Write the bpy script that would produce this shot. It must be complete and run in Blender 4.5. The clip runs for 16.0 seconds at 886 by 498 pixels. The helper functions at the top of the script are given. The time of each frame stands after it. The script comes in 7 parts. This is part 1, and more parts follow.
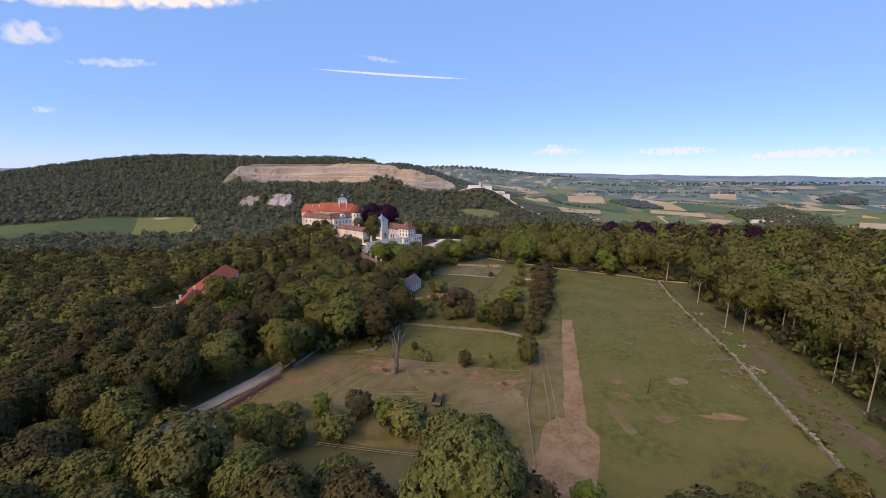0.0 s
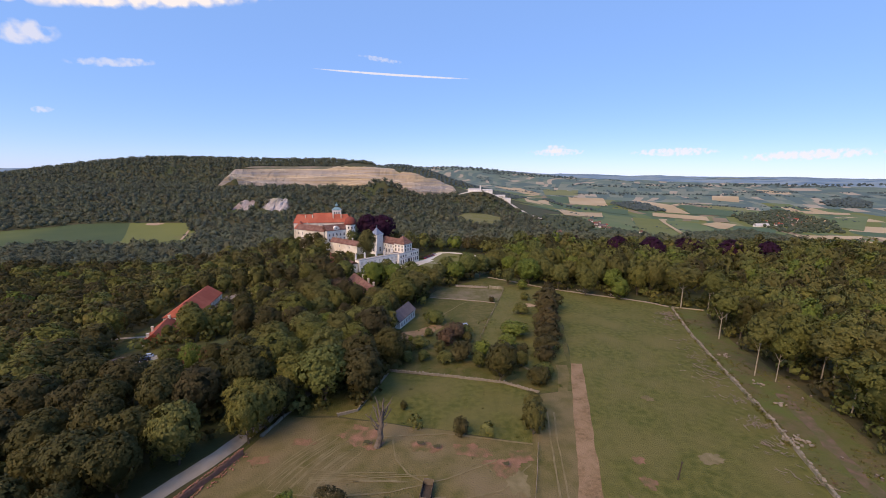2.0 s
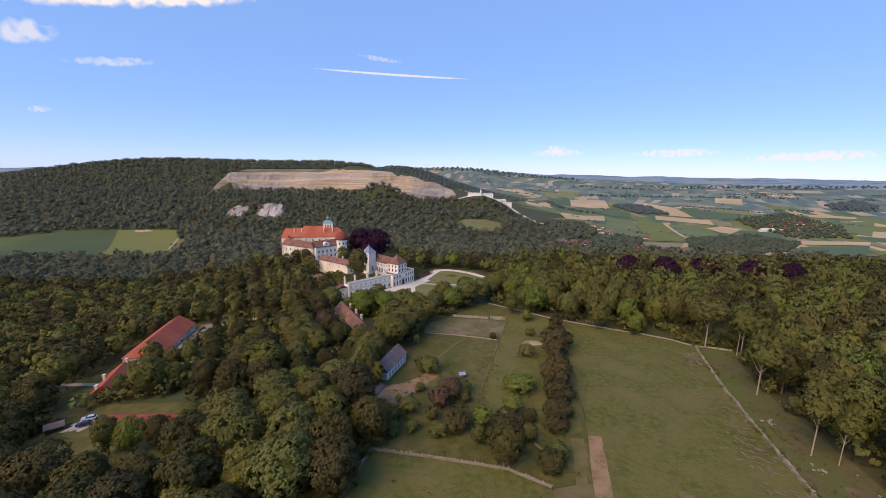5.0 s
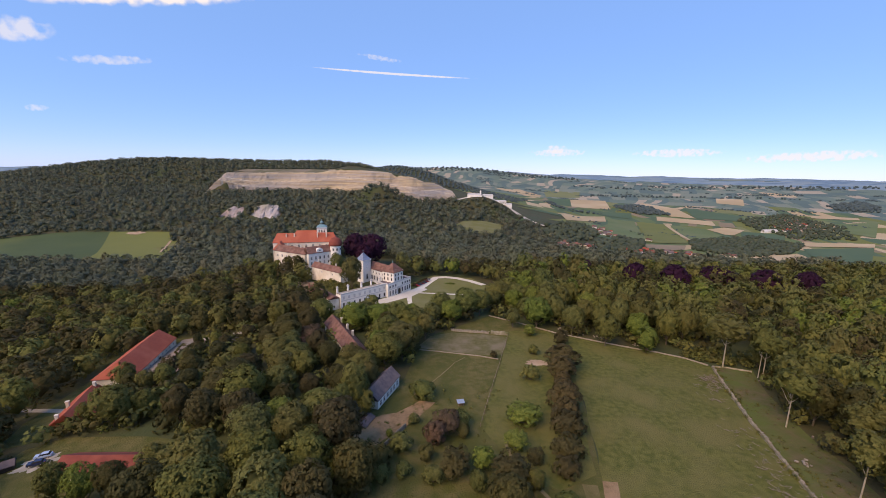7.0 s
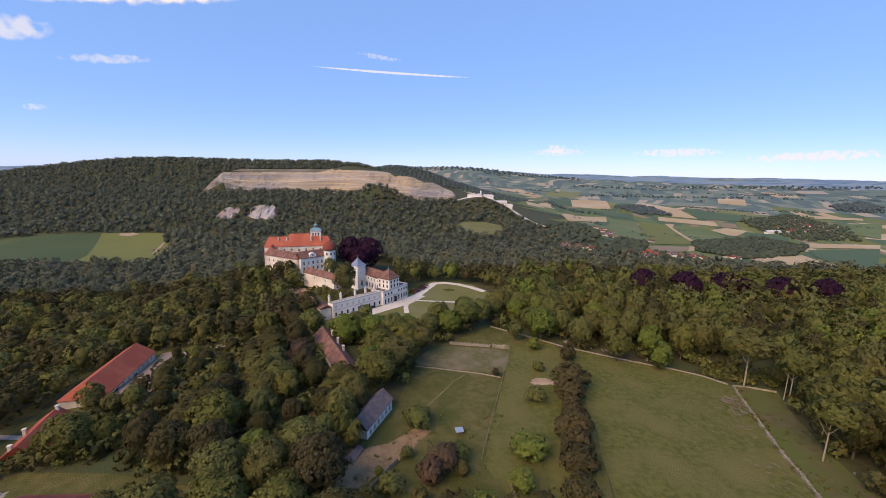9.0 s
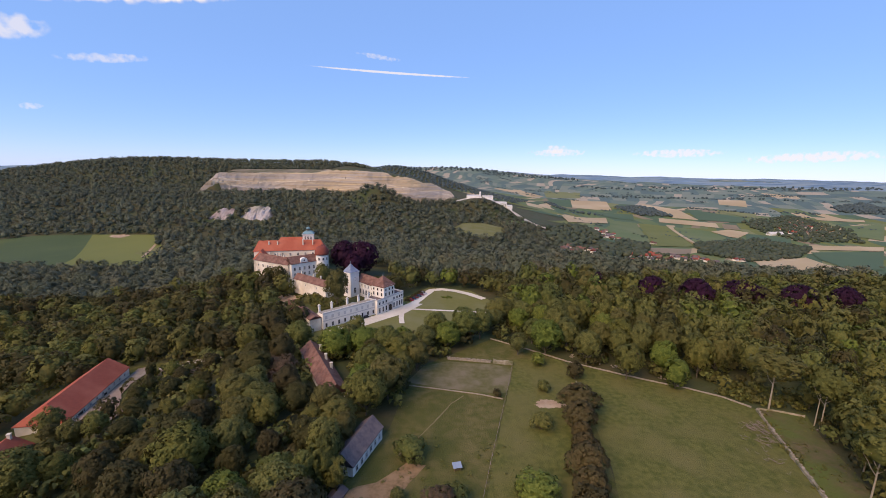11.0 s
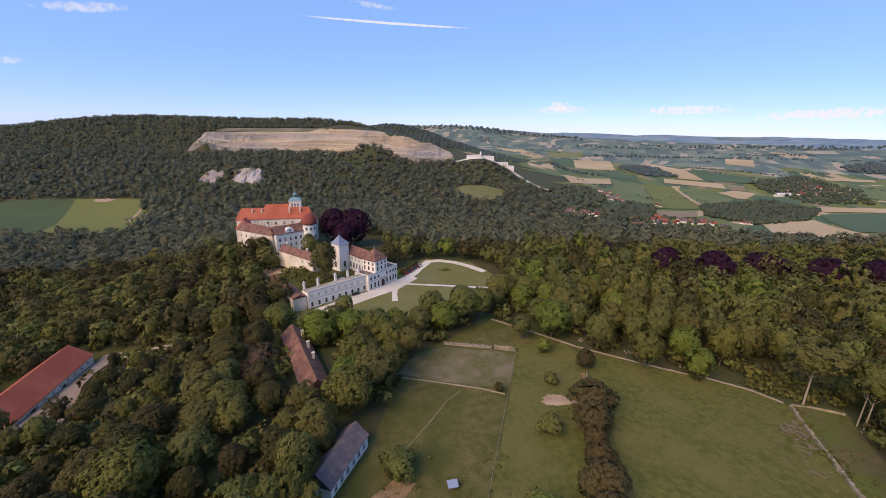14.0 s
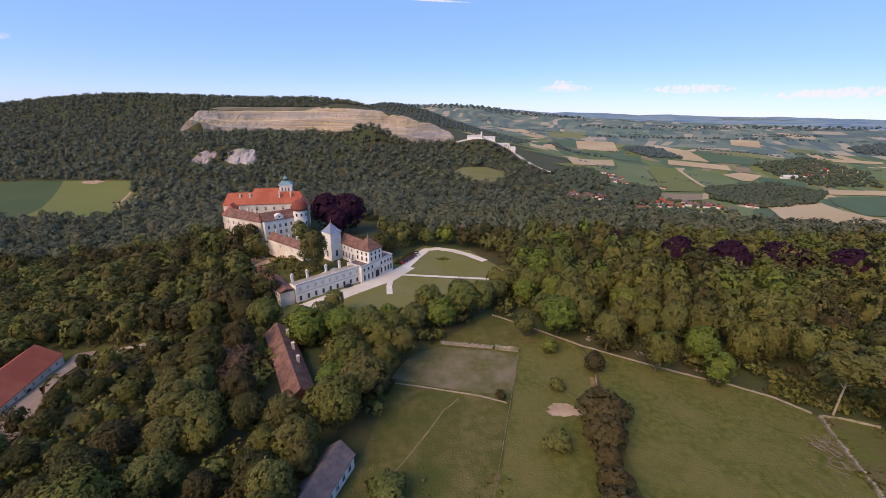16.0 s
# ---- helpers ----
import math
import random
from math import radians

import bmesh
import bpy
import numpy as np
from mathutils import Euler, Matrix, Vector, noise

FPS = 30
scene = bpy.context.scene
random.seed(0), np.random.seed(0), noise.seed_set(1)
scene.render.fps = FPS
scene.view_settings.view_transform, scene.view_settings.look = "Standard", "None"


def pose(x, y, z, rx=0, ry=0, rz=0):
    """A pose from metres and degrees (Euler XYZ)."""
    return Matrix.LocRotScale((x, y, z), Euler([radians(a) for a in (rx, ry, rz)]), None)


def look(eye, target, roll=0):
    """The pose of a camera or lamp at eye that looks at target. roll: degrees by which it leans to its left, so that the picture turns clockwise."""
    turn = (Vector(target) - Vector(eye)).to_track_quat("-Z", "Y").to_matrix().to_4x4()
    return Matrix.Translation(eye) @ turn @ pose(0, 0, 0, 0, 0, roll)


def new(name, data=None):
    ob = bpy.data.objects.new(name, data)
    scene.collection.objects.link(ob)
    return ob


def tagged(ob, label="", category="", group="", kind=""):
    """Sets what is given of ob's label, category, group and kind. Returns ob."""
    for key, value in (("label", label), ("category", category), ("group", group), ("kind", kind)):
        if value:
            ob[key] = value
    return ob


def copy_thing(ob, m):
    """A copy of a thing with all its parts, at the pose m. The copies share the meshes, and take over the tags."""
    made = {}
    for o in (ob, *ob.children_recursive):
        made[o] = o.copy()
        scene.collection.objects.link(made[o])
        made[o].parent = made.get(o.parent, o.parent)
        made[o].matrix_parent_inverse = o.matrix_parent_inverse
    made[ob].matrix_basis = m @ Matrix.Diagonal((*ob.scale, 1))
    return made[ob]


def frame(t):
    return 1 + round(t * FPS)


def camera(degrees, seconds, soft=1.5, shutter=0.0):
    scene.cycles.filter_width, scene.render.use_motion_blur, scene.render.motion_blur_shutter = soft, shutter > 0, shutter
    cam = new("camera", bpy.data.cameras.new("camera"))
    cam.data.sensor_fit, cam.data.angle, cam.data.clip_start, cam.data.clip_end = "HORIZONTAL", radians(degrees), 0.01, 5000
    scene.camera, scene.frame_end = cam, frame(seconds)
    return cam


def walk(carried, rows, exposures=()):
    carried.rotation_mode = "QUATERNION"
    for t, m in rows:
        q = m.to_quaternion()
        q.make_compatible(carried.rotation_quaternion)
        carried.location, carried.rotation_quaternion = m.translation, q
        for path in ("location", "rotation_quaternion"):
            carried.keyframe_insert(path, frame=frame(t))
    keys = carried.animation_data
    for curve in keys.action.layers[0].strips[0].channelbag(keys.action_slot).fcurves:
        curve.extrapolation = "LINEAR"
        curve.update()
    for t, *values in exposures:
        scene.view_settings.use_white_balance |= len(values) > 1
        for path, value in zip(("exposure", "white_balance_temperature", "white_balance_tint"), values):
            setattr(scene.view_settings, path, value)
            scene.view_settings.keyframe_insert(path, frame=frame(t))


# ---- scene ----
EXPOSURE = 0.10
# seconds, eye, target, roll
PATH = [
    (0.0, (0.95, 0.55, 57.12), (0.94, 98.77, 38.32), 0.75),
    (0.5, (1.49, 5.38, 59.58), (1.40, 103.60, 40.78), 0.82),
    (1.0, (1.96, 10.24, 62.08), (1.86, 108.43, 43.12), 0.82),
    (1.5, (2.31, 14.97, 64.48), (2.22, 113.15, 45.49), 0.86),
    (2.0, (2.68, 19.64, 66.75), (2.60, 117.83, 47.85), 0.86),
    (2.5, (3.11, 24.28, 68.96), (3.00, 122.46, 49.97), 0.77),
    (3.0, (3.48, 28.75, 70.93), (3.34, 126.93, 51.97), 0.81),
    (3.5, (3.78, 33.06, 72.76), (3.62, 131.23, 53.76), 0.86),
    (4.0, (4.07, 37.45, 74.49), (3.92, 135.62, 55.45), 0.87),
    (4.5, (4.37, 41.61, 76.02), (4.21, 139.79, 57.05), 0.95),
    (7.0, (5.63, 60.66, 80.31), (5.60, 158.81, 61.16), 1.08),
    (7.5, (5.86, 64.26, 80.57), (5.81, 162.43, 61.55), 1.14),
    (8.0, (6.10, 67.96, 80.99), (6.01, 166.11, 61.84), 1.15),
    (8.5, (6.32, 71.62, 81.29), (6.27, 169.76, 62.10), 1.13),
    (9.0, (6.59, 75.22, 81.59), (6.56, 173.34, 62.31), 1.11),
    (11.5, (7.68, 93.66, 82.46), (7.90, 191.79, 63.25), 1.22),
    (12.0, (7.99, 97.31, 82.66), (8.21, 195.39, 63.14), 1.17),
    (12.5, (8.25, 101.20, 82.98), (8.52, 198.75, 60.95), 1.18),
    (13.0, (8.48, 105.13, 83.13), (8.91, 201.87, 57.78), 1.13),
    (13.5, (8.79, 108.96, 83.25), (9.16, 205.08, 55.68), 1.12),
    (14.0, (9.09, 112.77, 83.41), (9.51, 208.51, 54.56), 1.12),
    (14.5, (9.44, 116.62, 83.52), (9.83, 211.97, 53.40), 1.12),
    (15.0, (9.93, 120.37, 83.69), (10.18, 215.41, 52.60), 1.04),
    (15.5, (10.16, 123.98, 83.71), (10.46, 218.74, 51.75), 1.06),
    (16.0, (10.17, 127.56, 83.42), (10.68, 221.83, 50.05), 1.24),
]
cam = camera(96.55, 16.0, 0.7)
walk(cam, [(t, look(eye, target, roll)) for t, eye, target, roll in PATH], [(0.0, EXPOSURE, 7900, 21), (16.0, EXPOSURE, 7900, 21)])


# ---- light ----
SUN_FROM = Vector((-0.52, -0.58, 0.68)).normalized()
world = bpy.data.worlds.new("world")
scene.world = world
world.use_nodes = True
wn = world.node_tree.nodes
sky = wn.new("ShaderNodeTexSky")
sky.sky_type, sky.sun_disc = "NISHITA", False
sky.sun_elevation = math.asin(SUN_FROM.z)
sky.sun_rotation = math.atan2(SUN_FROM.x, SUN_FROM.y)
sky.altitude, sky.air_density, sky.dust_density, sky.ozone_density = 300, 0.8, 0.1, 4.0
wn["Background"].inputs["Strength"].default_value = 0.155
tone = wn.new("ShaderNodeHueSaturation")
tone.inputs["Saturation"].default_value = 1.2
world.node_tree.links.new(sky.outputs["Color"], tone.inputs["Color"])
haze = wn.new("ShaderNodeMix")
haze.data_type = "RGBA"
haze.inputs[0].default_value = 0.6
haze.inputs[7].default_value = (1.63, 3.64, 8.3, 1)
world.node_tree.links.new(tone.outputs["Color"], haze.inputs[6])
world.node_tree.links.new(haze.outputs[2], wn["Background"].inputs["Color"])
sun_data = bpy.data.lights.new("sun", "SUN")
sun_data.energy, sun_data.angle, sun_data.color = 3.6, radians(42), (1.0, 0.82, 0.63)
sun = new("sun", sun_data)
sun.matrix_world = look(SUN_FROM * 100, (0, 0, 0))


# ---- materials ----
def material(name, base, other=None, scale=1.0, rough=0.9, detail=4.0, bump=0.0, bump_scale=8.0, third=None, third_scale=0.1,
             metallic=0.0, island=0.0, per_object=0.0, translucent=0.0, stretch=None, contrast=0.2, transmission=0.0):
    """A procedural surface: two colours mixed by noise, a third by coarser noise, fine relief, and shifts per island or object."""
    m = bpy.data.materials.new(name)
    m.use_nodes = True
    nt = m.node_tree
    n, link = nt.nodes, nt.links.new
    shader = n["Principled BSDF"]
    geo = n.new("ShaderNodeTexCoord")
    vec = geo.outputs["Object"]
    if stretch:
        mp = n.new("ShaderNodeMapping")
        mp.inputs["Scale"].default_value = stretch
        link(vec, mp.inputs["Vector"])
        vec = mp.outputs["Vector"]

    def noisy(s, d=detail):
        t = n.new("ShaderNodeTexNoise")
        t.inputs["Scale"].default_value, t.inputs["Detail"].default_value = s, d
        link(vec, t.inputs["Vector"])
        return t.outputs["Fac"]

    def ramp(fac, lo, hi):
        r = n.new("ShaderNodeMapRange")
        r.inputs["From Min"].default_value, r.inputs["From Max"].default_value = lo, hi
        link(fac, r.inputs["Value"])
        return r.outputs["Result"]

    def mix(fac, a, b, mode="MIX"):
        x = n.new("ShaderNodeMix")
        x.data_type, x.blend_type = "RGBA", mode
        for i, v in ((0, fac), (6, a), (7, b)):
            if isinstance(v, (tuple, list)):
                x.inputs[i].default_value = (*v, 1)
            elif isinstance(v, (int, float)):
                x.inputs[i].default_value = v
            else:
                link(v, x.inputs[i])
        return x.outputs[2]

    colour = mix(ramp(noisy(scale), 0.5 - contrast, 0.5 + contrast), base, other if other else tuple(c * 0.75 for c in base))
    if third:
        colour = mix(ramp(noisy(third_scale, 3.0), 0.42, 0.66), colour, third)
    spread = []
    if island:
        spread.append((n.new("ShaderNodeNewGeometry").outputs["Random Per Island"], island))
    if per_object:
        spread.append((n.new("ShaderNodeObjectInfo").outputs["Random"], per_object))
    for out, amount in spread:
        hsv = n.new("ShaderNodeHueSaturation")
        r = n.new("ShaderNodeMapRange")
        r.inputs["To Min"].default_value, r.inputs["To Max"].default_value = 1 - amount, 1 + amount
        link(out, r.inputs["Value"])
        link(r.outputs["Result"], hsv.inputs["Value"])
        hue = n.new("ShaderNodeMapRange")
        hue.inputs["To Min"].default_value, hue.inputs["To Max"].default_value = 0.5 + amount * 0.05, 0.5 - amount * 0.06
        link(out, hue.inputs["Value"])
        link(hue.outputs["Result"], hsv.inputs["Hue"])
        link(colour, hsv.inputs["Color"])
        colour = hsv.outputs["Color"]
    link(colour, shader.inputs["Base Color"])
    shader.inputs["Roughness"].default_value = rough
    shader.inputs["Metallic"].default_value = metallic
    shader.inputs["Specular IOR Level"].default_value = 0.5 if rough < 0.6 else 0.1 if translucent else 0.25
    shader.inputs["Transmission Weight"].default_value = transmission
    if bump:
        b = n.new("ShaderNodeBump")
        b.inputs["Strength"].default_value, b.inputs["Distance"].default_value = 1.0, bump
        link(noisy(bump_scale, 5.0), b.inputs["Height"])
        link(b.outputs["Normal"], shader.inputs["Normal"])
    if translucent:
        tr = n.new("ShaderNodeBsdfTranslucent")
        link(colour, tr.inputs["Color"])
        ms = n.new("ShaderNodeMixShader")
        ms.inputs[0].default_value = translucent
        link(shader.outputs[0], ms.inputs[1])
        link(tr.outputs[0], ms.inputs[2])
        link(ms.outputs[0], n["Material Output"].inputs["Surface"])
    return m


M = {}
M["floor"] = material("woodland_floor", (0.050, 0.052, 0.018), (0.075, 0.062, 0.028), 0.15, third=(0.045, 0.06, 0.02), third_scale=0.02, bump=0.3, bump_scale=0.8)
M["meadow"] = material("meadow_grass", (0.070, 0.078, 0.014), (0.118, 0.114, 0.027), 0.55, third=(0.128, 0.114, 0.034), third_scale=0.07, bump=0.28, bump_scale=3.0, detail=15, contrast=0.13)
M["pasture"] = material("dry_pasture", (0.086, 0.080, 0.020), (0.148, 0.116, 0.046), 0.30, third=(0.165, 0.125, 0.062), third_scale=0.06, bump=0.2, bump_scale=2.5, detail=12, contrast=0.14)
M["straw"] = material("flattened_straw_grass", (0.205, 0.165, 0.085), (0.140, 0.115, 0.052), 0.5, bump=0.08, bump_scale=3, detail=8)
M["garden"] = material("shady_garden_grass", (0.062, 0.070, 0.020), (0.095, 0.088, 0.034), 0.2, third=(0.12, 0.10, 0.05), third_scale=0.06, bump=0.2, bump_scale=2, detail=8)
M["rough"] = material("rough_orchard_grass", (0.074, 0.075, 0.015), (0.122, 0.102, 0.034), 0.3, third=(0.060, 0.066, 0.013), third_scale=0.07, bump=0.35, bump_scale=2, detail=12, contrast=0.12)
M["lawn"] = material("mown_lawn", (0.122, 0.122, 0.030), (0.142, 0.134, 0.040), 0.3, third=(0.15, 0.145, 0.06), third_scale=0.05, bump=0.04, bump_scale=5)
M["felled"] = material("felled_strip_ground", (0.074, 0.082, 0.020), (0.125, 0.092, 0.048), 0.4, third=(0.082, 0.102, 0.022), third_scale=0.09, bump=0.3, bump_scale=1.5, detail=8)
M["dirt"] = material("bare_earth", (0.255, 0.158, 0.082), (0.155, 0.105, 0.050), 1.1, third=(0.275, 0.180, 0.100), third_scale=0.2, bump=0.16, bump_scale=5, detail=12, contrast=0.14)
M["red_dirt"] = material("reddish_earth", (0.27, 0.135, 0.085), (0.17, 0.098, 0.055), 0.5, third=(0.105, 0.092, 0.032), third_scale=0.3, bump=0.15, bump_scale=3, detail=8)
M["gravel"] = material("pale_gravel", (0.55, 0.50, 0.42), (0.47, 0.42, 0.34), 0.8, third=(0.62, 0.57, 0.49), third_scale=0.06, bump=0.02, bump_scale=12)
M["sand"] = material("sandy_earth", (0.36, 0.245, 0.155), (0.27, 0.185, 0.12), 0.6, third=(0.42, 0.31, 0.21), third_scale=0.2, bump=0.1, bump_scale=4, detail=8)
M["thin_grass"] = material("thin_dusty_grass", (0.120, 0.105, 0.045), (0.090, 0.086, 0.026), 0.5, third=(0.165, 0.135, 0.080), third_scale=0.12, bump=0.15, bump_scale=3, detail=12, contrast=0.12)
M["mud"] = material("dull_brown_mud", (0.155, 0.105, 0.070), (0.105, 0.080, 0.048), 0.5, third=(0.09, 0.09, 0.035), third_scale=0.25, bump=0.15, bump_scale=3, detail=9)
M["track"] = material("grey_gravel_track", (0.31, 0.275, 0.225), (0.225, 0.20, 0.16), 0.5, third=(0.38, 0.335, 0.275), third_scale=0.1, bump=0.04, bump_scale=8)
M["yard_earth"] = material("pale_trodden_earth", (0.245, 0.21, 0.175), (0.165, 0.132, 0.10), 0.35, third=(0.235, 0.165, 0.125), third_scale=0.07, bump=0.06, bump_scale=5, detail=8)
M["limestone"] = material("quarried_limestone", (0.50, 0.39, 0.25), (0.33, 0.255, 0.17), 0.026, third=(0.35, 0.31, 0.275), third_scale=0.012, bump=1.6, bump_scale=0.16, detail=10, stretch=(0.35, 0.35, 14.0), contrast=0.09)
M["bench"] = material("dusty_quarry_bench", (0.55, 0.47, 0.36), (0.45, 0.37, 0.27), 0.05, bump=0.4, bump_scale=0.2)
M["white_rock"] = material("white_limestone_scree", (0.45, 0.41, 0.39), (0.24, 0.205, 0.19), 0.08, third=(0.26, 0.24, 0.19), third_scale=0.05, bump=1.5, bump_scale=0.15, detail=8)
M["stone"] = material("old_field_stone", (0.27, 0.23, 0.175), (0.18, 0.155, 0.115), 1.2, bump=0.05, bump_scale=5, per_object=0.2, island=0.2)
M["pale_stone"] = material("pale_rubble_stone", (0.36, 0.305, 0.225), (0.20, 0.175, 0.12), 0.9, third=(0.13, 0.125, 0.06), third_scale=0.3, bump=0.06, bump_scale=4, per_object=0.2, detail=8)
M["red_rock"] = material("reddish_rock", (0.30, 0.235, 0.205), (0.21, 0.165, 0.145), 0.08, third=(0.36, 0.31, 0.29), third_scale=0.05, bump=1.5, bump_scale=0.2, detail=8)
M["plaster"] = material("white_lime_plaster", (0.80, 0.76, 0.69), (0.73, 0.69, 0.62), 0.35, third=(0.68, 0.64, 0.57), third_scale=0.2, bump=0.01, bump_scale=6)
M["old_plaster"] = material("weathered_cream_plaster", (0.66, 0.585, 0.47), (0.50, 0.43, 0.335), 0.3, third=(0.72, 0.66, 0.56), third_scale=0.18, bump=0.02, bump_scale=5, detail=8)
M["trim"] = material("grey_stone_trim", (0.55, 0.53, 0.50), (0.47, 0.45, 0.43), 0.6)
M["orange_tile"] = material("new_orange_roof_tile", (0.39, 0.098, 0.055), (0.32, 0.082, 0.048), 1.5, third=(0.43, 0.13, 0.075), third_scale=0.12, bump=0.05, bump_scale=4, stretch=(1, 1, 0.4))
M["brown_tile"] = material("old_brown_roof_tile", (0.185, 0.082, 0.058), (0.095, 0.055, 0.046), 0.9, third=(0.215, 0.115, 0.088), third_scale=0.4, bump=0.06, bump_scale=3, detail=8)
M["red_tile"] = material("dull_red_roof_tile", (0.20, 0.048, 0.034), (0.165, 0.043, 0.032), 0.9, third=(0.27, 0.075, 0.05), third_scale=0.15, bump=0.05, bump_scale=4)
M["barn_tile"] = material("barn_red_roof_tile", (0.33, 0.078, 0.045), (0.28, 0.068, 0.040), 1.0, third=(0.38, 0.105, 0.062), third_scale=0.12, bump=0.05, bump_scale=4)
M["slate"] = material("grey_slate", (0.140, 0.108, 0.108), (0.085, 0.070, 0.074), 0.9, third=(0.18, 0.135, 0.125), third_scale=0.3, bump=0.05, bump_scale=4)
M["copper"] = material("green_copper", (0.17, 0.29, 0.31), (0.12, 0.22, 0.24), 0.8, rough=0.6)
M["tin"] = material("blue_grey_sheet_metal", (0.18, 0.22, 0.29), (0.14, 0.17, 0.23), 0.7, rough=0.55)
M["glass"] = material("dark_window_glass", (0.035, 0.037, 0.042), (0.025, 0.027, 0.030), 1.0, rough=0.15)
M["shutter"] = material("dark_wood", (0.075, 0.055, 0.040), (0.05, 0.038, 0.028), 2.0)
M["wood"] = material("weathered_wood", (0.24, 0.19, 0.14), (0.17, 0.135, 0.10), 3.0, stretch=(1, 1, 0.2), per_object=0.25)
M["dead_wood"] = material("bleached_dead_wood", (0.235, 0.19, 0.15), (0.15, 0.12, 0.095), 2.0, per_object=0.2, island=0.25)
M["dead_bark"] = material("weathered_dead_bark", (0.165, 0.135, 0.11), (0.09, 0.075, 0.062), 1.4, bump=0.12, bump_scale=3, detail=8)
M["bark"] = material("grey_brown_bark", (0.13, 0.105, 0.075), (0.085, 0.07, 0.05), 1.5, bump=0.05, bump_scale=6)
M["pale_bark"] = material("pale_sunlit_bark", (0.36, 0.31, 0.23), (0.24, 0.20, 0.14), 0.8, bump=0.05, bump_scale=6)
M["brick"] = material("red_brick", (0.36, 0.165, 0.11), (0.26, 0.12, 0.08), 2.0, per_object=0.2, bump=0.01, bump_scale=14)


def leaves(name, shades, mottle=0.16, translucent=0.25, grain=0.9):
    """Foliage: one shade a tree out of a row of shades, mottled clump by clump, a little light coming through."""
    m = bpy.data.materials.new(name)
    m.use_nodes = True
    n, link = m.node_tree.nodes, m.node_tree.links.new
    own = n.new("ShaderNodeAttribute")
    own.attribute_name = "tint"
    pick = n.new("ShaderNodeMath")
    pick.operation = "ADD"
    link(own.outputs["Fac"], pick.inputs[0])
    link(n.new("ShaderNodeObjectInfo").outputs["Random"], pick.inputs[1])
    wrap = n.new("ShaderNodeMath")
    wrap.operation = "FRACT"
    link(pick.outputs[0], wrap.inputs[0])
    ramp = n.new("ShaderNodeValToRGB")
    ramp.color_ramp.interpolation = "LINEAR"
    el = ramp.color_ramp.elements
    while len(el) < len(shades):
        el.new(0.5)
    for i, c in enumerate(shades):
        el[i].position, el[i].color = i / (len(shades) - 1), (*c, 1)
    link(wrap.outputs[0], ramp.inputs["Fac"])
    tex = n.new("ShaderNodeTexNoise")
    tex.inputs["Scale"].default_value, tex.inputs["Detail"].default_value = grain, 3
    link(n.new("ShaderNodeTexCoord").outputs["Object"], tex.inputs["Vector"])
    one = n.new("ShaderNodeNewGeometry").outputs["Random Per Island"]
    colour = ramp.outputs["Color"]
    for out, lo, hi, amount in ((tex.outputs["Fac"], 0.3, 0.7, mottle), (one, 0.0, 1.0, mottle * 1.6)):
        r = n.new("ShaderNodeMapRange")
        r.inputs["From Min"].default_value, r.inputs["From Max"].default_value = lo, hi
        r.inputs["To Min"].default_value, r.inputs["To Max"].default_value = 1 - amount, 1 + amount
        link(out, r.inputs["Value"])
        h = n.new("ShaderNodeMapRange")
        h.inputs["From Min"].default_value, h.inputs["From Max"].default_value = lo, hi
        h.inputs["To Min"].default_value, h.inputs["To Max"].default_value = 0.5 + amount * 0.05, 0.5 - amount * 0.06
        link(out, h.inputs["Value"])
        hsv = n.new("ShaderNodeHueSaturation")
        link(r.outputs["Result"], hsv.inputs["Value"])
        link(h.outputs["Result"], hsv.inputs["Hue"])
        link(colour, hsv.inputs["Color"])
        colour = hsv.outputs["Color"]
    shader = n["Principled BSDF"]
    link(colour, shader.inputs["Base Color"])
    shader.inputs["Roughness"].default_value, shader.inputs["Specular IOR Level"].default_value = 0.75, 0.12
    fine = n.new("ShaderNodeTexNoise")
    fine.inputs["Scale"].default_value, fine.inputs["Detail"].default_value = grain * 1.6, 4
    link(n["Texture Coordinate"].outputs["Object"], fine.inputs["Vector"])
    relief = n.new("ShaderNodeBump")
    relief.inputs["Strength"].default_value, relief.inputs["Distance"].default_value = 1.0, 0.35
    link(fine.outputs["Fac"], relief.inputs["Height"])
    link(relief.outputs["Normal"], shader.inputs["Normal"])
    tr = n.new("ShaderNodeBsdfTranslucent")
    link(colour, tr.inputs["Color"])
    ms = n.new("ShaderNodeMixShader")
    ms.inputs[0].default_value = translucent
    link(shader.outputs[0], ms.inputs[1])
    link(tr.outputs[0], ms.inputs[2])
    link(ms.outputs[0], n["Material Output"].inputs["Surface"])
    return m


M["leaf"] = leaves("broad_leaves", ((0.099, 0.107, 0.031), (0.128, 0.132, 0.032), (0.116, 0.109, 0.037), (0.154, 0.151, 0.037), (0.122, 0.111, 0.039)))
M["leaf_dark"] = leaves("dark_leaves", ((0.057, 0.058, 0.021), (0.076, 0.072, 0.024), (0.070, 0.059, 0.026), (0.090, 0.083, 0.025)))
M["leaf_olive"] = leaves("olive_leaves", ((0.118, 0.126, 0.042), (0.145, 0.147, 0.044), (0.114, 0.134, 0.038), (0.159, 0.161, 0.048)))
M["leaf_bright"] = leaves("bright_green_leaves", ((0.112, 0.157, 0.034), (0.140, 0.179, 0.034), (0.124, 0.159, 0.032), (0.158, 0.184, 0.040)))
M["leaf_brown"] = leaves("bronze_leaves", ((0.068, 0.059, 0.026), (0.098, 0.076, 0.032), (0.081, 0.073, 0.028)))
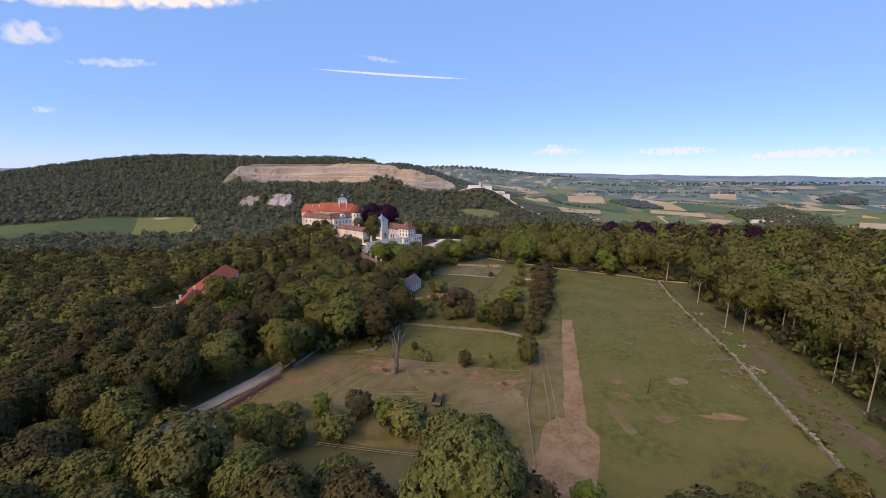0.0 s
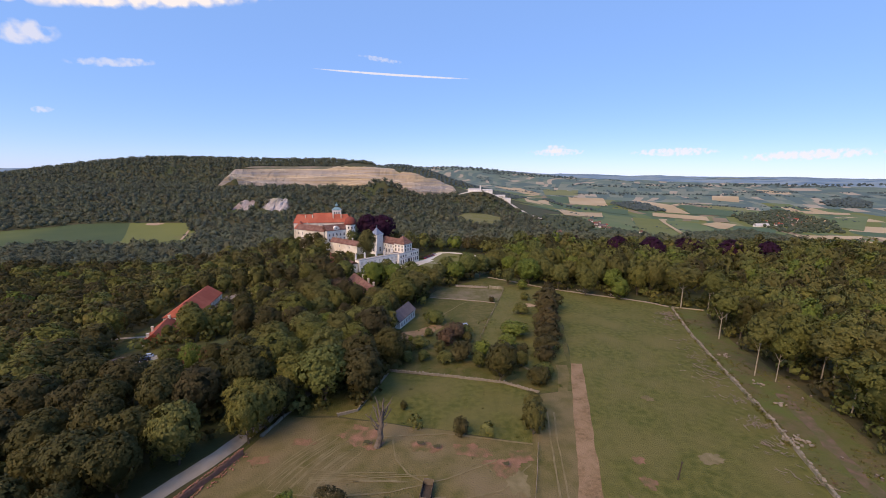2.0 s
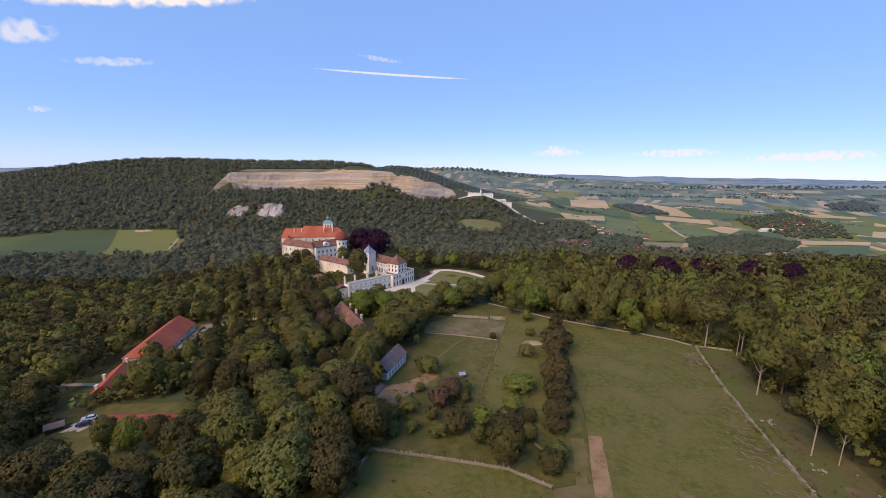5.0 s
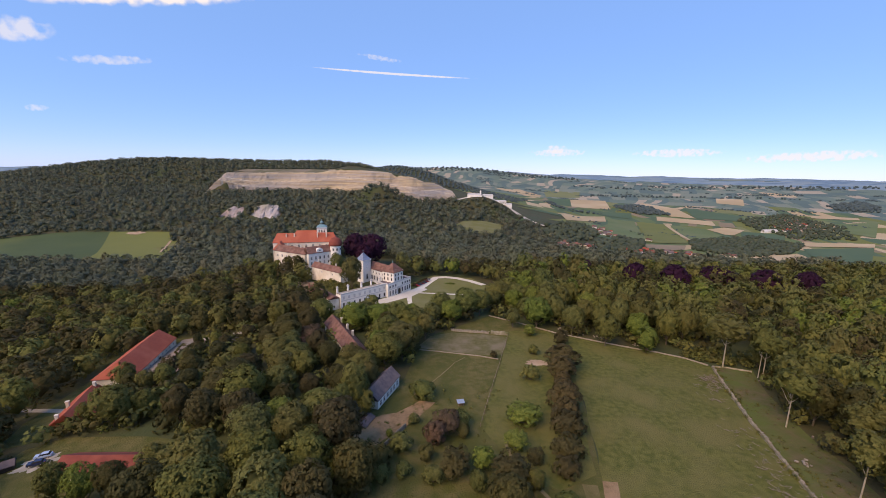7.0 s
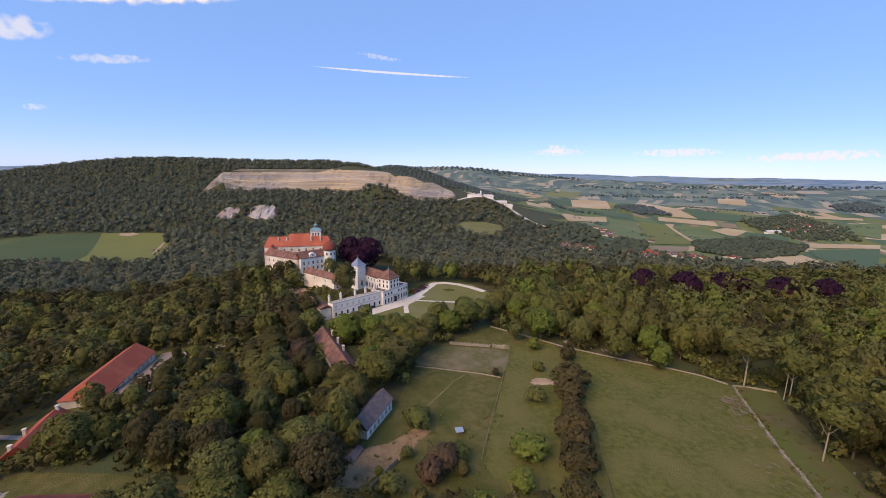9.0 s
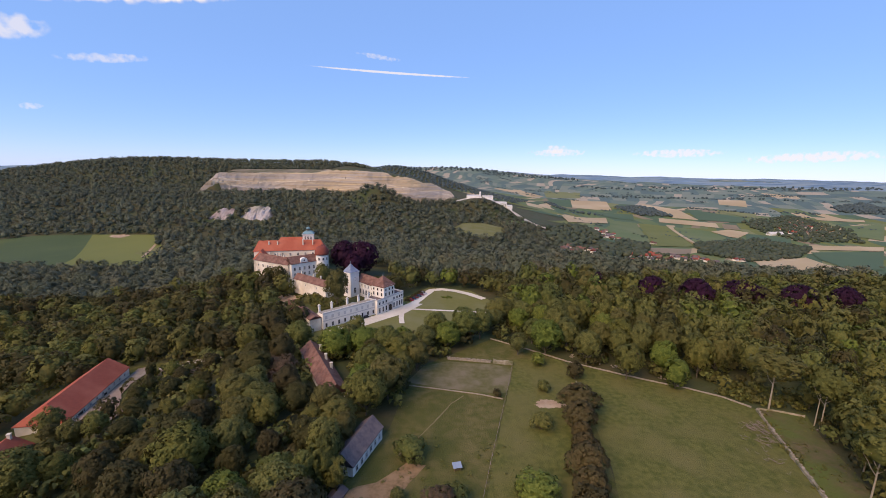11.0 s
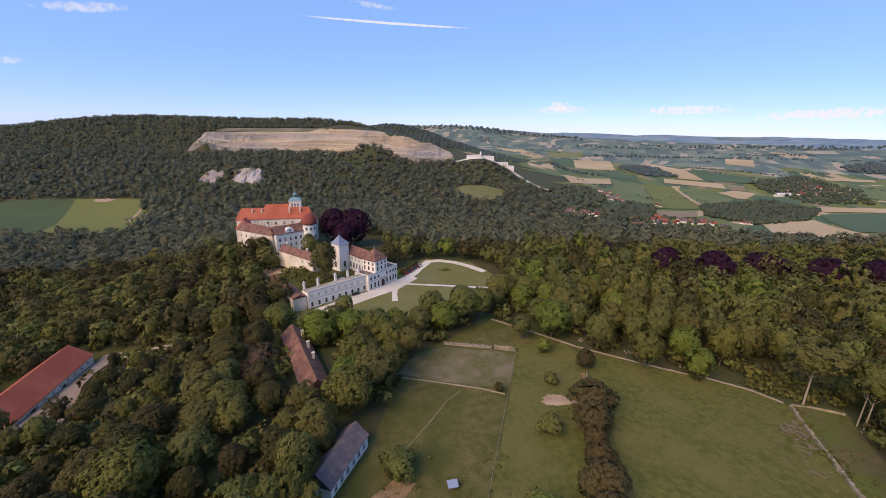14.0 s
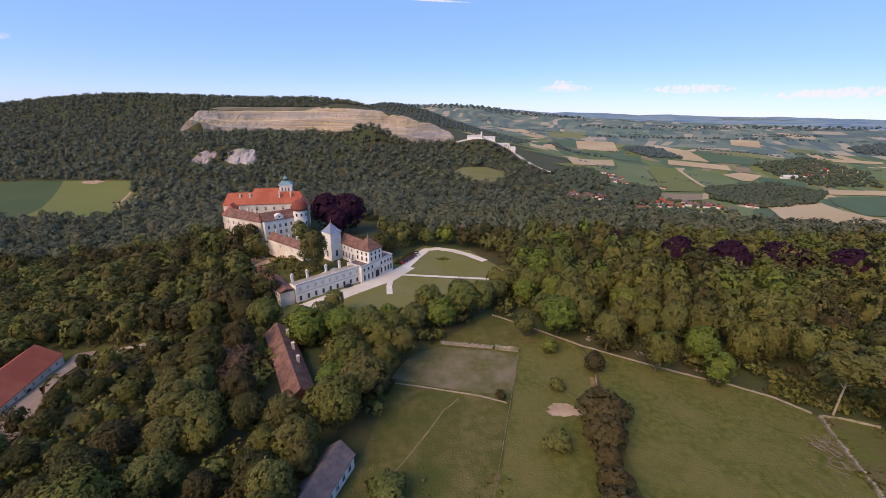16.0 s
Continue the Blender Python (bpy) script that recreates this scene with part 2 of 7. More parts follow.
M["leaf_russet"] = leaves("russet_leaves", ((0.108, 0.080, 0.048), (0.134, 0.084, 0.054), (0.098, 0.082, 0.046)))
M["leaf_purple"] = leaves("copper_beech_leaves", ((0.041, 0.012, 0.032), (0.034, 0.011, 0.026), (0.046, 0.014, 0.032)), 0.12)
# copies of the leaf colours, lighter and bluer: distance haze painted in
M["far_leaf"] = leaves("hazed_leaves", ((0.092, 0.113, 0.078), (0.125, 0.140, 0.092), (0.107, 0.127, 0.088), (0.142, 0.147, 0.094)), 0.12)
M["far_dark"] = leaves("hazed_dark_leaves", ((0.070, 0.091, 0.067), (0.092, 0.109, 0.078), (0.097, 0.100, 0.067)), 0.12)
M["far_light"] = leaves("hazed_light_leaves", ((0.117, 0.137, 0.086), (0.140, 0.154, 0.094), (0.142, 0.137, 0.083)), 0.12)
# farthest leaves: their blue is distance haze put into the colour
M["haze_leaf"] = leaves("haze_blue_leaves", ((0.058, 0.084, 0.086), (0.074, 0.100, 0.096), (0.054, 0.080, 0.086)), 0.08, 0.1)
M["plain_leaf"] = leaves("dark_leaves_on_the_plain", ((0.044, 0.064, 0.042), (0.062, 0.080, 0.050), (0.052, 0.068, 0.046), (0.074, 0.086, 0.052)), 0.10, 0.1)


# ---- ground ----
def sm(a, b, v):
    """Smooth step from 0 at a to 1 at b."""
    k = min(1.0, max(0.0, (v - a) / (b - a)))
    return k * k * (3 - 2 * k)


def lerp(a, b, k):
    return a + (b - a) * k


def terrain(x, y):
    """Height of the ground: a castle plateau, a valley round it, a wooded quarry hill and the plain to the right."""
    plateau = -4.5 * sm(110, 270, y) - 2.0 * sm(300, 360, y)
    castle = 13.0 * math.exp(-(((x + 115) / 60) ** 2 + ((y - 400) / 50) ** 2))
    floor = -38 - 62 * sm(60, 800, x)
    edge = lerp(350, 470, sm(60, -90, x))
    north = sm(edge, edge + 330, y)
    west = sm(-35, -330, x)
    east = sm(380, 800, x)
    out = 1 - (1 - north) * (1 - west) * (1 - east)
    z = lerp(plateau, floor, out) + castle
    # the castle garden, raised behind its terrace wall
    inward = -0.73 * (x + 57.3) + 0.68 * (y - 295.4)
    along = 0.68 * (x + 57.3) + 0.73 * (y - 295.4)
    z += 5.0 * sm(2, 10, inward) * sm(70, 45, inward) * sm(-14, 0, along) * sm(58, 40, along)
    # the quarry hill
    r = math.hypot(x, y)
    side = sm(380, -260, x) * (1 - 0.75 * sm(-900, -1900, x))
    back = 1 - sm(1450, 1950, y)
    z += side * back * (56 * sm(620, 1080, y) + 80 * sm(1060, 1420, y) * sm(120, -420, x))
    z += 40 * math.exp(-(((x - 110) / 85) ** 2 + ((y - 1090) / 75) ** 2))
    z += 34 * math.exp(-(((x + 150) / 50) ** 2 + ((y - 1035) / 34) ** 2))
    z += 18 * math.exp(-(((x + 375) / 75) ** 2 + ((y - 865) / 35) ** 2))
    # ridges behind it and the rise of the far plain
    z += 128 * math.exp(-(((x + 230) / 330) ** 2 + ((y - 2050) / 350) ** 2))
    z += 100 * math.exp(-(((x - 50) / 900) ** 2 + ((y - 3500) / 500) ** 2))
    z += lerp(78, 155, sm(0, 900, x)) * sm(1300, 4800, r)
    z += 3.0 * math.sin(x / 170 + 1) * math.sin(y / 210) * sm(500, 900, math.hypot(x, y))
    return z


def part(name, bm, mat, parent=None, label="", smooth=False):
    """Link a bmesh as one mesh object, under a thing or a part."""
    me = bpy.data.meshes.new(name)
    bm.to_mesh(me)
    bm.free()
    if mat:
        me.materials.append(mat)
    if smooth:
        me.shade_smooth()
    ob = new(name, me)
    if parent:
        ob.parent = parent
    if label:
        ob["label"] = label
    return ob


def mesh_part(name, verts, faces, mat, parent=None, label=""):
    me = bpy.data.meshes.new(name)
    me.from_pydata([tuple(v) for v in verts], [], [tuple(f) for f in faces])
    me.materials.append(mat)
    ob = new(name, me)
    if parent:
        ob.parent = parent
    if label:
        ob["label"] = label
    return ob


def thing(name, m, label, category, group=""):
    """An empty at the base of a thing."""
    ob = new(name)
    ob.matrix_world = m
    ob.empty_display_size = 0.5
    return tagged(ob, label, category, group)


def steps(limits):
    """Grid lines: pieces of (end, spacing) from the first value on."""
    out = [limits[0]]
    for end, gap in limits[1:]:
        n = max(1, round((end - out[-1]) / gap))
        a = out[-1]
        out += [a + (end - a) * (i + 1) / n for i in range(n)]
    return out


GX = steps((-4700, (-1500, 110), (-700, 40), (-200, 7), (200, 4), (500, 14), (1500, 40), (4700, 110)))
GY = steps((-700, (-100, 60), (20, 12), (420, 4), (700, 14), (1060, 20), (1160, 3.5), (1220, 10), (1500, 24), (2400, 50), (4850, 110)))


def profile(x, *points):
    """A height along x, smooth between (x, height) points."""
    for (x0, z0), (x1, z1) in zip(points, points[1:]):
        if x <= x1:
            return lerp(z0, z1, sm(x0, x1, x))
    return points[-1][1]


def quarry(x, y):
    """The quarry's long curved rim and how far a place lies inside it."""
    rim = 1122 + 14 * math.sin(x / 70) + 6 * math.sin(x / 23 + 1) - 45 * sm(-490, -575, x) + 20 * sm(-120, 20, x)
    return rim, sm(-588, -548, x) * sm(58, 20, x)


def ground(x, y):
    """The ground with the quarry cut into its hill: two benches below the rim, a slope behind it."""
    z = terrain(x, y)
    rim, cut = quarry(x, y)
    if cut > 0 and 1020 < y < 1420:
        top = profile(x, (-600, 64), (-540, 68), (-340, 71), (-270, 83), (-160, 77), (-95, 66), (-34, 51), (25, 30), (60, 22))
        base = profile(x, (-595, 58), (-480, 33), (-270, 30), (-210, 36), (-93, 25), (-33, 16), (60, 13))
        rough = 1.6 * noise.noise((x / 26, y / 26, 0.3)) + 0.7 * noise.noise((x / 9, y / 9, 5.3))
        half = lerp(base, top, 0.45 + 0.1 * math.sin(x / 60))
        wall = lerp(lerp(base, half, sm(rim - 22, rim - 10, y + rough)), top, sm(rim - 4, rim + 9, y + 2 * rough)) + 0.4 * rough
        low = lerp(z, min(z, base), sm(1040, 1090, y))
        high = lerp(top + 9 * sm(rim + 10, rim + 110, y) * sm(-130, -260, x), z, sm(rim + 130, 1400, y))
        z = lerp(z, low if y < rim - 24 else wall if y < rim + 10 else high, cut)
    return z


def build_ground():
    verts = [(x, y, ground(x, y)) for y in GY for x in GX]
    w = len(GX)
    faces = [(j * w + i, j * w + i + 1, (j + 1) * w + i + 1, (j + 1) * w + i) for j in range(len(GY) - 1) for i in range(w - 1)]
    ob = mesh_part("ground", verts, faces, M["floor"])
    ob.data.shade_smooth()
    return tagged(ob, "wooded plateau, valley, quarry hill and wide plain", "ground", kind="structure")


build_ground()


def inside(poly, x, y):
    hit = False
    for (x0, y0), (x1, y1) in zip(poly, poly[1:] + poly[:1]):
        if (y0 > y) != (y1 > y) and x < x0 + (y - y0) / (y1 - y0) * (x1 - x0):
            hit = not hit
    return hit


def drape(name, poly, mat, label, category, lift=0.12, cell=4.0, wobble=0.0, kind="structure"):
    """A patch of land laid over the ground: a cut polygon, subdivided, that follows the ground's height."""
    if lift < 0.45 and max(p[1] for p in poly) < 292:
        lift *= 0.35
    bm = bmesh.new()
    ring = []
    for (x0, y0), (x1, y1) in zip(poly, poly[1:] + poly[:1]):
        n = max(1, int(math.hypot(x1 - x0, y1 - y0) / cell))
        for i in range(n):
            x, y = x0 + (x1 - x0) * i / n, y0 + (y1 - y0) * i / n
            if wobble:
                d = noise.noise_vector((x / (cell * 2.5), y / (cell * 2.5), 3.3))
                x, y = x + d.x * wobble, y + d.y * wobble
            ring.append(bm.verts.new((x, y, 0)))
    bm.faces.new(ring)
    xs, ys = [v.co.x for v in ring], [v.co.y for v in ring]
    for axis, values in ((0, xs), (1, ys)):
        k = math.floor(min(values) / cell) + 1
        while k * cell < max(values):
            co = (k * cell, 0, 0) if axis == 0 else (0, k * cell, 0)
            bmesh.ops.bisect_plane(bm, geom=bm.verts[:] + bm.edges[:] + bm.faces[:], plane_co=co, plane_no=(1, 0, 0) if axis == 0 else (0, 1, 0))
            k += 1
    for v in bm.verts:
        v.co.z = ground(v.co.x, v.co.y) + lift
    bmesh.ops.recalc_face_normals(bm, faces=bm.faces[:])
    if bm.faces and sum(f.normal.z for f in bm.faces) < 0:
        bmesh.ops.reverse_faces(bm, faces=bm.faces[:])
    ob = part(name, bm, mat, smooth=True)
    return tagged(ob, label, category, kind=kind)


def blob(name, x, y, rx, ry, mat, label, category, turn=0.0, lift=0.2, rough=0.5):
    """A ragged patch of bare ground."""
    pts = []
    n = 72
    for i in range(n):
        a = math.tau * i / n
        k = 1 + rough * (noise.noise((math.cos(a) * 1.6 + x, math.sin(a) * 1.6 + y, 0.5)) * 1.2 + noise.noise((math.cos(a) * 5 + x, math.sin(a) * 5 + y, 0.5)) * 0.35 + noise.noise((math.cos(a) * 17 + x, math.sin(a) * 17 + y, 0.5)) * 0.4)
        u, v = math.cos(a) * rx * k, math.sin(a) * ry * k
        c, s = math.cos(radians(turn)), math.sin(radians(turn))
        pts.append((x + u * c - v * s, y + u * s + v * c))
    return drape(name, pts, mat, label, category, lift, max(0.5, rx / 5))


def ribbon(name, line, width, mat, label, category, lift=0.18, step=3.0, wobble=0.25):
    """A road, path or track along a line."""
    if lift < 1.0 and max(p[1] for p in line) < 292:
        lift *= 0.35
    pts = []
    for (x0, y0), (x1, y1) in zip(line, line[1:]):
        n = max(1, int(math.hypot(x1 - x0, y1 - y0) / step))
        pts += [(x0 + (x1 - x0) * i / n, y0 + (y1 - y0) * i / n) for i in range(n)]
    pts.append(line[-1])
    verts, faces = [], []
    for i, (x, y) in enumerate(pts):
        a, b = pts[max(0, i - 1)], pts[min(len(pts) - 1, i + 1)]
        dx, dy = b[0] - a[0], b[1] - a[1]
        d = math.hypot(dx, dy) or 1
        for s in (-1, -0.33, 0.33, 1):
            w = s * (width / 2 + wobble * noise.noise((x * 0.3, y * 0.3, s)))
            px, py = x - dy / d * w, y + dx / d * w
            verts.append((px, py, ground(px, py) + lift))
    for i in range(len(pts) - 1):
        for k in range(3):
            faces.append((i * 4 + k + 1, i * 4 + k, i * 4 + 4 + k, i * 4 + 5 + k))
    ob = mesh_part(name, verts, faces, mat)
    ob.data.shade_smooth()
    return tagged(ob, label, category, kind="structure")


MEADOW = [(30, 52), (31, 80), (38, 104), (46, 135), (50, 154), (58, 190), (64, 225), (68, 252), (67, 263), (82, 254.5), (96.5, 246.5), (110, 240.5), (121, 233.5), (127.5, 225), (122, 210), (112, 182),
          (104, 154), (95, 119), (87, 92), (79, 64), (72, 48)]
PASTURE = [(-54, 78), (-47, 99), (-40, 118), (-26, 118), (26, 108), (33, 132), (46, 134), (38, 104), (30, 78), (30, 52), (-20, 56)]
PEN = [(-26, 118.5), (-21, 121), (-15, 145), (23, 138), (33, 131), (26, 108.5)]
ORCHARD = [(-14.5, 145.5), (23, 138.5), (33, 132), (46, 134.5), (50, 154), (58, 190), (64, 225), (68, 252), (65, 267), (36, 288), (22, 276), (2, 258), (-6, 236), (-9, 210),
           (-16, 188), (-24, 172)]
FELLED = [(127.5, 226), (122, 210), (112, 182), (104, 154), (95, 119), (87, 92), (79, 64), (72, 46), (92, 46), (106, 90), (116, 118), (121, 150), (127, 182), (138, 212), (144, 224)]
LAWN = [(-124, 146), (-128, 172), (-118, 177), (-88, 173), (-60, 166), (-54, 158), (-58, 148), (-66, 136), (-108, 133)]
BARNYARD = [(-154, 262), (-140, 268), (-98, 270), (-98, 265), (-120, 259), (-121.5, 240), (-112, 227), (-112, 208), (-118, 190), (-121, 178), (-138, 174), (-148, 190), (-152, 215)]
BEECHES = [(-80, 382), (-58, 366), (-36, 364), (-28, 410), (-52, 438), (-88, 434), (-90, 420)]
COTTAGE = [(-24, 208), (-8, 210), (-6, 180), (-24, 176)]
FORECOURT = [(-66, 288), (-54, 274), (-30, 272), (2, 286), (42, 310), (50, 342), (30, 380), (-2, 386), (-16, 362), (-30, 345)]
CASTLE = [(-148, 380), (-120, 366), (-100, 352), (-92, 326), (-80, 304), (-58, 290), (-16, 340), (-14, 352), (-48, 364), (-72, 384), (-84, 416), (-104, 430), (-146, 420)]
LONGHOUSE = [(-66, 266), (-56, 274), (-25, 238), (-23, 225), (-36, 218), (-52, 230)]
FIELD_WEST = [(-700, 520), (-520, 510), (-440, 520), (-352, 522), (-362, 590), (-385, 640), (-440, 690), (-462, 728), (-560, 722), (-640, 712), (-730, 640)]
CLEARING = [(30, 850), (60, 790), (90, 790), (128, 850), (134, 900), (98, 922), (50, 900)]

drape("meadow", MEADOW, M["meadow"], "long grazed green meadow with thin spots", "meadow", 0.10, 5, 1.6)
drape("pasture", PASTURE, M["pasture"], "trampled dry pasture scored by tyre ruts", "pasture", 0.11, 5, 1.6)
drape("paddock", PEN, M["meadow"], "green paddock inside a low stone wall", "paddock", 0.12, 5, 0.8)
drape("orchard_ground", ORCHARD, M["rough"], "rough orchard grass with bushes and worn lines", "orchard ground", 0.13, 5)
drape("felled_strip", FELLED, M["felled"], "cleared strip of stumps and weeds beside the wood", "cleared ground", 0.09, 5, 1.5)
drape("garden", [(-38, 78), (-14, 75), (6, 73), (19, 74), (17.5, 56), (-20, 55)], M["garden"], "shady unmown garden grass under the trees", "garden", 0.15, 4, 1.4)
drape("mown_strip", [(19.5, 176), (24.5, 196), (30, 216), (35.5, 236), (40.5, 255), (42, 264), (64, 265), (66, 251), (62, 225), (56, 190), (49, 156), (38, 150), (30, 152)], M["meadow"], "mown green strip between fence and hedge row", "grass", 0.17, 4, 0.5)
drape("orchard_terrace", [(-6, 240), (8, 237), (24, 233.5), (34.5, 234), (40, 255), (31, 259), (11, 261), (0, 255)], M["thin_grass"], "thin greyish grass terrace below the ruined wall", "grass", 0.16, 4, 1.0)
drape("lawn", LAWN, M["rough"], "uneven lawn behind the red-roofed house", "lawn", 0.12, 5)
drape("barnyard", BARNYARD, M["rough"], "grassy yard round the barns", "yard", 0.12, 5)
drape("castle_ground", CASTLE, M["rough"], "grassy castle terrace and slopes", "ground", 0.12, 5)
drape("forecourt_lawn", FORECOURT, M["lawn"], "mown forecourt lawn in front of the gatehouse", "lawn", 0.14, 5)
drape("field_west", FIELD_WEST, material("young_crop", (0.042, 0.068, 0.022), (0.060, 0.086, 0.028), 0.01, third=(0.10, 0.12, 0.03), third_scale=0.006), "green crop field below the wooded hill", "field", 0.5, 20)
drape("clearing", CLEARING, M["lawn"], "light green clearing in the far wood", "clearing", 0.6, 20)
drape("verge", [(-46, 100), (-40, 118.2), (-26, 118.7), (-21, 121.2), (-15, 145.3), (-25, 166), (-34, 150), (-42, 126)], M["rough"], "shady grass verge between lane and paddock", "verge", 0.14, 4)


# ---- trees ----
def ico(sub):
    bm = bmesh.new()
    bmesh.ops.create_icosphere(bm, subdivisions=sub, radius=1)
    v = np.array([x.co[:] for x in bm.verts])
    f = np.array([[q.index for q in p.verts] for p in bm.faces])
    bm.free()
    return v, f


ICO1, ICO2 = ico(1), ico(2)


def unit(v):
    return v / np.maximum(np.linalg.norm(v, axis=-1, keepdims=True), 1e-6)


def crown_arrays(rng, radius, height, base, bosses, clumps, leaves, leaf, core=ICO2, cone=0.0, spread=0.56, puff=0.15, lump=0.10, hull=0.78):
    """A crown of billowing masses, each set with clumps of leaf triangles: vertices, triangles and soft outward normals; its foot is the origin."""
    mid, half = (base + height) / 2, (height - base) / 2
    sway, turn = rng.uniform(0.05, 0.16, 2), rng.uniform(0, math.tau, 2)
    flat = min(1.0, max(0.6, half / radius))
    centres, sizes = [np.array([0, 0, mid - half * 0.08])], [np.array([radius * 0.76, radius * 0.76, half * 0.82])]
    for i in range(bosses):
        a = i * 2.39996 + rng.uniform(-0.5, 0.5)
        up = 1 - 1.5 * (i + 0.5) / bosses
        ring = math.sqrt(max(0.03, 1 - up * up)) * (1 - cone * max(0, up + 0.3))
        k = spread * rng.uniform(0.86, 1.14) * (1 + sway[0] * math.sin(2 * a + turn[0]) + sway[1] * math.sin(3 * a + turn[1]))
        centres.append(np.array([math.cos(a) * ring * radius * k, math.sin(a) * ring * radius * k, mid + up * half * spread * rng.uniform(0.92, 1.12)]))
        r = radius * rng.uniform(0.32, 0.47) * (1 - 0.35 * cone * max(0, up))
        sizes.append(np.array([r, r, r * flat * rng.uniform(0.8, 1.0)]))
    verts, tris, norms, count = [], [], [], 0
    for c, r in list(zip(centres, sizes))[:1 if leaves else None]:
        verts.append(core[0] * rng.uniform(1 - lump * 2, 1 + lump, (len(core[0]), 1)) * r * (hull if leaves else 1.0) + c)
        norms.append(unit(unit(core[0] / r) * 0.6 + unit((verts[-1] - np.array([0, 0, mid - half * 0.3])) / np.array([radius, radius, half])) * 0.7))
        tris.append(core[1] + count)
        count += len(core[0])
    if leaves:
        weight = np.array([r[0] * r[1] for r in sizes])
        weight[0] *= 0.9
        tries = clumps * 5
        which = rng.choice(len(sizes), tries, p=weight / weight.sum())
        n = rng.normal(size=(tries, 3))
        n[:, 2] += 0.5
        n = unit(n)
        c, r = np.array(centres)[which], np.array(sizes)[which]
        p = c + n * r
        buried = p[:, 2] < base
        for i, (o, q) in enumerate(zip(centres, sizes)):
            buried |= (np.linalg.norm((p - o) / q, axis=1) < 0.90) & (which != i)
        n, p = unit(n / r)[~buried][:clumps], p[~buried][:clumps]
        m = len(p)
        q = radius * puff * rng.uniform(0.65, 1.3, (m, 1, 1))
        d = unit(n[:, None, :] * 0.75 + rng.normal(size=(m, leaves, 3)))
        at = (p[:, None, :] + d * q * rng.uniform(0.45, 1.05, (m, leaves, 1)) ).reshape(-1, 3)
        dome = unit((p - np.array([0, 0, mid - half * 0.3])) / np.array([radius, radius, half]))
        soft = unit(d * 0.5 + n[:, None, :] * 0.45 + dome[:, None, :] * 0.65).reshape(-1, 3)
        face = unit(soft + rng.normal(size=soft.shape) * 0.28)
        side = unit(np.cross(face, rng.normal(size=face.shape)))
        other = np.cross(face, side)
        s = leaf * rng.uniform(0.6, 1.35, (len(at), 1))
        verts.append(np.stack([at - side * s - other * s * 0.5, at + side * s - other * s * 0.3, at + other * s * 1.1], 1).reshape(-1, 3))
        norms.append(np.repeat(soft, 3, axis=0))
        tris.append(np.arange(len(at))[:, None] * 3 + [0, 1, 2] + count)
    return np.concatenate(verts), np.concatenate(tris), np.concatenate(norms)


def tri_mesh(name, verts, tris, norms, mat, tint=None):
    me = bpy.data.meshes.new(name)
    me.vertices.add(len(verts))
    me.vertices.foreach_set("co", np.asarray(verts, dtype=np.float32).ravel())
    me.loops.add(len(tris) * 3)
    me.loops.foreach_set("vertex_index", np.asarray(tris, dtype=np.int32).ravel())
    me.polygons.add(len(tris))
    me.polygons.foreach_set("loop_start", np.arange(0, len(tris) * 3, 3, dtype=np.int32))
    me.update(calc_edges=True)
    soft = me.attributes.new("custom_normal", "FLOAT_VECTOR", "POINT")
    soft.data.foreach_set("vector", np.asarray(norms, dtype=np.float32).ravel())
    if tint is not None:
        own = me.attributes.new("tint", "FLOAT", "POINT")
        own.data.foreach_set("value", np.asarray(tint, dtype=np.float32))
    me.materials.append(mat)
    return me


def limb(bm, a, b, r0, r1, sides=7, bends=3, rng=None):
    """A tapered, slightly crooked limb from a to b."""
    a, b = Vector(a), Vector(b)
    axis = (b - a).normalized()
    u = axis.orthogonal().normalized()
    v = axis.cross(u)
    last = None
    for i in range(bends + 1):
        k = i / bends
        c = a.lerp(b, k)
        if rng is not None and 0 < i < bends:
            c += (u * rng.uniform(-1, 1) + v * rng.uniform(-1, 1)) * (b - a).length * 0.05
        r = r0 + (r1 - r0) * k
        ring = [bm.verts.new(c + (u * math.cos(math.tau * j / sides) + v * math.sin(math.tau * j / sides)) * r) for j in range(sides)]
        if last:
            for j in range(sides):
                bm.faces.new((last[j], last[(j + 1) % sides], ring[(j + 1) % sides], ring[j]))
        last = ring
    bm.faces.new(last)


def tree_kind(seed, height, radius, mat, base=0.22, bosses=11, clumps=300, leaves=15, leaf=0.37, bark="bark", cone=0.0, spread=0.56, puff=0.15):
    """The meshes of one kind of tree: a trunk with limbs, and a crown."""
    rng = np.random.default_rng(seed)
    crown = tri_mesh("crown", *crown_arrays(rng, radius, height, height * base, bosses, clumps, leaves, leaf, ICO2, cone, spread, puff), mat)
    bm = bmesh.new()
    top = height * (base + 0.33)
    slim = 0.5 if base > 0.4 else 1.0
    limb(bm, (0, 0, -0.6), (rng.uniform(-.3, .3), rng.uniform(-.3, .3), top), 0.022 * height * slim, 0.010 * height * slim, 8, 4, rng if slim == 1.0 else None)
    for i in range(5):
        a = i * 1.3 + rng.uniform(-0.4, 0.4)
        z0 = height * base * rng.uniform(0.75, 1.25)
        limb(bm, (0, 0, z0), (math.cos(a) * radius * 0.6, math.sin(a) * radius * 0.6, z0 + height * 0.26), 0.011 * height * slim, 0.003 * height, 6, 3, rng)
    me = bpy.data.meshes.new("trunk")
    bm.to_mesh(me)
    bm.free()
    me.materials.append(M[bark])
    return crown, me


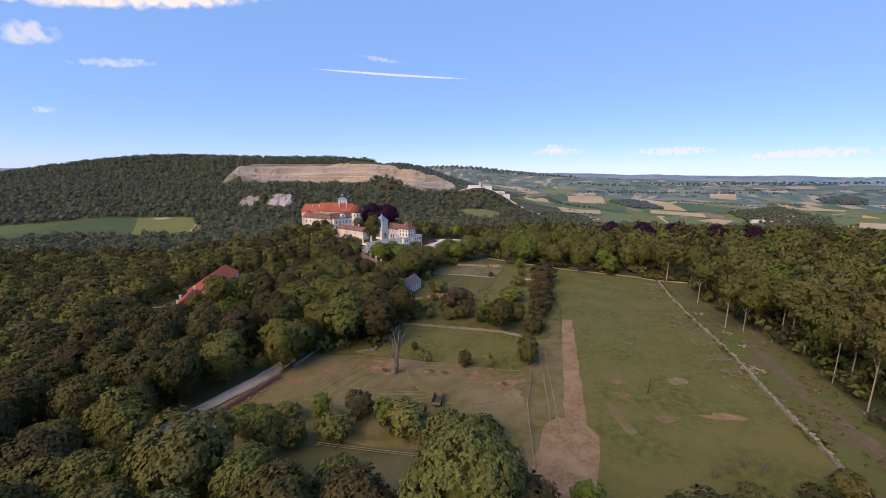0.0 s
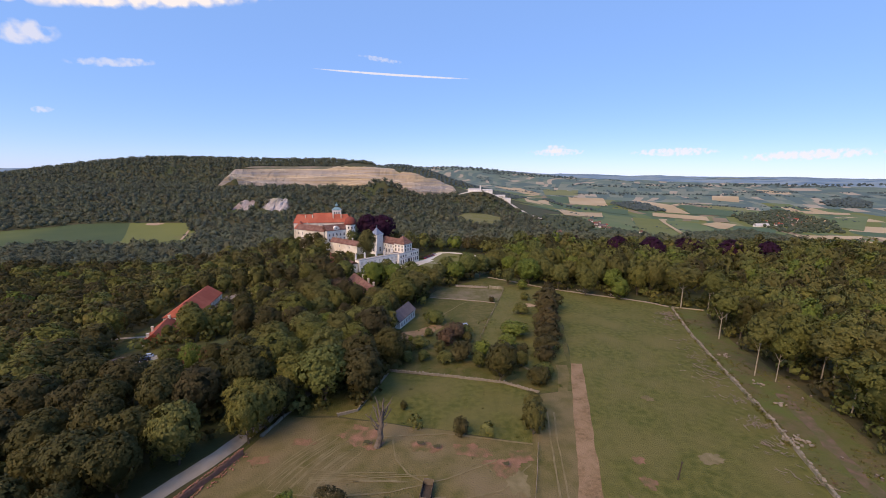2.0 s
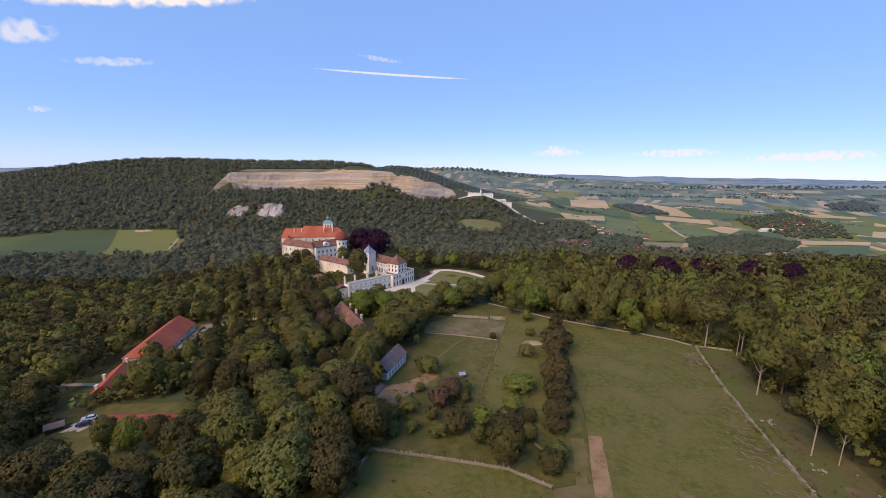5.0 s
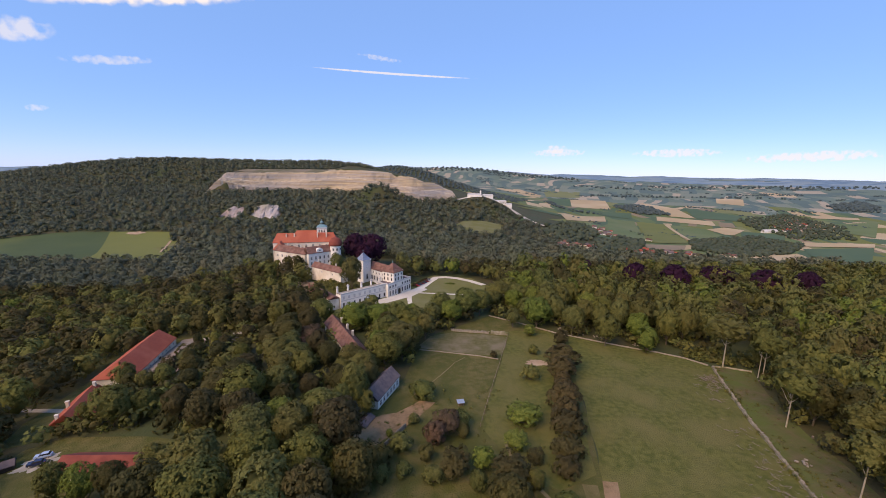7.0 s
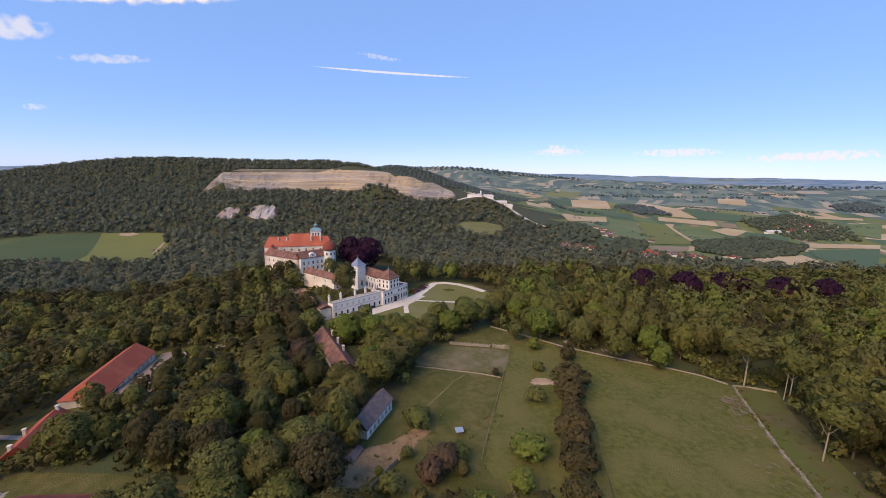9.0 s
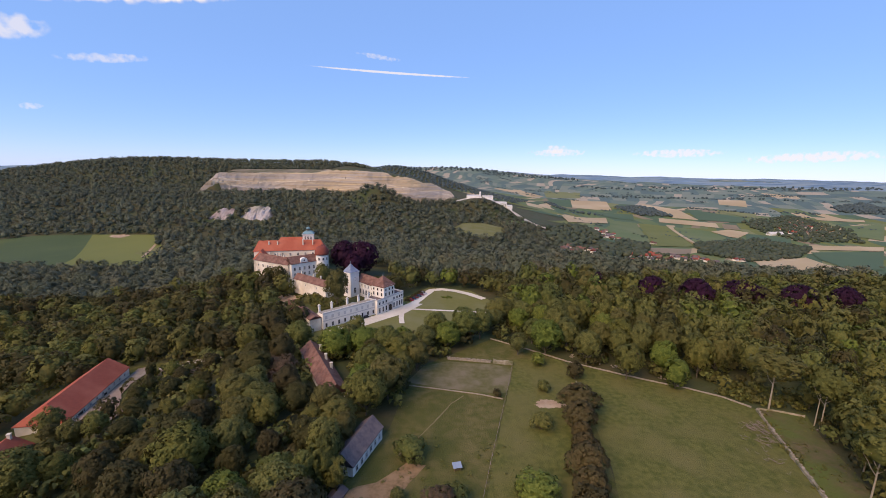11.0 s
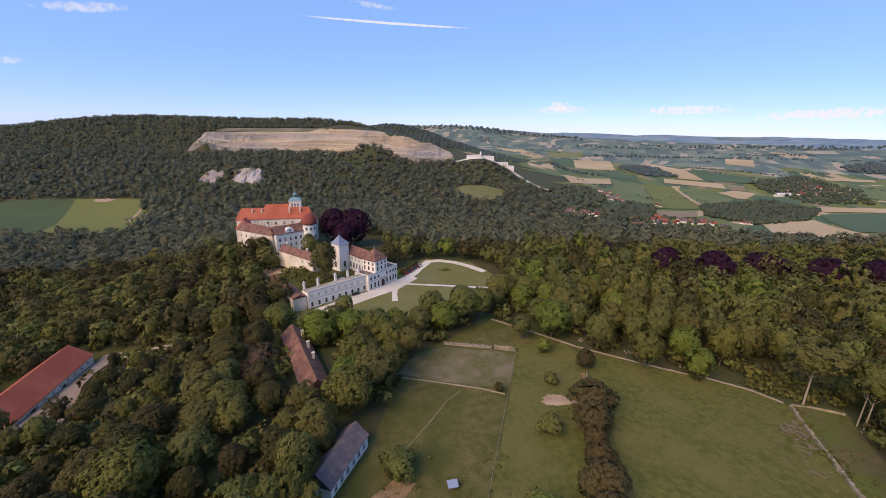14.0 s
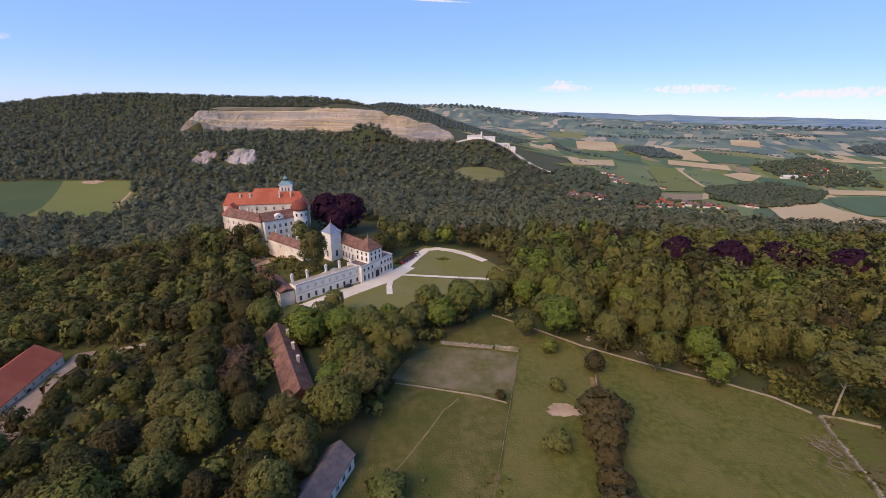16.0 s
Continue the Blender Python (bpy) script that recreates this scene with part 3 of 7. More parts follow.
KINDS = {
    "broad": [tree_kind(s, 19, 7.3, M["leaf"], 0.14, b, 275) for s, b in ((1, 12), (2, 9), (3, 14), (4, 11))],
    "dark": [tree_kind(s, 19, 7.0, M["leaf_dark"], 0.14, b, 275) for s, b in ((5, 13), (6, 10), (7, 12))],
    "olive": [tree_kind(s, 19, 7.4, M["leaf_olive"], 0.14, b, 275) for s, b in ((8, 12), (9, 9), (26, 15))],
    "bright": [tree_kind(s, 16.5, 7.4, M["leaf_bright"], 0.10, b, 275) for s, b in ((10, 12), (11, 14))],
    "great": [tree_kind(30, 27, 8.2, M["leaf_olive"], 0.08, 22, 680, 20, 0.30, puff=0.11)],
    "bronze": [tree_kind(s, 15, 6.6, M["leaf_russet"], 0.12, 12, 260, 15, 0.33) for s in (12, 27)],
    "purple": [tree_kind(s, 20, 8.8, M["leaf_purple"], 0.05, 20, 360, 13, 0.46, spread=0.46, puff=0.12) for s in (13, 28)],
    "bush": [tree_kind(s, 5, 2.9, M["leaf_dark"], 0.02, 9, 125, 13, 0.19, puff=0.18) for s in (14, 15, 29)],
    "shrub": [tree_kind(s, 4.5, 2.8, M["leaf_olive"], 0.02, 9, 125, 13, 0.19, puff=0.18) for s in (16, 17)],
    "sapling": [tree_kind(s, 7, 2.6, M["leaf_bright"], 0.06, 10, 130, 13, 0.19, puff=0.18) for s in (18, 19)],
    "column": [tree_kind(s, 9, 3.8, M["leaf_brown"], 0.02, 16, 240, 15, 0.22, cone=0.45, spread=0.66, puff=0.13) for s in (20, 21)],
    "bare_stem": [tree_kind(s, 21, 5.2, M["leaf"], 0.52, 9, 170, 15, 0.36, "pale_bark", spread=0.7, puff=0.17) for s in (22, 23)],
    "low": [tree_kind(s, 10, 4.8, M["leaf"], 0.06, 11, 190, 15, 0.28, puff=0.16) for s in (24, 25)],
    "russet": [tree_kind(s, 8, 5.0, M["leaf_russet"], 0.05, 11, 190, 15, 0.28) for s in (31, 32)],
}
LABEL = {
    "broad": "broad-crowned green deciduous tree in full leaf", "dark": "dark green deciduous tree in full leaf",
    "olive": "olive-green broad tree with a billowing crown", "bright": "bright yellow-green tree with a full round crown",
    "bronze": "bronze-leaved tree with a rounded crown", "purple": "dark purple copper beech with a huge dense crown",
    "bush": "dark green rounded bush in rough grass", "shrub": "olive-green shrub in rough grass", "sapling": "young yellow-green tree standing in grass",
    "column": "dense reddish-brown conical tree in a hedge row", "bare_stem": "tall tree with a bare pale trunk and high crown",
    "low": "low spreading green tree beside the meadow", "great": "great olive-green tree with a tall full crown", "russet": "low russet-leaved tree with a spreading crown",
}
tree_count = 0


def plant(kind, x, y, size=1.0, wide=1.0, group=""):
    """One tree or bush on the ground."""
    global tree_count
    tree_count += 1
    variants = KINDS[kind]
    crown, trunk = variants[tree_count % len(variants)]
    name = {"bush": "bush", "shrub": "bush"}.get(kind, "tree")
    ob = thing(name, pose(x, y, ground(x, y) - 0.1, 0, 0, (tree_count * 137.5) % 360) @ Matrix.Diagonal((size * wide, size * wide, size, 1)), LABEL[kind], name, group)
    for nm, me in (("trunk", trunk), ("crown", crown)):
        p = new(nm, me)
        p.parent = ob
    return ob


# single trees that stand out, group by group
for x, y, kind, size, wide in (
    (4, 47, "great", 1.0, 0.98), (-15, 54, "olive", 0.76, 0.75), (-35, 72, "olive", 0.60, 0.95), (-49, 59, "bright", 0.72, 1.1), (-62, 54, "broad", 0.8, 1.1),
    (-83, 145, "bright", 0.70, 0.8), (-73, 147, "low", 0.7, 1.0), (-65, 73, "broad", 0.8, 0.95), (-57, 66, "dark", 0.62, 0.95), (26, 58, "sapling", 0.95, 1.4),
    (-23.2, 182.5, "broad", 0.82, 0.74), (-19.8, 181.2, "low", 1.05, 0.72), (-46.5, 112, "broad", 0.66, 0.85), (-25, 190, "olive", 0.86, 0.75), (-22.5, 191, "dark", 0.6, 0.75),
    (-21.5, 199, "broad", 0.66, 0.75), (-27, 180, "olive", 0.7, 0.8), (-27, 137, "olive", 0.55, 0.9), (-22, 152, "low", 0.9, 1.0), (-33, 128, "dark", 0.6, 0.9),
):
    plant(kind, x, y, size, wide)
for x, y, kind, size, wide in (
    (-30, 146, "broad", 0.6, 0.9), (-43, 112, "broad", 0.75, 0.9), (-58, 100, "olive", 0.85, 0.9), (-64, 90, "dark", 0.85, 0.9), (56, 60, "shrub", 1.0, 1.2),
    (66, 58, "bush", 1.0, 1.3), (74, 62, "low", 0.6, 1.0), (48, 56, "shrub", 0.8, 1.2), (-126, 211, "low", 1.15, 0.9), (-117, 203, "dark", 0.55, 0.8), (-111, 203, "broad", 0.58, 0.85), (-105, 206, "olive", 0.6, 0.85), (-118, 248, "dark", 0.5, 0.62), (-113, 240, "dark", 0.42, 0.8), (-58.5, 68, "broad", 0.74, 0.95), (-66, 80, "dark", 0.7, 0.8), (-71, 66, "broad", 0.72, 0.9), (-45, 107, "broad", 0.78, 0.85), (-40.5, 117, "dark", 0.7, 0.8), (-36, 128, "broad", 0.62, 0.85), (-91, 146, "broad", 0.66, 0.8), (-76, 146, "dark", 0.62, 0.85), (-68, 150, "broad", 0.66, 0.85),
    (-115, 193, "dark", 0.5, 0.9), (-111, 204, "broad", 0.45, 0.9), (-120, 186, "broad", 0.42, 0.9), (-111, 186, "broad", 0.55, 0.9), (-12, 82, "sapling", 1.05, 1.0),
    (-27, 84, "sapling", 1.0, 1.0), (-18, 85, "bush", 1.3, 1.0), (-7, 80, "shrub", 1.6, 1.3), (-35, 83, "shrub", 1.1, 1.1), (2, 77, "shrub", 1.5, 1.2),
):
    plant(kind, x, y, size, wide)
for x, y, kind, size, wide in (
    (-22, 78, "shrub", 1.3, 1.2), (10, 76, "bush", 1.3, 1.2), (-42, 78, "bright", 0.45, 1.1), (-30, 74, "low", 0.7, 1.0), (8, 111, "bush", 1.05, 0.8),
    (27, 112, "low", 0.95, 0.75), (28, 119, "low", 0.8, 0.8), (-8, 122, "bush", 0.6, 0.7), (34, 138, "bush", 1.2, 1.1), (59, 271, "bright", 1.08, 1.05), (52.5, 258, "sapling", 1.0, 1.3),
    (45, 269, "olive", 0.62, 0.9), (105, 240, "sapling", 2.0, 1.05), (149, 227, "low", 1.0, 1.0), (156, 216, "olive", 0.7, 0.9), (147, 211, "low", 0.9, 1.0), (88, 247, "broad", 0.9, 0.9), (122, 180, "bare_stem", 0.98, 1.1), (111, 146, "bare_stem", 0.98, 1.0),
    (139, 134, "bare_stem", 1.05, 1.1), (133, 226.3, "bare_stem", 1.12, 1.35), (115, 142, "bare_stem", 0.8, 0.9), (126, 138, "bare_stem", 0.9, 1.1), (128, 162, "bare_stem", 0.9, 1.1),
):
    plant(kind, x, y, size, wide)
for x, y, kind, size, wide in (
    (120, 122, "bare_stem", 0.85, 1.1), (133, 192, "bare_stem", 0.95, 1.1), (117, 104, "bare_stem", 0.85, 1.2), (112, 84, "bare_stem", 0.9, 1.2), (141, 214, "bare_stem", 1.0, 1.1),
    (-36, 283, "olive", 0.72, 0.85), (-57, 323, "broad", 1.25, 0.82), (-78, 366, "olive", 0.95, 0.85), (-109, 364, "dark", 0.98, 0.75), (-66, 286, "dark", 0.62, 0.7),
    (-44, 272, "dark", 0.6, 0.7), (-71, 400, "purple", 1.4, 0.95), (-57, 404, "purple", 1.5, 1.0), (-62, 391, "purple", 1.05, 0.9), (-117, 365, "dark", 0.95, 0.7),
    (-126, 366, "broad", 0.85, 0.75), (-135, 372, "dark", 0.85, 0.8), (-102, 352, "dark", 0.7, 0.7), (-37, 372, "low", 0.8, 1.0), (-30, 362, "low", 0.6, 1.0), (148, 344, "purple", 1.28, 0.85), (170, 333, "purple", 1.28, 1.05),
):
    plant(kind, x, y, size, wide)
for x, y, kind, size, wide in (
    (200, 332, "purple", 1.29, 1.2), (226, 321, "purple", 1.27, 1.1), (256, 323, "purple", 1.25, 0.95), (119, 363, "purple", 1.1, 0.5),
):
    plant(kind, x, y, size, wide)
for x, y, size in ((-60, 243, 1.3), (-56, 234, 1.1), (-67, 251, 1.25)):
    plant("russet", x, y, size, 1.1)
# the hedge row between orchard and meadow
for x, y, kind, size, wide in ((65.5, 246.5, "column", 0.95, 1.05), (59.5, 228, "column", 0.85, 1.1), (57.5, 220, "column", 1.3, 1.55), (55.5, 211.5, "column", 1.15, 1.35), (54, 204.5, "column", 0.8, 1.2), (52.5, 197, "column", 0.9, 1.2),
                               (50, 188, "column", 1.2, 1.35), (48, 180, "column", 1.05, 1.25), (46, 173, "bush", 1.7, 1.15), (43, 162, "bush", 1.5, 1.2), (41, 155, "bush", 1.2, 1.1), (37, 142, "shrub", 1.2, 1.0)):
    plant(kind, x, y, size, wide, "hedge row trees")
# orchard trees and bushes
for x, y, kind, size, wide in ((33.6, 179.5, "sapling", 1.0, 2.4), (28.5, 166, "sapling", 0.9, 1.7), (42.5, 210.5, "shrub", 1.35, 1.1), (49.5, 236, "shrub", 1.1, 0.9), (30, 231, "bush", 0.7, 0.9), (8, 172.5, "bronze", 0.56, 1.2), (4.5, 168, "russet", 0.9, 0.9), (12, 177, "shrub", 1.2, 1.1), (-0.8, 194.5, "shrub", 1.45, 1.3),
                               (13, 171, "low", 0.5, 0.9), (2, 160, "low", 0.55, 0.9), (10, 155, "bush", 1.5, 1.1), (18, 157, "sapling", 1.05, 1.3), (16, 149, "low", 0.62, 0.9), (25, 152, "bush", 1.6, 1.2), (31, 150, "low", 0.6, 0.9)):
    plant(kind, x, y, size, wide, "orchard trees")
for x, y, kind, size, wide in ((31, 150, "low", 0.6, 0.9), (22, 146, "bush", 1.3, 1.2), (-3, 178, "shrub", 0.8, 1.0), (-6, 165, "shrub", 1.2, 1.1), (-11, 158, "bush", 1.2, 1.2), (-16, 152, "low", 0.6, 0.8), (-10, 152, "shrub", 1.0, 1.0),
                               (8, 178, "shrub", 0.7, 0.9), (4, 152, "shrub", 1.1, 1.0), (-10, 170, "sapling", 0.5, 1.0), (-4, 154, "shrub", 0.9, 1.0), (33, 160, "bush", 0.9, 1.0)):
    plant(kind, x, y, size, wide, "orchard trees")

CLEAR = [MEADOW, PASTURE, PEN, ORCHARD, LAWN, BARNYARD, FORECOURT, CASTLE, LONGHOUSE, BEECHES, COTTAGE, FIELD_WEST, CLEARING, [(-64, 68), (-36, 62), (-44, 100), (-58, 100)], [(119, 238), (127, 224), (147, 220), (153, 238), (134, 246)], [(48, 262), (60, 254), (72, 264), (68, 280), (52, 282)], [(80, 240), (98, 236), (116, 230), (116, 246), (84, 258)]]
ROAD = [(-84, 44), (-72, 64), (-59.5, 86), (-50, 103), (-44.5, 118), (-37, 134), (-31, 152), (-24, 166)]


def near_road(x, y):
    for (x0, y0), (x1, y1) in zip(ROAD, ROAD[1:]):
        k = max(0, min(1, ((x - x0) * (x1 - x0) + (y - y0) * (y1 - y0)) / ((x1 - x0) ** 2 + (y1 - y0) ** 2)))
        if math.hypot(x - lerp(x0, x1, k), y - lerp(y0, y1, k)) < (5.2 if 66 < y < 106 else 1.0):
            return True
    return False


def wooded(x, y):
    """Whether the woods cover this place."""
    rim, cut = quarry(x, y)
    if cut > 0.05 and y > rim - 27:
        return y > rim + 100 + 16 * math.sin(x / 90) and x < -215
    if y > 1060 and 40 < x < 260:
        return False
    if (-424 < x < -386 or -366 < x < -320) and 800 < y < 832:
        return False
    if inside(FELLED, x, y) or any(inside(p, x, y) for p in CLEAR) or near_road(x, y):
        return False
    if y < 560:
        return -520 < x < 560 - 0.25 * max(0, y - 300)
    limit = lerp(430, 215, sm(560, 760, y)) - 150 * sm(1000, 1130, y) + 14 * math.sin(y / 37)
    return x < limit


rng = np.random.default_rng(77)
near, mid, far = [], [], []
for j in range(-3, 48):
    for i in range(-46, 48):
        x, y = i * 12.0 + (j % 2) * 6 + rng.uniform(-2.8, 2.8), j * 11.4 + rng.uniform(-2.8, 2.8)
        if wooded(x, y) and abs(x - 5) < 1.12 * max(y, 40) + 75:
            d = math.hypot(max(abs(x - 15) * 0.8, 0), max(0, y - 215, 75 - y))
            (near if y > 30 else mid).append((d, x, y))
near.sort()
mid += near[205:]
near = near[:205]
for d, x, y in near:
    k = noise.noise((x / 28, y / 28, 7)) + 0.35 * rng.normal()
    # darker leaves to the left, lighter to the right: brightness set by leaf kind
    k += 0.22 if x > 60 else -0.45 if x < -55 else 0
    kind = "dark" if k < -0.26 else "broad" if k < 0.16 else "olive" if k < 0.42 else "bright" if k < 0.54 else "broad"
    if -44 < x < 72 and 260 < y < 304:
        kind = "olive" if k < 0.25 else "bright"
    # all dark leaves in this corner, standing in for its dimmer light
    if x < -58 and y < 135:
        kind = "dark"
    if x > 84 and y < 236 and x < 150 and rng.uniform() < 0.55:
        kind = "bare_stem"
    plant(kind, x, y, rng.uniform(0.78, 1.12) * (0.52 if -114 < x < -80 and 184 < y < 266 else 0.68 if -110 < x < -72 and 190 < y < 264 else 0.72 if -62 < x < -22 and 180 < y < 222 else 1.1 if x > 60 else 0.9), rng.uniform(0.88, 1.18) * (0.78 if x > 60 else 1.0), "woodland trees")


def woods(name, places, build, mat, label, kind_count=9):
    """A stretch of woodland too dense to count, joined into one mesh; each tree has a tint of its own."""
    verts, tris, norms, tints, count = [], [], [], [], 0
    kinds = [build(np.random.default_rng(900 + s)) for s in range(kind_count)]
    r = np.random.default_rng(len(places))
    for n, (x, y, size, *tall) in enumerate(places):
        v, t, soft = kinds[n % kind_count]
        a = n * 2.4
        turn = np.array([[math.cos(a), -math.sin(a), 0], [math.sin(a), math.cos(a), 0], [0, 0, 1]])
        verts.append(v @ turn.T * size * np.array([1, 1, r.uniform(0.85, 1.15) * (tall[0] if tall else 1.0)]) + np.array([x, y, ground(x, y) - 0.3]))
        norms.append(soft @ turn.T)
        tris.append(t + count)
        tints.append(np.full(len(v), r.uniform()))
        count += len(v)
    ob = new(name, tri_mesh(name, np.concatenate(verts), np.concatenate(tris), np.concatenate(norms), mat, np.concatenate(tints)))
    return tagged(ob, label, "woodland", kind="stuff")


mid_places = []
for d, x, y in mid:
    low = 0.55 if -114 < x < -80 and 184 < y < 266 else 0.72 if -110 < x < -72 and 190 < y < 264 else 0.8 if 262 < y < 310 and -70 < x < 45 else 1.0
    tall = 1.26 if x > 105 and 285 < y < 335 else 1.12 if x > 60 else 0.94
    slim = 0.84 if x > 60 and y < 282 else 1.0
    mid_places.append((x, y, rng.uniform(0.78, 1.1) * low * slim, tall / slim))
# the same sideways darkening, put into the choice of leaf colour
pick = [noise.noise((x / 24, y / 24, 7)) + 0.55 * rng.normal() + (0.15 if x > 60 else -0.42 if x < -60 else -0.2 if x < -30 else 0) for x, y, size, tall in mid_places]


def mid_near(r):
    return crown_arrays(r, 7.2, 18.5, 1.0, 9, 112, 9, 0.55, ICO2, puff=0.17, hull=0.7)


def mid_far(r):
    return crown_arrays(r, 7.3, 18.0, 1.0, 7, 70, 7, 0.72, ICO1, puff=0.19, hull=0.7)


def hill_tree(r):
    return crown_arrays(r, 8.2, 13.5, 0.0, 4, 26, 4, 1.05, ICO1, puff=0.22)


close = [math.hypot(x - 30, y - 120) < 205 for x, y, size, tall in mid_places]
for low, high, mat, label in ((-0.28, 0.2, "leaf", "dense mixed green deciduous woodland"), (-9, -0.28, "leaf_dark", "dense dark green deciduous woodland"), (0.2, 0.85, "leaf_olive", "dense olive-green deciduous woodland"),
                              (0.85, 9, "leaf_bright", "light yellow-green crowns in the woodland")):
    woods("woodland", [p for p, k, c in zip(mid_places, pick, close) if low <= k < high and c], mid_near, M[mat], label + " beside the meadow")
    woods("woodland", [p for p, k, c in zip(mid_places, pick, close) if low <= k < high and not c and p[1] < 400], mid_far, M[mat], label + " round the castle")
    # behind the castle the haze-lightened leaf copies replace the plain ones
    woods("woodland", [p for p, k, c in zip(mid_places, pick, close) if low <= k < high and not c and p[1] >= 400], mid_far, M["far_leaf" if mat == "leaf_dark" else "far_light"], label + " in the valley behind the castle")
under = []
for i in range(2600):
    x, y = rng.uniform(-150, 150), rng.uniform(40, 330)
    if (wooded(x, y) or inside(LONGHOUSE, x, y) and x < -48) and abs(x - 5) < 1.12 * y + 30:
        under.append((x, y, rng.uniform(0.7, 1.5)))
for k, (mat, label) in enumerate((("leaf_dark", "dark undergrowth below the trees"), ("leaf", "green undergrowth below the trees"), ("leaf_olive", "olive undergrowth below the trees"))):
    woods("undergrowth", under[k::3], lambda r: crown_arrays(r, 3.4, 5.2, 0.0, 3, 26, 5, 0.5, ICO1, hull=0.45), M[mat], label)
gap = 13.2
for j in range(int(546 / gap), int(1500 / gap)):
    for i in range(int(-1500 / gap), int(450 / gap)):
        x, y = i * gap + rng.uniform(-6, 6), j * gap + rng.uniform(-6, 6)
        if abs(x) < 1.35 * y + 40 and wooded(x, y) and (y < 1440 or x < 100):
            far.append((x, y, rng.uniform(0.55, 1.2) * (0.85 if y > 700 else 1)))
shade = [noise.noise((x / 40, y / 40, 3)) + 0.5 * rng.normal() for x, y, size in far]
# these hill crowns have haze mixed into their leaf colour
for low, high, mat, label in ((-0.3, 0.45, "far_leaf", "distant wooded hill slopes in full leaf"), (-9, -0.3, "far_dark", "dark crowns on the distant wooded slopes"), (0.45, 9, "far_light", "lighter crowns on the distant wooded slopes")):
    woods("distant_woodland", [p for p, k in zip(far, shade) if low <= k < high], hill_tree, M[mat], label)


# ---- buildings ----
def quads(bm, pts, faces):
    vs = [bm.verts.new(p) for p in pts]
    for f in faces:
        bm.faces.new([vs[i] for i in f])
    return vs


def box(bm, x0, y0, z0, x1, y1, z1):
    pts = [(x, y, z) for z in (z0, z1) for y in (y0, y1) for x in (x0, x1)]
    quads(bm, pts, [(0, 2, 3, 1), (4, 5, 7, 6), (0, 1, 5, 4), (2, 6, 7, 3), (0, 4, 6, 2), (1, 3, 7, 5)])


def make(fill):
    bm = bmesh.new()
    fill(bm)
    return bm


def shape_box(*a):
    return make(lambda bm: box(bm, *a))


def roof_mesh(l, w, eave, ridge, over, hip0, hip1, thick=0.25):
    """A ridge roof over a plan of length l and width w; hips draw the ridge in from either end."""
    bm = bmesh.new()
    a, b = -l / 2 - over, l / 2 + over
    c, d = -w / 2 - over, w / 2 + over
    drop = (ridge - eave) / (w / 2) * over
    e = eave - drop
    top = [(a, c, e + thick), (b, c, e + thick), (b, d, e + thick), (a, d, e + thick), (a + hip0, 0, ridge + thick), (b - hip1, 0, ridge + thick)]
    low = [(a, c, e), (b, c, e), (b, d, e), (a, d, e), (a + hip0, 0, ridge), (b - hip1, 0, ridge)]
    up = [(0, 1, 5, 4), (2, 3, 4, 5), (1, 2, 5), (3, 0, 4)]
    vs = quads(bm, top, up)
    ls = [bm.verts.new(p) for p in low]
    for f in up:
        bm.faces.new([ls[i] for i in reversed(f)])
    for i in range(4):
        j = (i + 1) % 4
        bm.faces.new((vs[j], vs[i], ls[i], ls[j]))
    bmesh.ops.recalc_face_normals(bm, faces=bm.faces[:])
    return bm


def wall_mesh(l, w, z0, eave, ridge, gable0=True, gable1=True):
    """The walls of a plain house, with gables up to the ridge where there is no hip."""
    bm = bmesh.new()
    box(bm, -l / 2, -w / 2, z0, l / 2, w / 2, eave)
    for on, x, t in ((gable0, -l / 2, 0.4), (gable1, l / 2, -0.4)):
        if on:
            pts = [(x, -w / 2, eave), (x, w / 2, eave), (x, 0, ridge), (x + t, -w / 2, eave), (x + t, w / 2, eave), (x + t, 0, ridge)]
            quads(bm, pts, [(0, 1, 2), (3, 5, 4), (0, 2, 5, 3), (1, 4, 5, 2)])
    bmesh.ops.recalc_face_normals(bm, faces=bm.faces[:])
    return bm


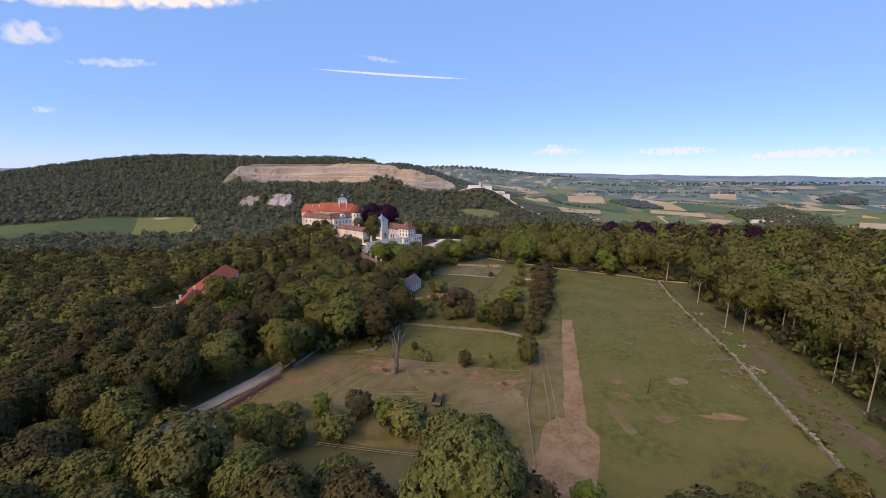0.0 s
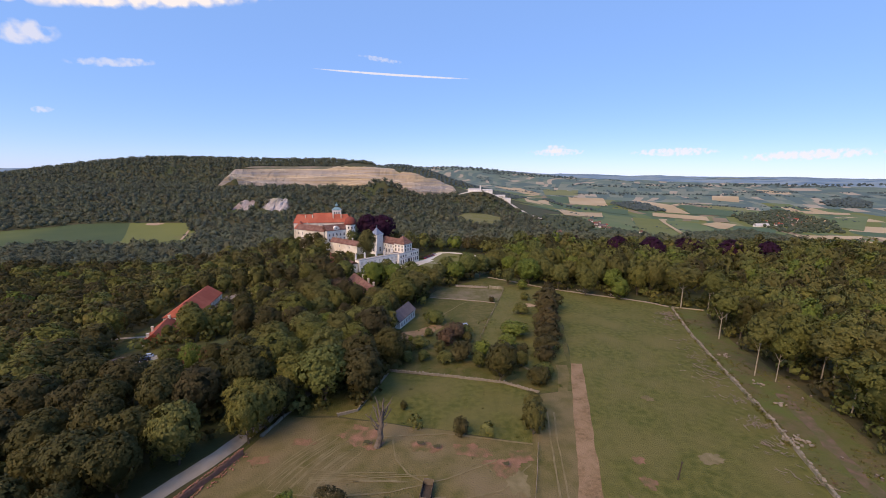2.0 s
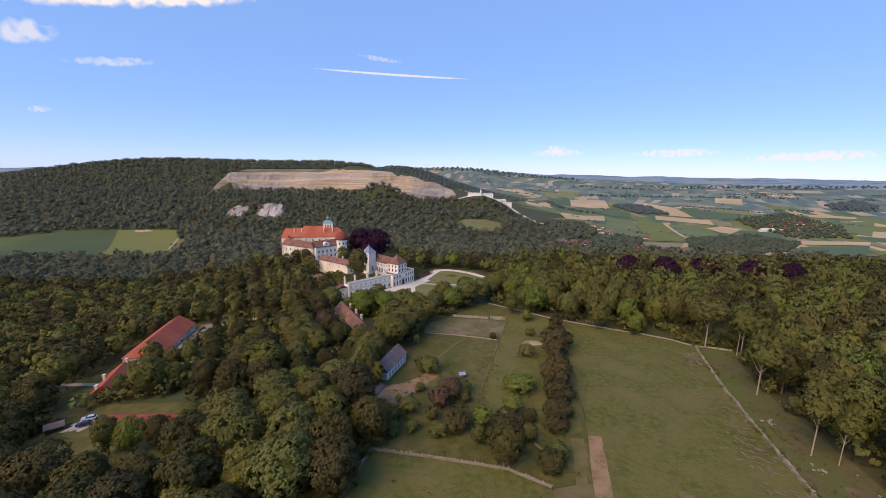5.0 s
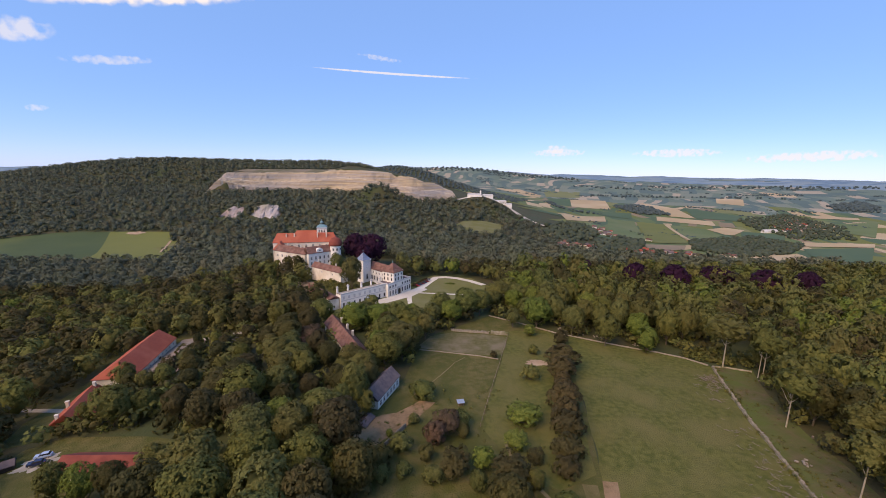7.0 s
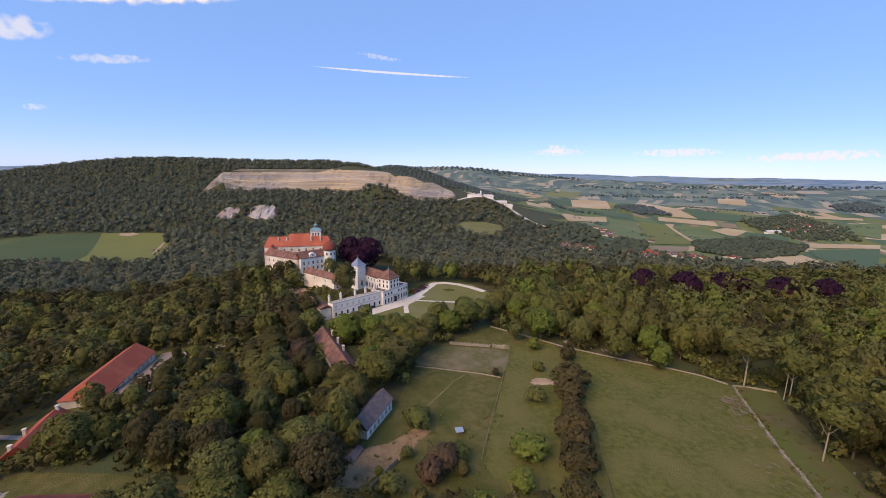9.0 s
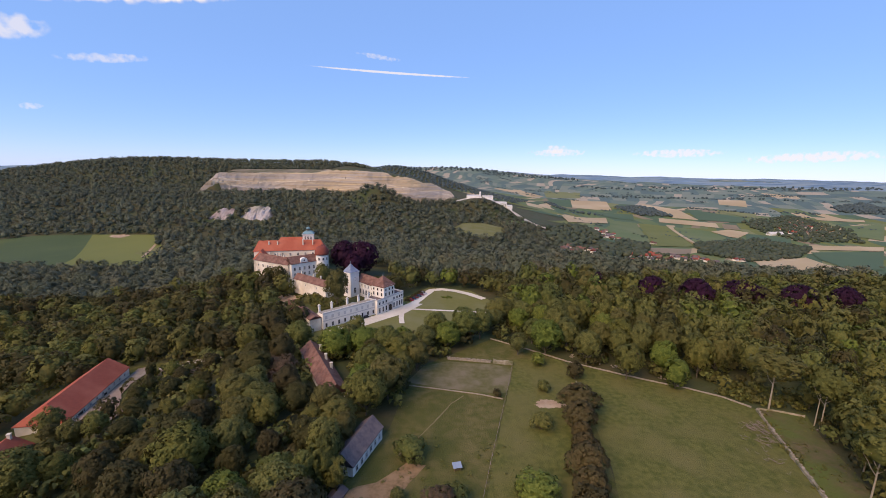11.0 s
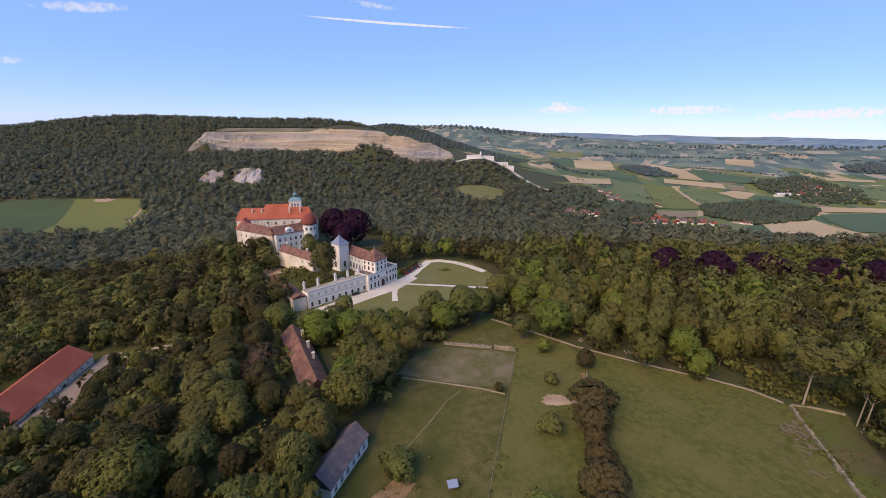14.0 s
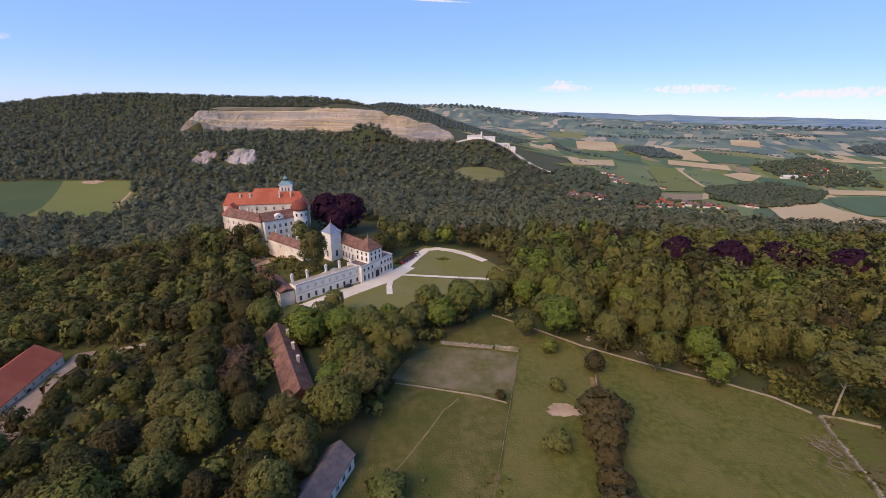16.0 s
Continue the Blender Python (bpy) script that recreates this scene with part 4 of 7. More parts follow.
def window(parent, face, along, z, w=1.1, h=1.7, l=10, wd=10, glazed=True, arch=False, pane="glass", surround="trim", name="window"):
    """A window on one face (0 to 3: front, right, back, left of the plan) with its surround and a recessed pane."""
    turn = {0: 0, 1: 90, 2: 180, 3: -90}[face]
    half = (wd if face in (0, 2) else l) / 2
    m = pose(0, 0, 0, 0, 0, turn) @ pose(along, -half, z)
    bm = bmesh.new()
    t = 0.18
    for a in ((-w / 2 - t, -0.09, -t, -w / 2, 0.02, h + t), (w / 2, -0.09, -t, w / 2 + t, 0.02, h + t), (-w / 2 - t * 1.5, -0.14, -t, w / 2 + t * 1.5, 0.02, 0), (-w / 2, -0.09, h, w / 2, 0.02, h + t)):
        box(bm, *a)
    bm.transform(m)
    ob = part(name, bm, M[surround], parent)
    bm = bmesh.new()
    if arch:
        n = 8
        ring = [(-w / 2, 0), (w / 2, 0)] + [(math.cos(math.pi * i / n) * w / 2, h - w / 2 + math.sin(math.pi * i / n) * w / 2) for i in range(n + 1)]
        f = bm.faces.new([bm.verts.new((x, -0.04, q)) for x, q in ring])
        r = bmesh.ops.extrude_face_region(bm, geom=[f])
        bmesh.ops.translate(bm, verts=[v for v in r["geom"] if isinstance(v, bmesh.types.BMVert)], vec=(0, 0.06, 0))
        bmesh.ops.recalc_face_normals(bm, faces=bm.faces[:])
    else:
        box(bm, -w / 2, -0.04, 0, w / 2, 0.02, h)
    bm.transform(m)
    part("pane", bm, M[pane], ob)
    if glazed:
        bm = bmesh.new()
        box(bm, -0.05, -0.07, 0, 0.05, -0.03, h)
        box(bm, -w / 2, -0.07, h * 0.6, w / 2, -0.03, h * 0.6 + 0.08)
        bm.transform(m)
        part("glazing_bar", bm, M["plaster"], ob)
    return ob


def chimney(parent, x, y, z0, z1, s=0.9, mat="old_plaster"):
    def fill(bm):
        box(bm, x - s / 2, y - s / 2, z0, x + s / 2, y + s / 2, z1)
        box(bm, x - s / 2 - 0.12, y - s / 2 - 0.12, z1, x + s / 2 + 0.12, y + s / 2 + 0.12, z1 + 0.22)
    return part("chimney", make(fill), M[mat], parent)


def house(name, p0, p1, width, z0, eave, ridge, wall, roof, label, category, hip0=0.0, hip1=0.0, over=0.5, rows=(), chimneys=()):
    """A house along the line p0 to p1. rows of windows: (face, count, height over z0, width, height of the window, arched, start, end)."""
    (x0, y0), (x1, y1) = p0, p1
    l = math.hypot(x1 - x0, y1 - y0)
    ob = thing(name, pose((x0 + x1) / 2, (y0 + y1) / 2, z0, 0, 0, math.degrees(math.atan2(y1 - y0, x1 - x0))), label, category)
    e, r = eave - z0, ridge - z0
    part("wall", wall_mesh(l, width, -3.0, e, r, hip0 == 0, hip1 == 0), M[wall], ob)
    part("roof", roof_mesh(l, width, e, r, over, hip0, hip1), M[roof], ob)
    for face, count, up, w, h, arch, a, b in rows:
        run = l if face in (0, 2) else width
        for i in range(count):
            s = a + (b - a) * ((i + 0.5) / count)
            window(ob, face, (s - 0.5) * run, up, w, h, l, width, arch=arch)
    for u, v, top in chimneys:
        chimney(ob, (u - 0.5) * l, v * width, e - 0.5, top - z0)
    return ob


# barns below the woods
barn = house("barn", (-144.1, 256.9), (-135.6, 216.5), 15.5, -14.2, -9.6, -4.6, "old_plaster", "barn_tile", "long whitewashed barn with a bright red tiled roof", "barn",
             hip1=5.0, over=0.4, rows=((2, 9, 2.5, 0.8, 1.0, False, 0.1, 0.96),))
for u, w, h in ((-12.5, 3.4, 3.4), (2.5, 2.2, 2.6)):
    window(barn, 2, u, 0.0, w, h, math.hypot(8.5, 40.4), 15.5, glazed=False, pane="shutter", surround="old_plaster", name="door")
barn2 = house("barn", (-132.4, 204.4), (-125.4, 184.0), 11.0, -14.0, -9.4, -5.2, "old_plaster", "barn_tile", "smaller barn with a red tiled roof and white chimneys", "barn",
              over=0.4, chimneys=((0.05, 0.05, -4.0), (0.55, -0.3, -5.3), (0.97, -0.2, -5.2)), rows=((2, 4, 1.6, 0.8, 1.0, False, 0.1, 0.9),))
red_house = house("house", (-99.6, 157.8), (-76.6, 158.8), 9.2, -5.0, -2.6, 0.2, "old_plaster", "red_tile", "low house with a dark red roof on the lawn", "house",
                  rows=((1, 2, 0.9, 0.9, 1.3, False, 0.15, 0.85), (0, 5, 0.9, 1.0, 1.2, False, 0.05, 0.95)))
cottage = house("cottage", (-14.1, 204.6), (-19.6, 187.0), 7.2, -3.0, 1.5, 4.6, "plaster", "slate", "white cottage with a purple-grey slate roof beside the orchard", "cottage",
                over=0.35, rows=((2, 6, 1.6, 0.95, 1.6, False, 0.04, 0.96), (1, 1, 1.5, 0.8, 1.2, False, 0.3, 0.9)))
lean_to = house("lean_to", (-18.2, 181.5), (-20.2, 175.5), 3.6, -3.4, -1.4, -0.5, "wood", "slate", "low grey lean-to in the cottage yard", "lean-to", over=0.25)
long_house = house("house", (-53.5, 263.5), (-31.5, 226), 8.6, -4.4, -0.4, 3.2, "old_plaster", "brown_tile", "long old house with a mottled brown tiled roof", "house",
                   chimneys=((0.2, 0.28, 4.0), (0.42, 0.3, 3.8), (0.62, 0.3, 3.6)), rows=((2, 7, 1.0, 0.9, 1.3, False, 0.03, 0.97),))

# the castle
north = house("castle_wing", (-142, 399.5), (-90, 413), 12, -3, 18.2, 25.0, "old_plaster", "orange_tile", "tall castle wing with new orange roof tiles", "castle wing", hip0=3.5, hip1=4,
              rows=((0, 9, 16.6, 1.2, 2.0, False, 0.02, 0.98), (0, 9, 12.2, 1.2, 2.2, False, 0.02, 0.98)), chimneys=((0.2, -0.2, 24.5), (0.32, -0.2, 24.8), (0.68, -0.25, 25.8), (0.82, -0.25, 25.8)))
house("castle_wing", (-133, 417), (-106, 424), 11, -3, 18, 25, "old_plaster", "orange_tile", "rear castle wing with an orange hipped roof", "castle wing", hip0=5, hip1=3)
house("castle_wing", (-91.5, 411), (-87, 388), 9, -3, 16.8, 21.5, "old_plaster", "orange_tile", "side castle wing with an orange tiled roof", "castle wing", hip1=3)
house("castle_wing", (-135, 398), (-131.5, 384), 9, -3, 14.5, 19.5, "old_plaster", "orange_tile", "short castle wing with an orange hipped roof", "castle wing", hip1=4.5,
      rows=((3, 0, 9, 1, 2, False, 0, 1), (0, 3, 12.5, 1.1, 1.8, False, 0, 1)))
house("castle_wing", (-132, 386), (-102, 371.5), 9, -3, 14, 18, "old_plaster", "brown_tile", "low castle wing with brown tiles and chimneys", "castle wing",
      rows=((0, 6, 12.4, 1.1, 1.8, False, 0.02, 0.9), (0, 6, 8.0, 1.1, 1.8, False, 0.02, 0.9)), chimneys=((0.25, 0.2, 19.2), (0.5, 0.1, 19.5), (0.6, 0.1, 19.5), (0.75, 0, 19.4)))
palace = house("palace", (-103.8, 369.2), (-89.8, 382.4), 9, -3, 15, 19.2, "plaster", "brown_tile", "white palace front with a small curved gable", "palace",
               rows=((0, 5, 12.6, 1.1, 2.2, False, 0.03, 0.97), (0, 5, 8.4, 1.1, 2.2, False, 0.03, 0.97), (0, 5, 4.4, 1.1, 2.0, False, 0.03, 0.97)))


def ring_mesh(profile_points, sides=24, cap=True):
    """A turned shape from (radius, height) points."""
    bm = bmesh.new()
    last = None
    for r, z in profile_points:
        ring = [bm.verts.new((math.cos(math.tau * i / sides) * r, math.sin(math.tau * i / sides) * r, z)) for i in range(sides)]
        if last:
            for i in range(sides):
                bm.faces.new((last[i], last[(i + 1) % sides], ring[(i + 1) % sides], ring[i]))
        elif cap:
            bm.faces.new(list(reversed(ring)))
        last = ring
    if cap:
        bm.faces.new(last)
    return bm


def moved(bm, m):
    bm.transform(m)
    return bm


# curved gable on the palace
def gable(bm):
    n = 16
    outline = [(-3.0, 0), (3.0, 0)] + [(2.6 * math.cos(math.pi * i / n), 1.0 + 2.3 * math.sin(math.pi * i / n) ** 0.8) for i in range(n + 1)]
    f = bm.faces.new([bm.verts.new((x, -4.62, 18.0 + z)) for x, z in outline])
    r = bmesh.ops.extrude_face_region(bm, geom=[f])
    bmesh.ops.translate(bm, verts=[v for v in r["geom"] if isinstance(v, bmesh.types.BMVert)], vec=(0, 2.6, 0))
    bmesh.ops.recalc_face_normals(bm, faces=bm.faces[:])


part("gable", make(gable), M["plaster"], palace)
part("gable_window", moved(ring_mesh([(0.55, 0), (0.55, 0.2)], 16), pose(0, -4.58, 19.5, 90)), M["glass"], palace)
part("cornice", shape_box(-9.75, -4.75, 17.3, 9.75, -4.49, 17.8), M["trim"], palace)

# round corner tower
tower = thing("round_tower", pose(-83.4, 381.5, -3), "white round tower with a domed red roof", "tower")
part("wall", ring_mesh([(4.4, -2), (4.3, 21.6), (4.55, 21.8), (4.55, 22.3)], 40), M["plaster"], tower)
part("roof", ring_mesh([(5.1, 22.2), (5.2, 23.4), (5.0, 25.0), (4.4, 26.6), (3.3, 27.9), (1.8, 28.7), (0.3, 29.1), (0.10, 30.6)], 32), M["red_tile"], tower, smooth=True)
for a in (-100, -60, -20, 200):
    for z in (13.0, 18.5):
        m = pose(0, 0, z, 0, 0, a + 90) @ pose(0, -4.36, 0)
        w = part("window", moved(shape_box(-0.8, -0.12, -0.2, 0.8, 0.15, 2.0), m), M["trim"], tower)
        part("pane", moved(shape_box(-0.5, -0.16, 0, 0.5, -0.10, 1.7), m), M["glass"], w)

# cupola tower over the rear wing
cupola = thing("cupola_tower", pose(-106, 420, 0, 0, 0, 14), "white tower with a green copper cupola", "tower")
part("wall", shape_box(-4.3, -4.3, -3, 4.3, 4.3, 28.2), M["plaster"], cupola)
part("cornice", shape_box(-4.7, -4.7, 28.2, 4.7, 4.7, 28.8), M["trim"], cupola)
part("roof", moved(ring_mesh([(6.6, 28.8), (5.6, 29.6), (3.6, 30.6), (2.4, 31.0), (1.5, 31.2)], 4), pose(0, 0, 0, 0, 0, 45)), M["copper"], cupola)
for k in range(8):
    a = radians(22.5 + 45 * k)
    part("louvre", moved(shape_box(-0.34, -0.05, 31.3, 0.34, 0.05, 32.5), pose(math.cos(a) * 1.36, math.sin(a) * 1.36, 0, 0, 0, math.degrees(a) + 90)), M["shutter"], cupola)
lantern = part("lantern", ring_mesh([(1.4, 31.0), (1.4, 32.8), (1.7, 32.9)], 8), M["copper"], cupola)
part("cap", ring_mesh([(1.7, 32.9), (1.5, 33.6), (0.9, 34.1), (0.3, 34.4), (0.1, 36.2)], 12), M["copper"], lantern)
for f in (0, 1, 3):
    for u in (-2.2, 0, 2.2):
        window(cupola, f, u, 24.4, 1.0, 2.4, 8.6, 8.6, arch=True)

# old garden building with a blank, stained wall
house("garden_building", (-93.5, 358.5), (-66.0, 339.0), 6.5, 0.0, 7.2, 10.4, "old_plaster", "brown_tile", "long stained building with a brown tiled roof beside the garden", "building",
      over=0.3, chimneys=((0.12, 0.1, 12.3), (0.5, 0.15, 12.0), (0.7, 0.2, 11.8)), rows=((0, 2, 4.2, 0.8, 1.2, False, 0.2, 0.9),))
# low ruined wing left of the terrace
house("ruined_wing", (-75.0, 310.5), (-60.8, 293.5), 6.5, -5.0, 2.2, 3.6, "old_plaster", "brown_tile", "low ruined wing with empty windows and a flat brown roof", "ruin", over=0.2,
      rows=((0, 7, 4.4, 1.0, 1.6, False, 0.02, 0.98), (0, 7, 1.2, 1.0, 1.6, False, 0.02, 0.98)))

# terrace front with its windows
A, B = Vector((-57.3, 295.4)), Vector((-32.6, 321.2))
front_l = (B - A).length
terrace = thing("terrace_front", pose((A.x + B.x) / 2, (A.y + B.y) / 2, -5.2, 0, 0, math.degrees(math.atan2(B.y - A.y, B.x - A.x))), "white two-storey terrace front with grey stone bands", "terrace")
part("wall", shape_box(-front_l / 2, 0.0, -2, front_l / 2, 5.6, 9.2), M["plaster"], terrace)
part("parapet", shape_box(-front_l / 2, -0.15, 9.2, front_l / 2, 0.55, 10.0), M["trim"], terrace)
part("band", shape_box(-front_l / 2, -0.12, 5.0, front_l / 2, 0.0, 5.5), M["trim"], terrace)
part("plinth", shape_box(-front_l / 2, -0.14, -1.0, front_l / 2, 0.0, 0.7), M["trim"], terrace)
part("paving", shape_box(-front_l / 2, 0.6, 9.204, front_l / 2, 5.5, 9.3), M["track"], terrace)
for i in range(9):
    u = -front_l / 2 + front_l * (i + 0.5) / 9
    for z, w, h in ((1.4, 1.1, 2.3), (6.3, 1.0, 1.5)):
        m = pose(u, 0, z)
        ob = part("window", moved(make(lambda bm: [box(bm, *q) for q in ((-w / 2 - .2, -.1, -.2, -w / 2, .02, h + .2), (w / 2, -.1, -.2, w / 2 + .2, .02, h + .2), (-w / 2, -.1, h, w / 2, .02, h + .2), (-w / 2, -.1, -.2, w / 2, .02, 0))]), m), M["trim"], terrace)
        part("pane", moved(shape_box(-w / 2, -0.03, 0, w / 2, 0.02, h), m), M["glass" if z < 3 else "trim"], ob)

# garden pillars behind the terrace
pillar = thing("garden_pillar", pose(0, 0, 0), "white stone garden pillar with a ball finial", "pillar", "garden pillars")
part("plinth", shape_box(-0.7, -0.7, -3, 0.7, 0.7, 1.0), M["trim"], pillar)
part("shaft", shape_box(-0.5, -0.5, 1.0, 0.5, 0.5, 6.2), M["plaster"], pillar)
part("cap", shape_box(-0.7, -0.7, 6.2, 0.7, 0.7, 6.5), M["trim"], pillar)
part("finial", moved(ring_mesh([(0.1, 0), (0.42, 0.25), (0.42, 0.6), (0.1, 0.9)], 12), pose(0, 0, 6.5)), M["plaster"], pillar, smooth=True)
spots = [(A + (B - A) * k + Vector((-0.72, 0.69)) * 7.0) for k in (0.05, 0.27, 0.56, 0.78, 0.98)]
pillar.matrix_world = pose(spots[0].x, spots[0].y, 0.6, 0, 0, 45)
for q in spots[1:]:
    copy_thing(pillar, pose(q.x, q.y, 0.6, 0, 0, 45))

# gatehouse: a low front with a tall pavilion over the gate
C, D = Vector((-31.5, 319.8)), Vector((-17.8, 341.0))
gate_l = (D - C).length
gate = thing("gatehouse", pose((C.x + D.x) / 2, (C.y + D.y) / 2, -5.2, 0, 0, math.degrees(math.atan2(D.y - C.y, D.x - C.x))), "white gatehouse with a tiled pavilion over the arched gate", "gatehouse")
h = gate_l / 2
part("wall", shape_box(-h, 0, -2, h, 10.5, 9.0), M["plaster"], gate)
part("parapet", make(lambda bm: [box(bm, *q) for q in ((-h, -0.15, 9.0, h, 0.4, 9.9), (-h, 0.4, 9.0, -h + 0.5, 10.5, 9.9), (h - 0.5, 0.4, 9.0, h, 10.5, 9.9))]), M["trim"], gate)
part("roof_deck", shape_box(-h + 0.5, 0.4, 9.004, h - 0.5, 10.4, 9.12), M["slate"], gate)
part("band", shape_box(-h, -0.12, 5.2, h, 0, 5.7), M["trim"], gate)
part("pavilion_wall", shape_box(-6.2, 0.35, 8.9, 3.9, 10.45, 16.7), M["plaster"], gate)
part("cornice", shape_box(-6.45, 0.1, 16.3, 4.15, 10.7, 16.7), M["trim"], gate)
roof = part("roof", moved(roof_mesh(10.1, 10.1, 16.7, 22.0, 0.6, 5.5, 5.5), pose(-1.15, 5.4, 0)), M["brown_tile"], gate)
part("finial", moved(ring_mesh([(0.25, 21.9), (0.3, 22.6), (0.1, 22.9), (0.08, 24.0)], 8), pose(-1.15, 5.4, 0)), M["copper"], roof)
arch = part("gate", moved(make(lambda bm: [box(bm, *q) for q in ((-2.4, -0.35, -1, -1.5, 0.05, 5.1), (1.5, -0.35, -1, 2.4, 0.05, 5.1), (-2.4, -0.35, 4.3, 2.4, 0.05, 5.1))]), pose(-0.6, 0, 0)), M["trim"], gate)


def arch_fill(bm):
    n = 10
    f = bm.faces.new([bm.verts.new(p) for p in [(-1.5, -0.05, -0.5), (1.5, -0.05, -0.5)] + [(1.5 * math.cos(math.pi * i / n), -0.05, 2.8 + 1.5 * math.sin(math.pi * i / n)) for i in range(n + 1)]])
    r = bmesh.ops.extrude_face_region(bm, geom=[f])
    bmesh.ops.translate(bm, verts=[v for v in r["geom"] if isinstance(v, bmesh.types.BMVert)], vec=(0, 0.08, 0))
    bmesh.ops.recalc_face_normals(bm, faces=bm.faces[:])


part("doorway", moved(make(arch_fill), pose(-0.6, 0, 0)), M["shutter"], arch)
for u in (-10.5, -7.4, -4.4, 3.0, 6.0, 8.6, 11.0):
    for z, hh in ((1.2, 3.0), (6.4, 1.5)):
        ob = part("window", moved(shape_box(-0.75, -0.12, -0.2, 0.75, 0.02, hh + 0.2), pose(u, 0, z)), M["trim"], gate)
        part("pane", moved(shape_box(-0.5, -0.16, 0, 0.5, -0.10, hh), pose(u, 0, z)), M["glass"], ob)
for side in range(2):
    for u in (-3.2, 0, 3.2):
        for z, hh in ((10.4, 2.0), (13.6, 1.4)):
            m = pose(-1.15, 5.4, 0, 0, 0, -90 * side) @ pose(u, -5.05, z)
            ob = part("window", moved(shape_box(-0.7, -0.1, -0.2, 0.7, 0.02, hh + 0.2), m), M["trim"], gate)
            part("pane", moved(shape_box(-0.45, -0.14, 0, 0.45, -0.08, hh), m), M["glass"], ob)

# wing between gatehouse and chapel tower
house("castle_wing", (-46.5, 349.3), (-33.3, 336.6), 8, 0.0, 9.6, 13.6, "plaster", "brown_tile", "white castle wing with tall arched windows and brown tiles", "castle wing",
      rows=((0, 5, 1.6, 1.3, 3.0, True, 0.12, 0.98), (0, 4, 6.6, 0.9, 1.3, False, 0.2, 0.98)))
chapel = thing("clock_tower", pose(-52.8, 343.6, -2, 0, 0, 55), "white square clock tower with a blue-grey pyramid roof", "tower")
part("wall", shape_box(-3.7, -3.7, -2, 3.7, 3.7, 17.8), M["plaster"], chapel)
part("cornice", make(lambda bm: [box(bm, -4.0, -4.0, 17.8, 4.0, 4.0, 18.5)]), M["plaster"], chapel)
part("band", shape_box(-3.82, -3.82, 9.4, 3.82, 3.82, 9.8), M["plaster"], chapel)
top = part("roof", moved(ring_mesh([(6.0, 18.5), (4.1, 19.7), (2.2, 21.4), (0.15, 23.6)], 4), pose(0, 0, 0, 0, 0, 45)), M["tin"], chapel)
part("finial", moved(make(lambda bm: [box(bm, -0.07, -0.07, 23.3, 0.07, 0.07, 25.4), box(bm, -0.5, -0.06, 24.5, 0.5, 0.06, 24.7)]), pose(0, 0, 0)), M["copper"], top)
for f in (0, 3):
    window(chapel, f, 0, 4.2, 1.5, 3.6, 7.4, 7.4, arch=True)
    m = pose(0, 0, 13.6, 0, 0, {0: 0, 3: -90}[f]) @ pose(0, -3.7, 0, 90)
    clock = part("clock", moved(ring_mesh([(1.25, 0), (1.25, 0.14)], 24), m), M["trim"], chapel)
    part("dial", moved(ring_mesh([(1.02, 0.14), (1.02, 0.18)], 24), m), M["plaster"], clock)

# broken brick stub at the garden's end
stub = thing("brick_ruin", pose(-82, 316, ground(-82, 316) - 0.5, 0, 0, 30), "broken red brick wall stub under ivy", "ruin")
part("wall", make(lambda bm: [box(bm, *q) for q in ((-2.2, -0.5, -1, -1.0, 0.5, 8), (-1.0, -0.5, -1, 0.4, 0.5, 6.2), (0.4, -0.5, -1, 1.6, 0.5, 7.4), (1.6, -0.5, -1, 3.0, 0.5, 3.4))]), M["brick"], stub)


def rock_face(x, y, z0, z1, wide, name, mat, label):
    """A leaning, broken rock face."""
    bm = bmesh.new()
    nx, nz = 34, 20
    grid = []
    for j in range(nz + 1):
        row = []
        for i in range(nx + 1):
            u, v = i / nx - 0.5, j / nz
            edge = max(0.0, 1 - (abs(u) * 2) ** 4.0) * (0.9 + 0.16 * noise.noise((u * 3, x, 1.1)))
            p = Vector((x + u * wide, y - 16 + 34 * v, lerp(z0, lerp(z0, z1, edge), v)))
            d = noise.noise_vector((p.x / 9, p.z / 9, x)) * 3.8 + noise.noise_vector((p.x / 2.5, p.z / 6, x)) * 2.4
            row.append(bm.verts.new(p + Vector((d.x * 0.6, d.y, d.z * 0.7))))
        grid.append(row)
    for j in range(nz):
        for i in range(nx):
            bm.faces.new((grid[j][i], grid[j][i + 1], grid[j + 1][i + 1], grid[j + 1][i]))
    for a, b in zip(grid[nz], grid[nz][1:]):
        p, q = bm.verts.new(b.co + Vector((0, 14, -8))), bm.verts.new(a.co + Vector((0, 14, -8)))
        bm.faces.new((a, b, p, q))
    return tagged(part(name, bm, mat), label, "rock face", kind="structure")


rock_face(-404, 826, -14, 7, 56, "rock_face", M["red_rock"], "reddish bare rock face in the wooded slope")
rock_face(-343, 824, -18, 14, 66, "rock_face", M["white_rock"], "pale bare rock face in the wooded slope")


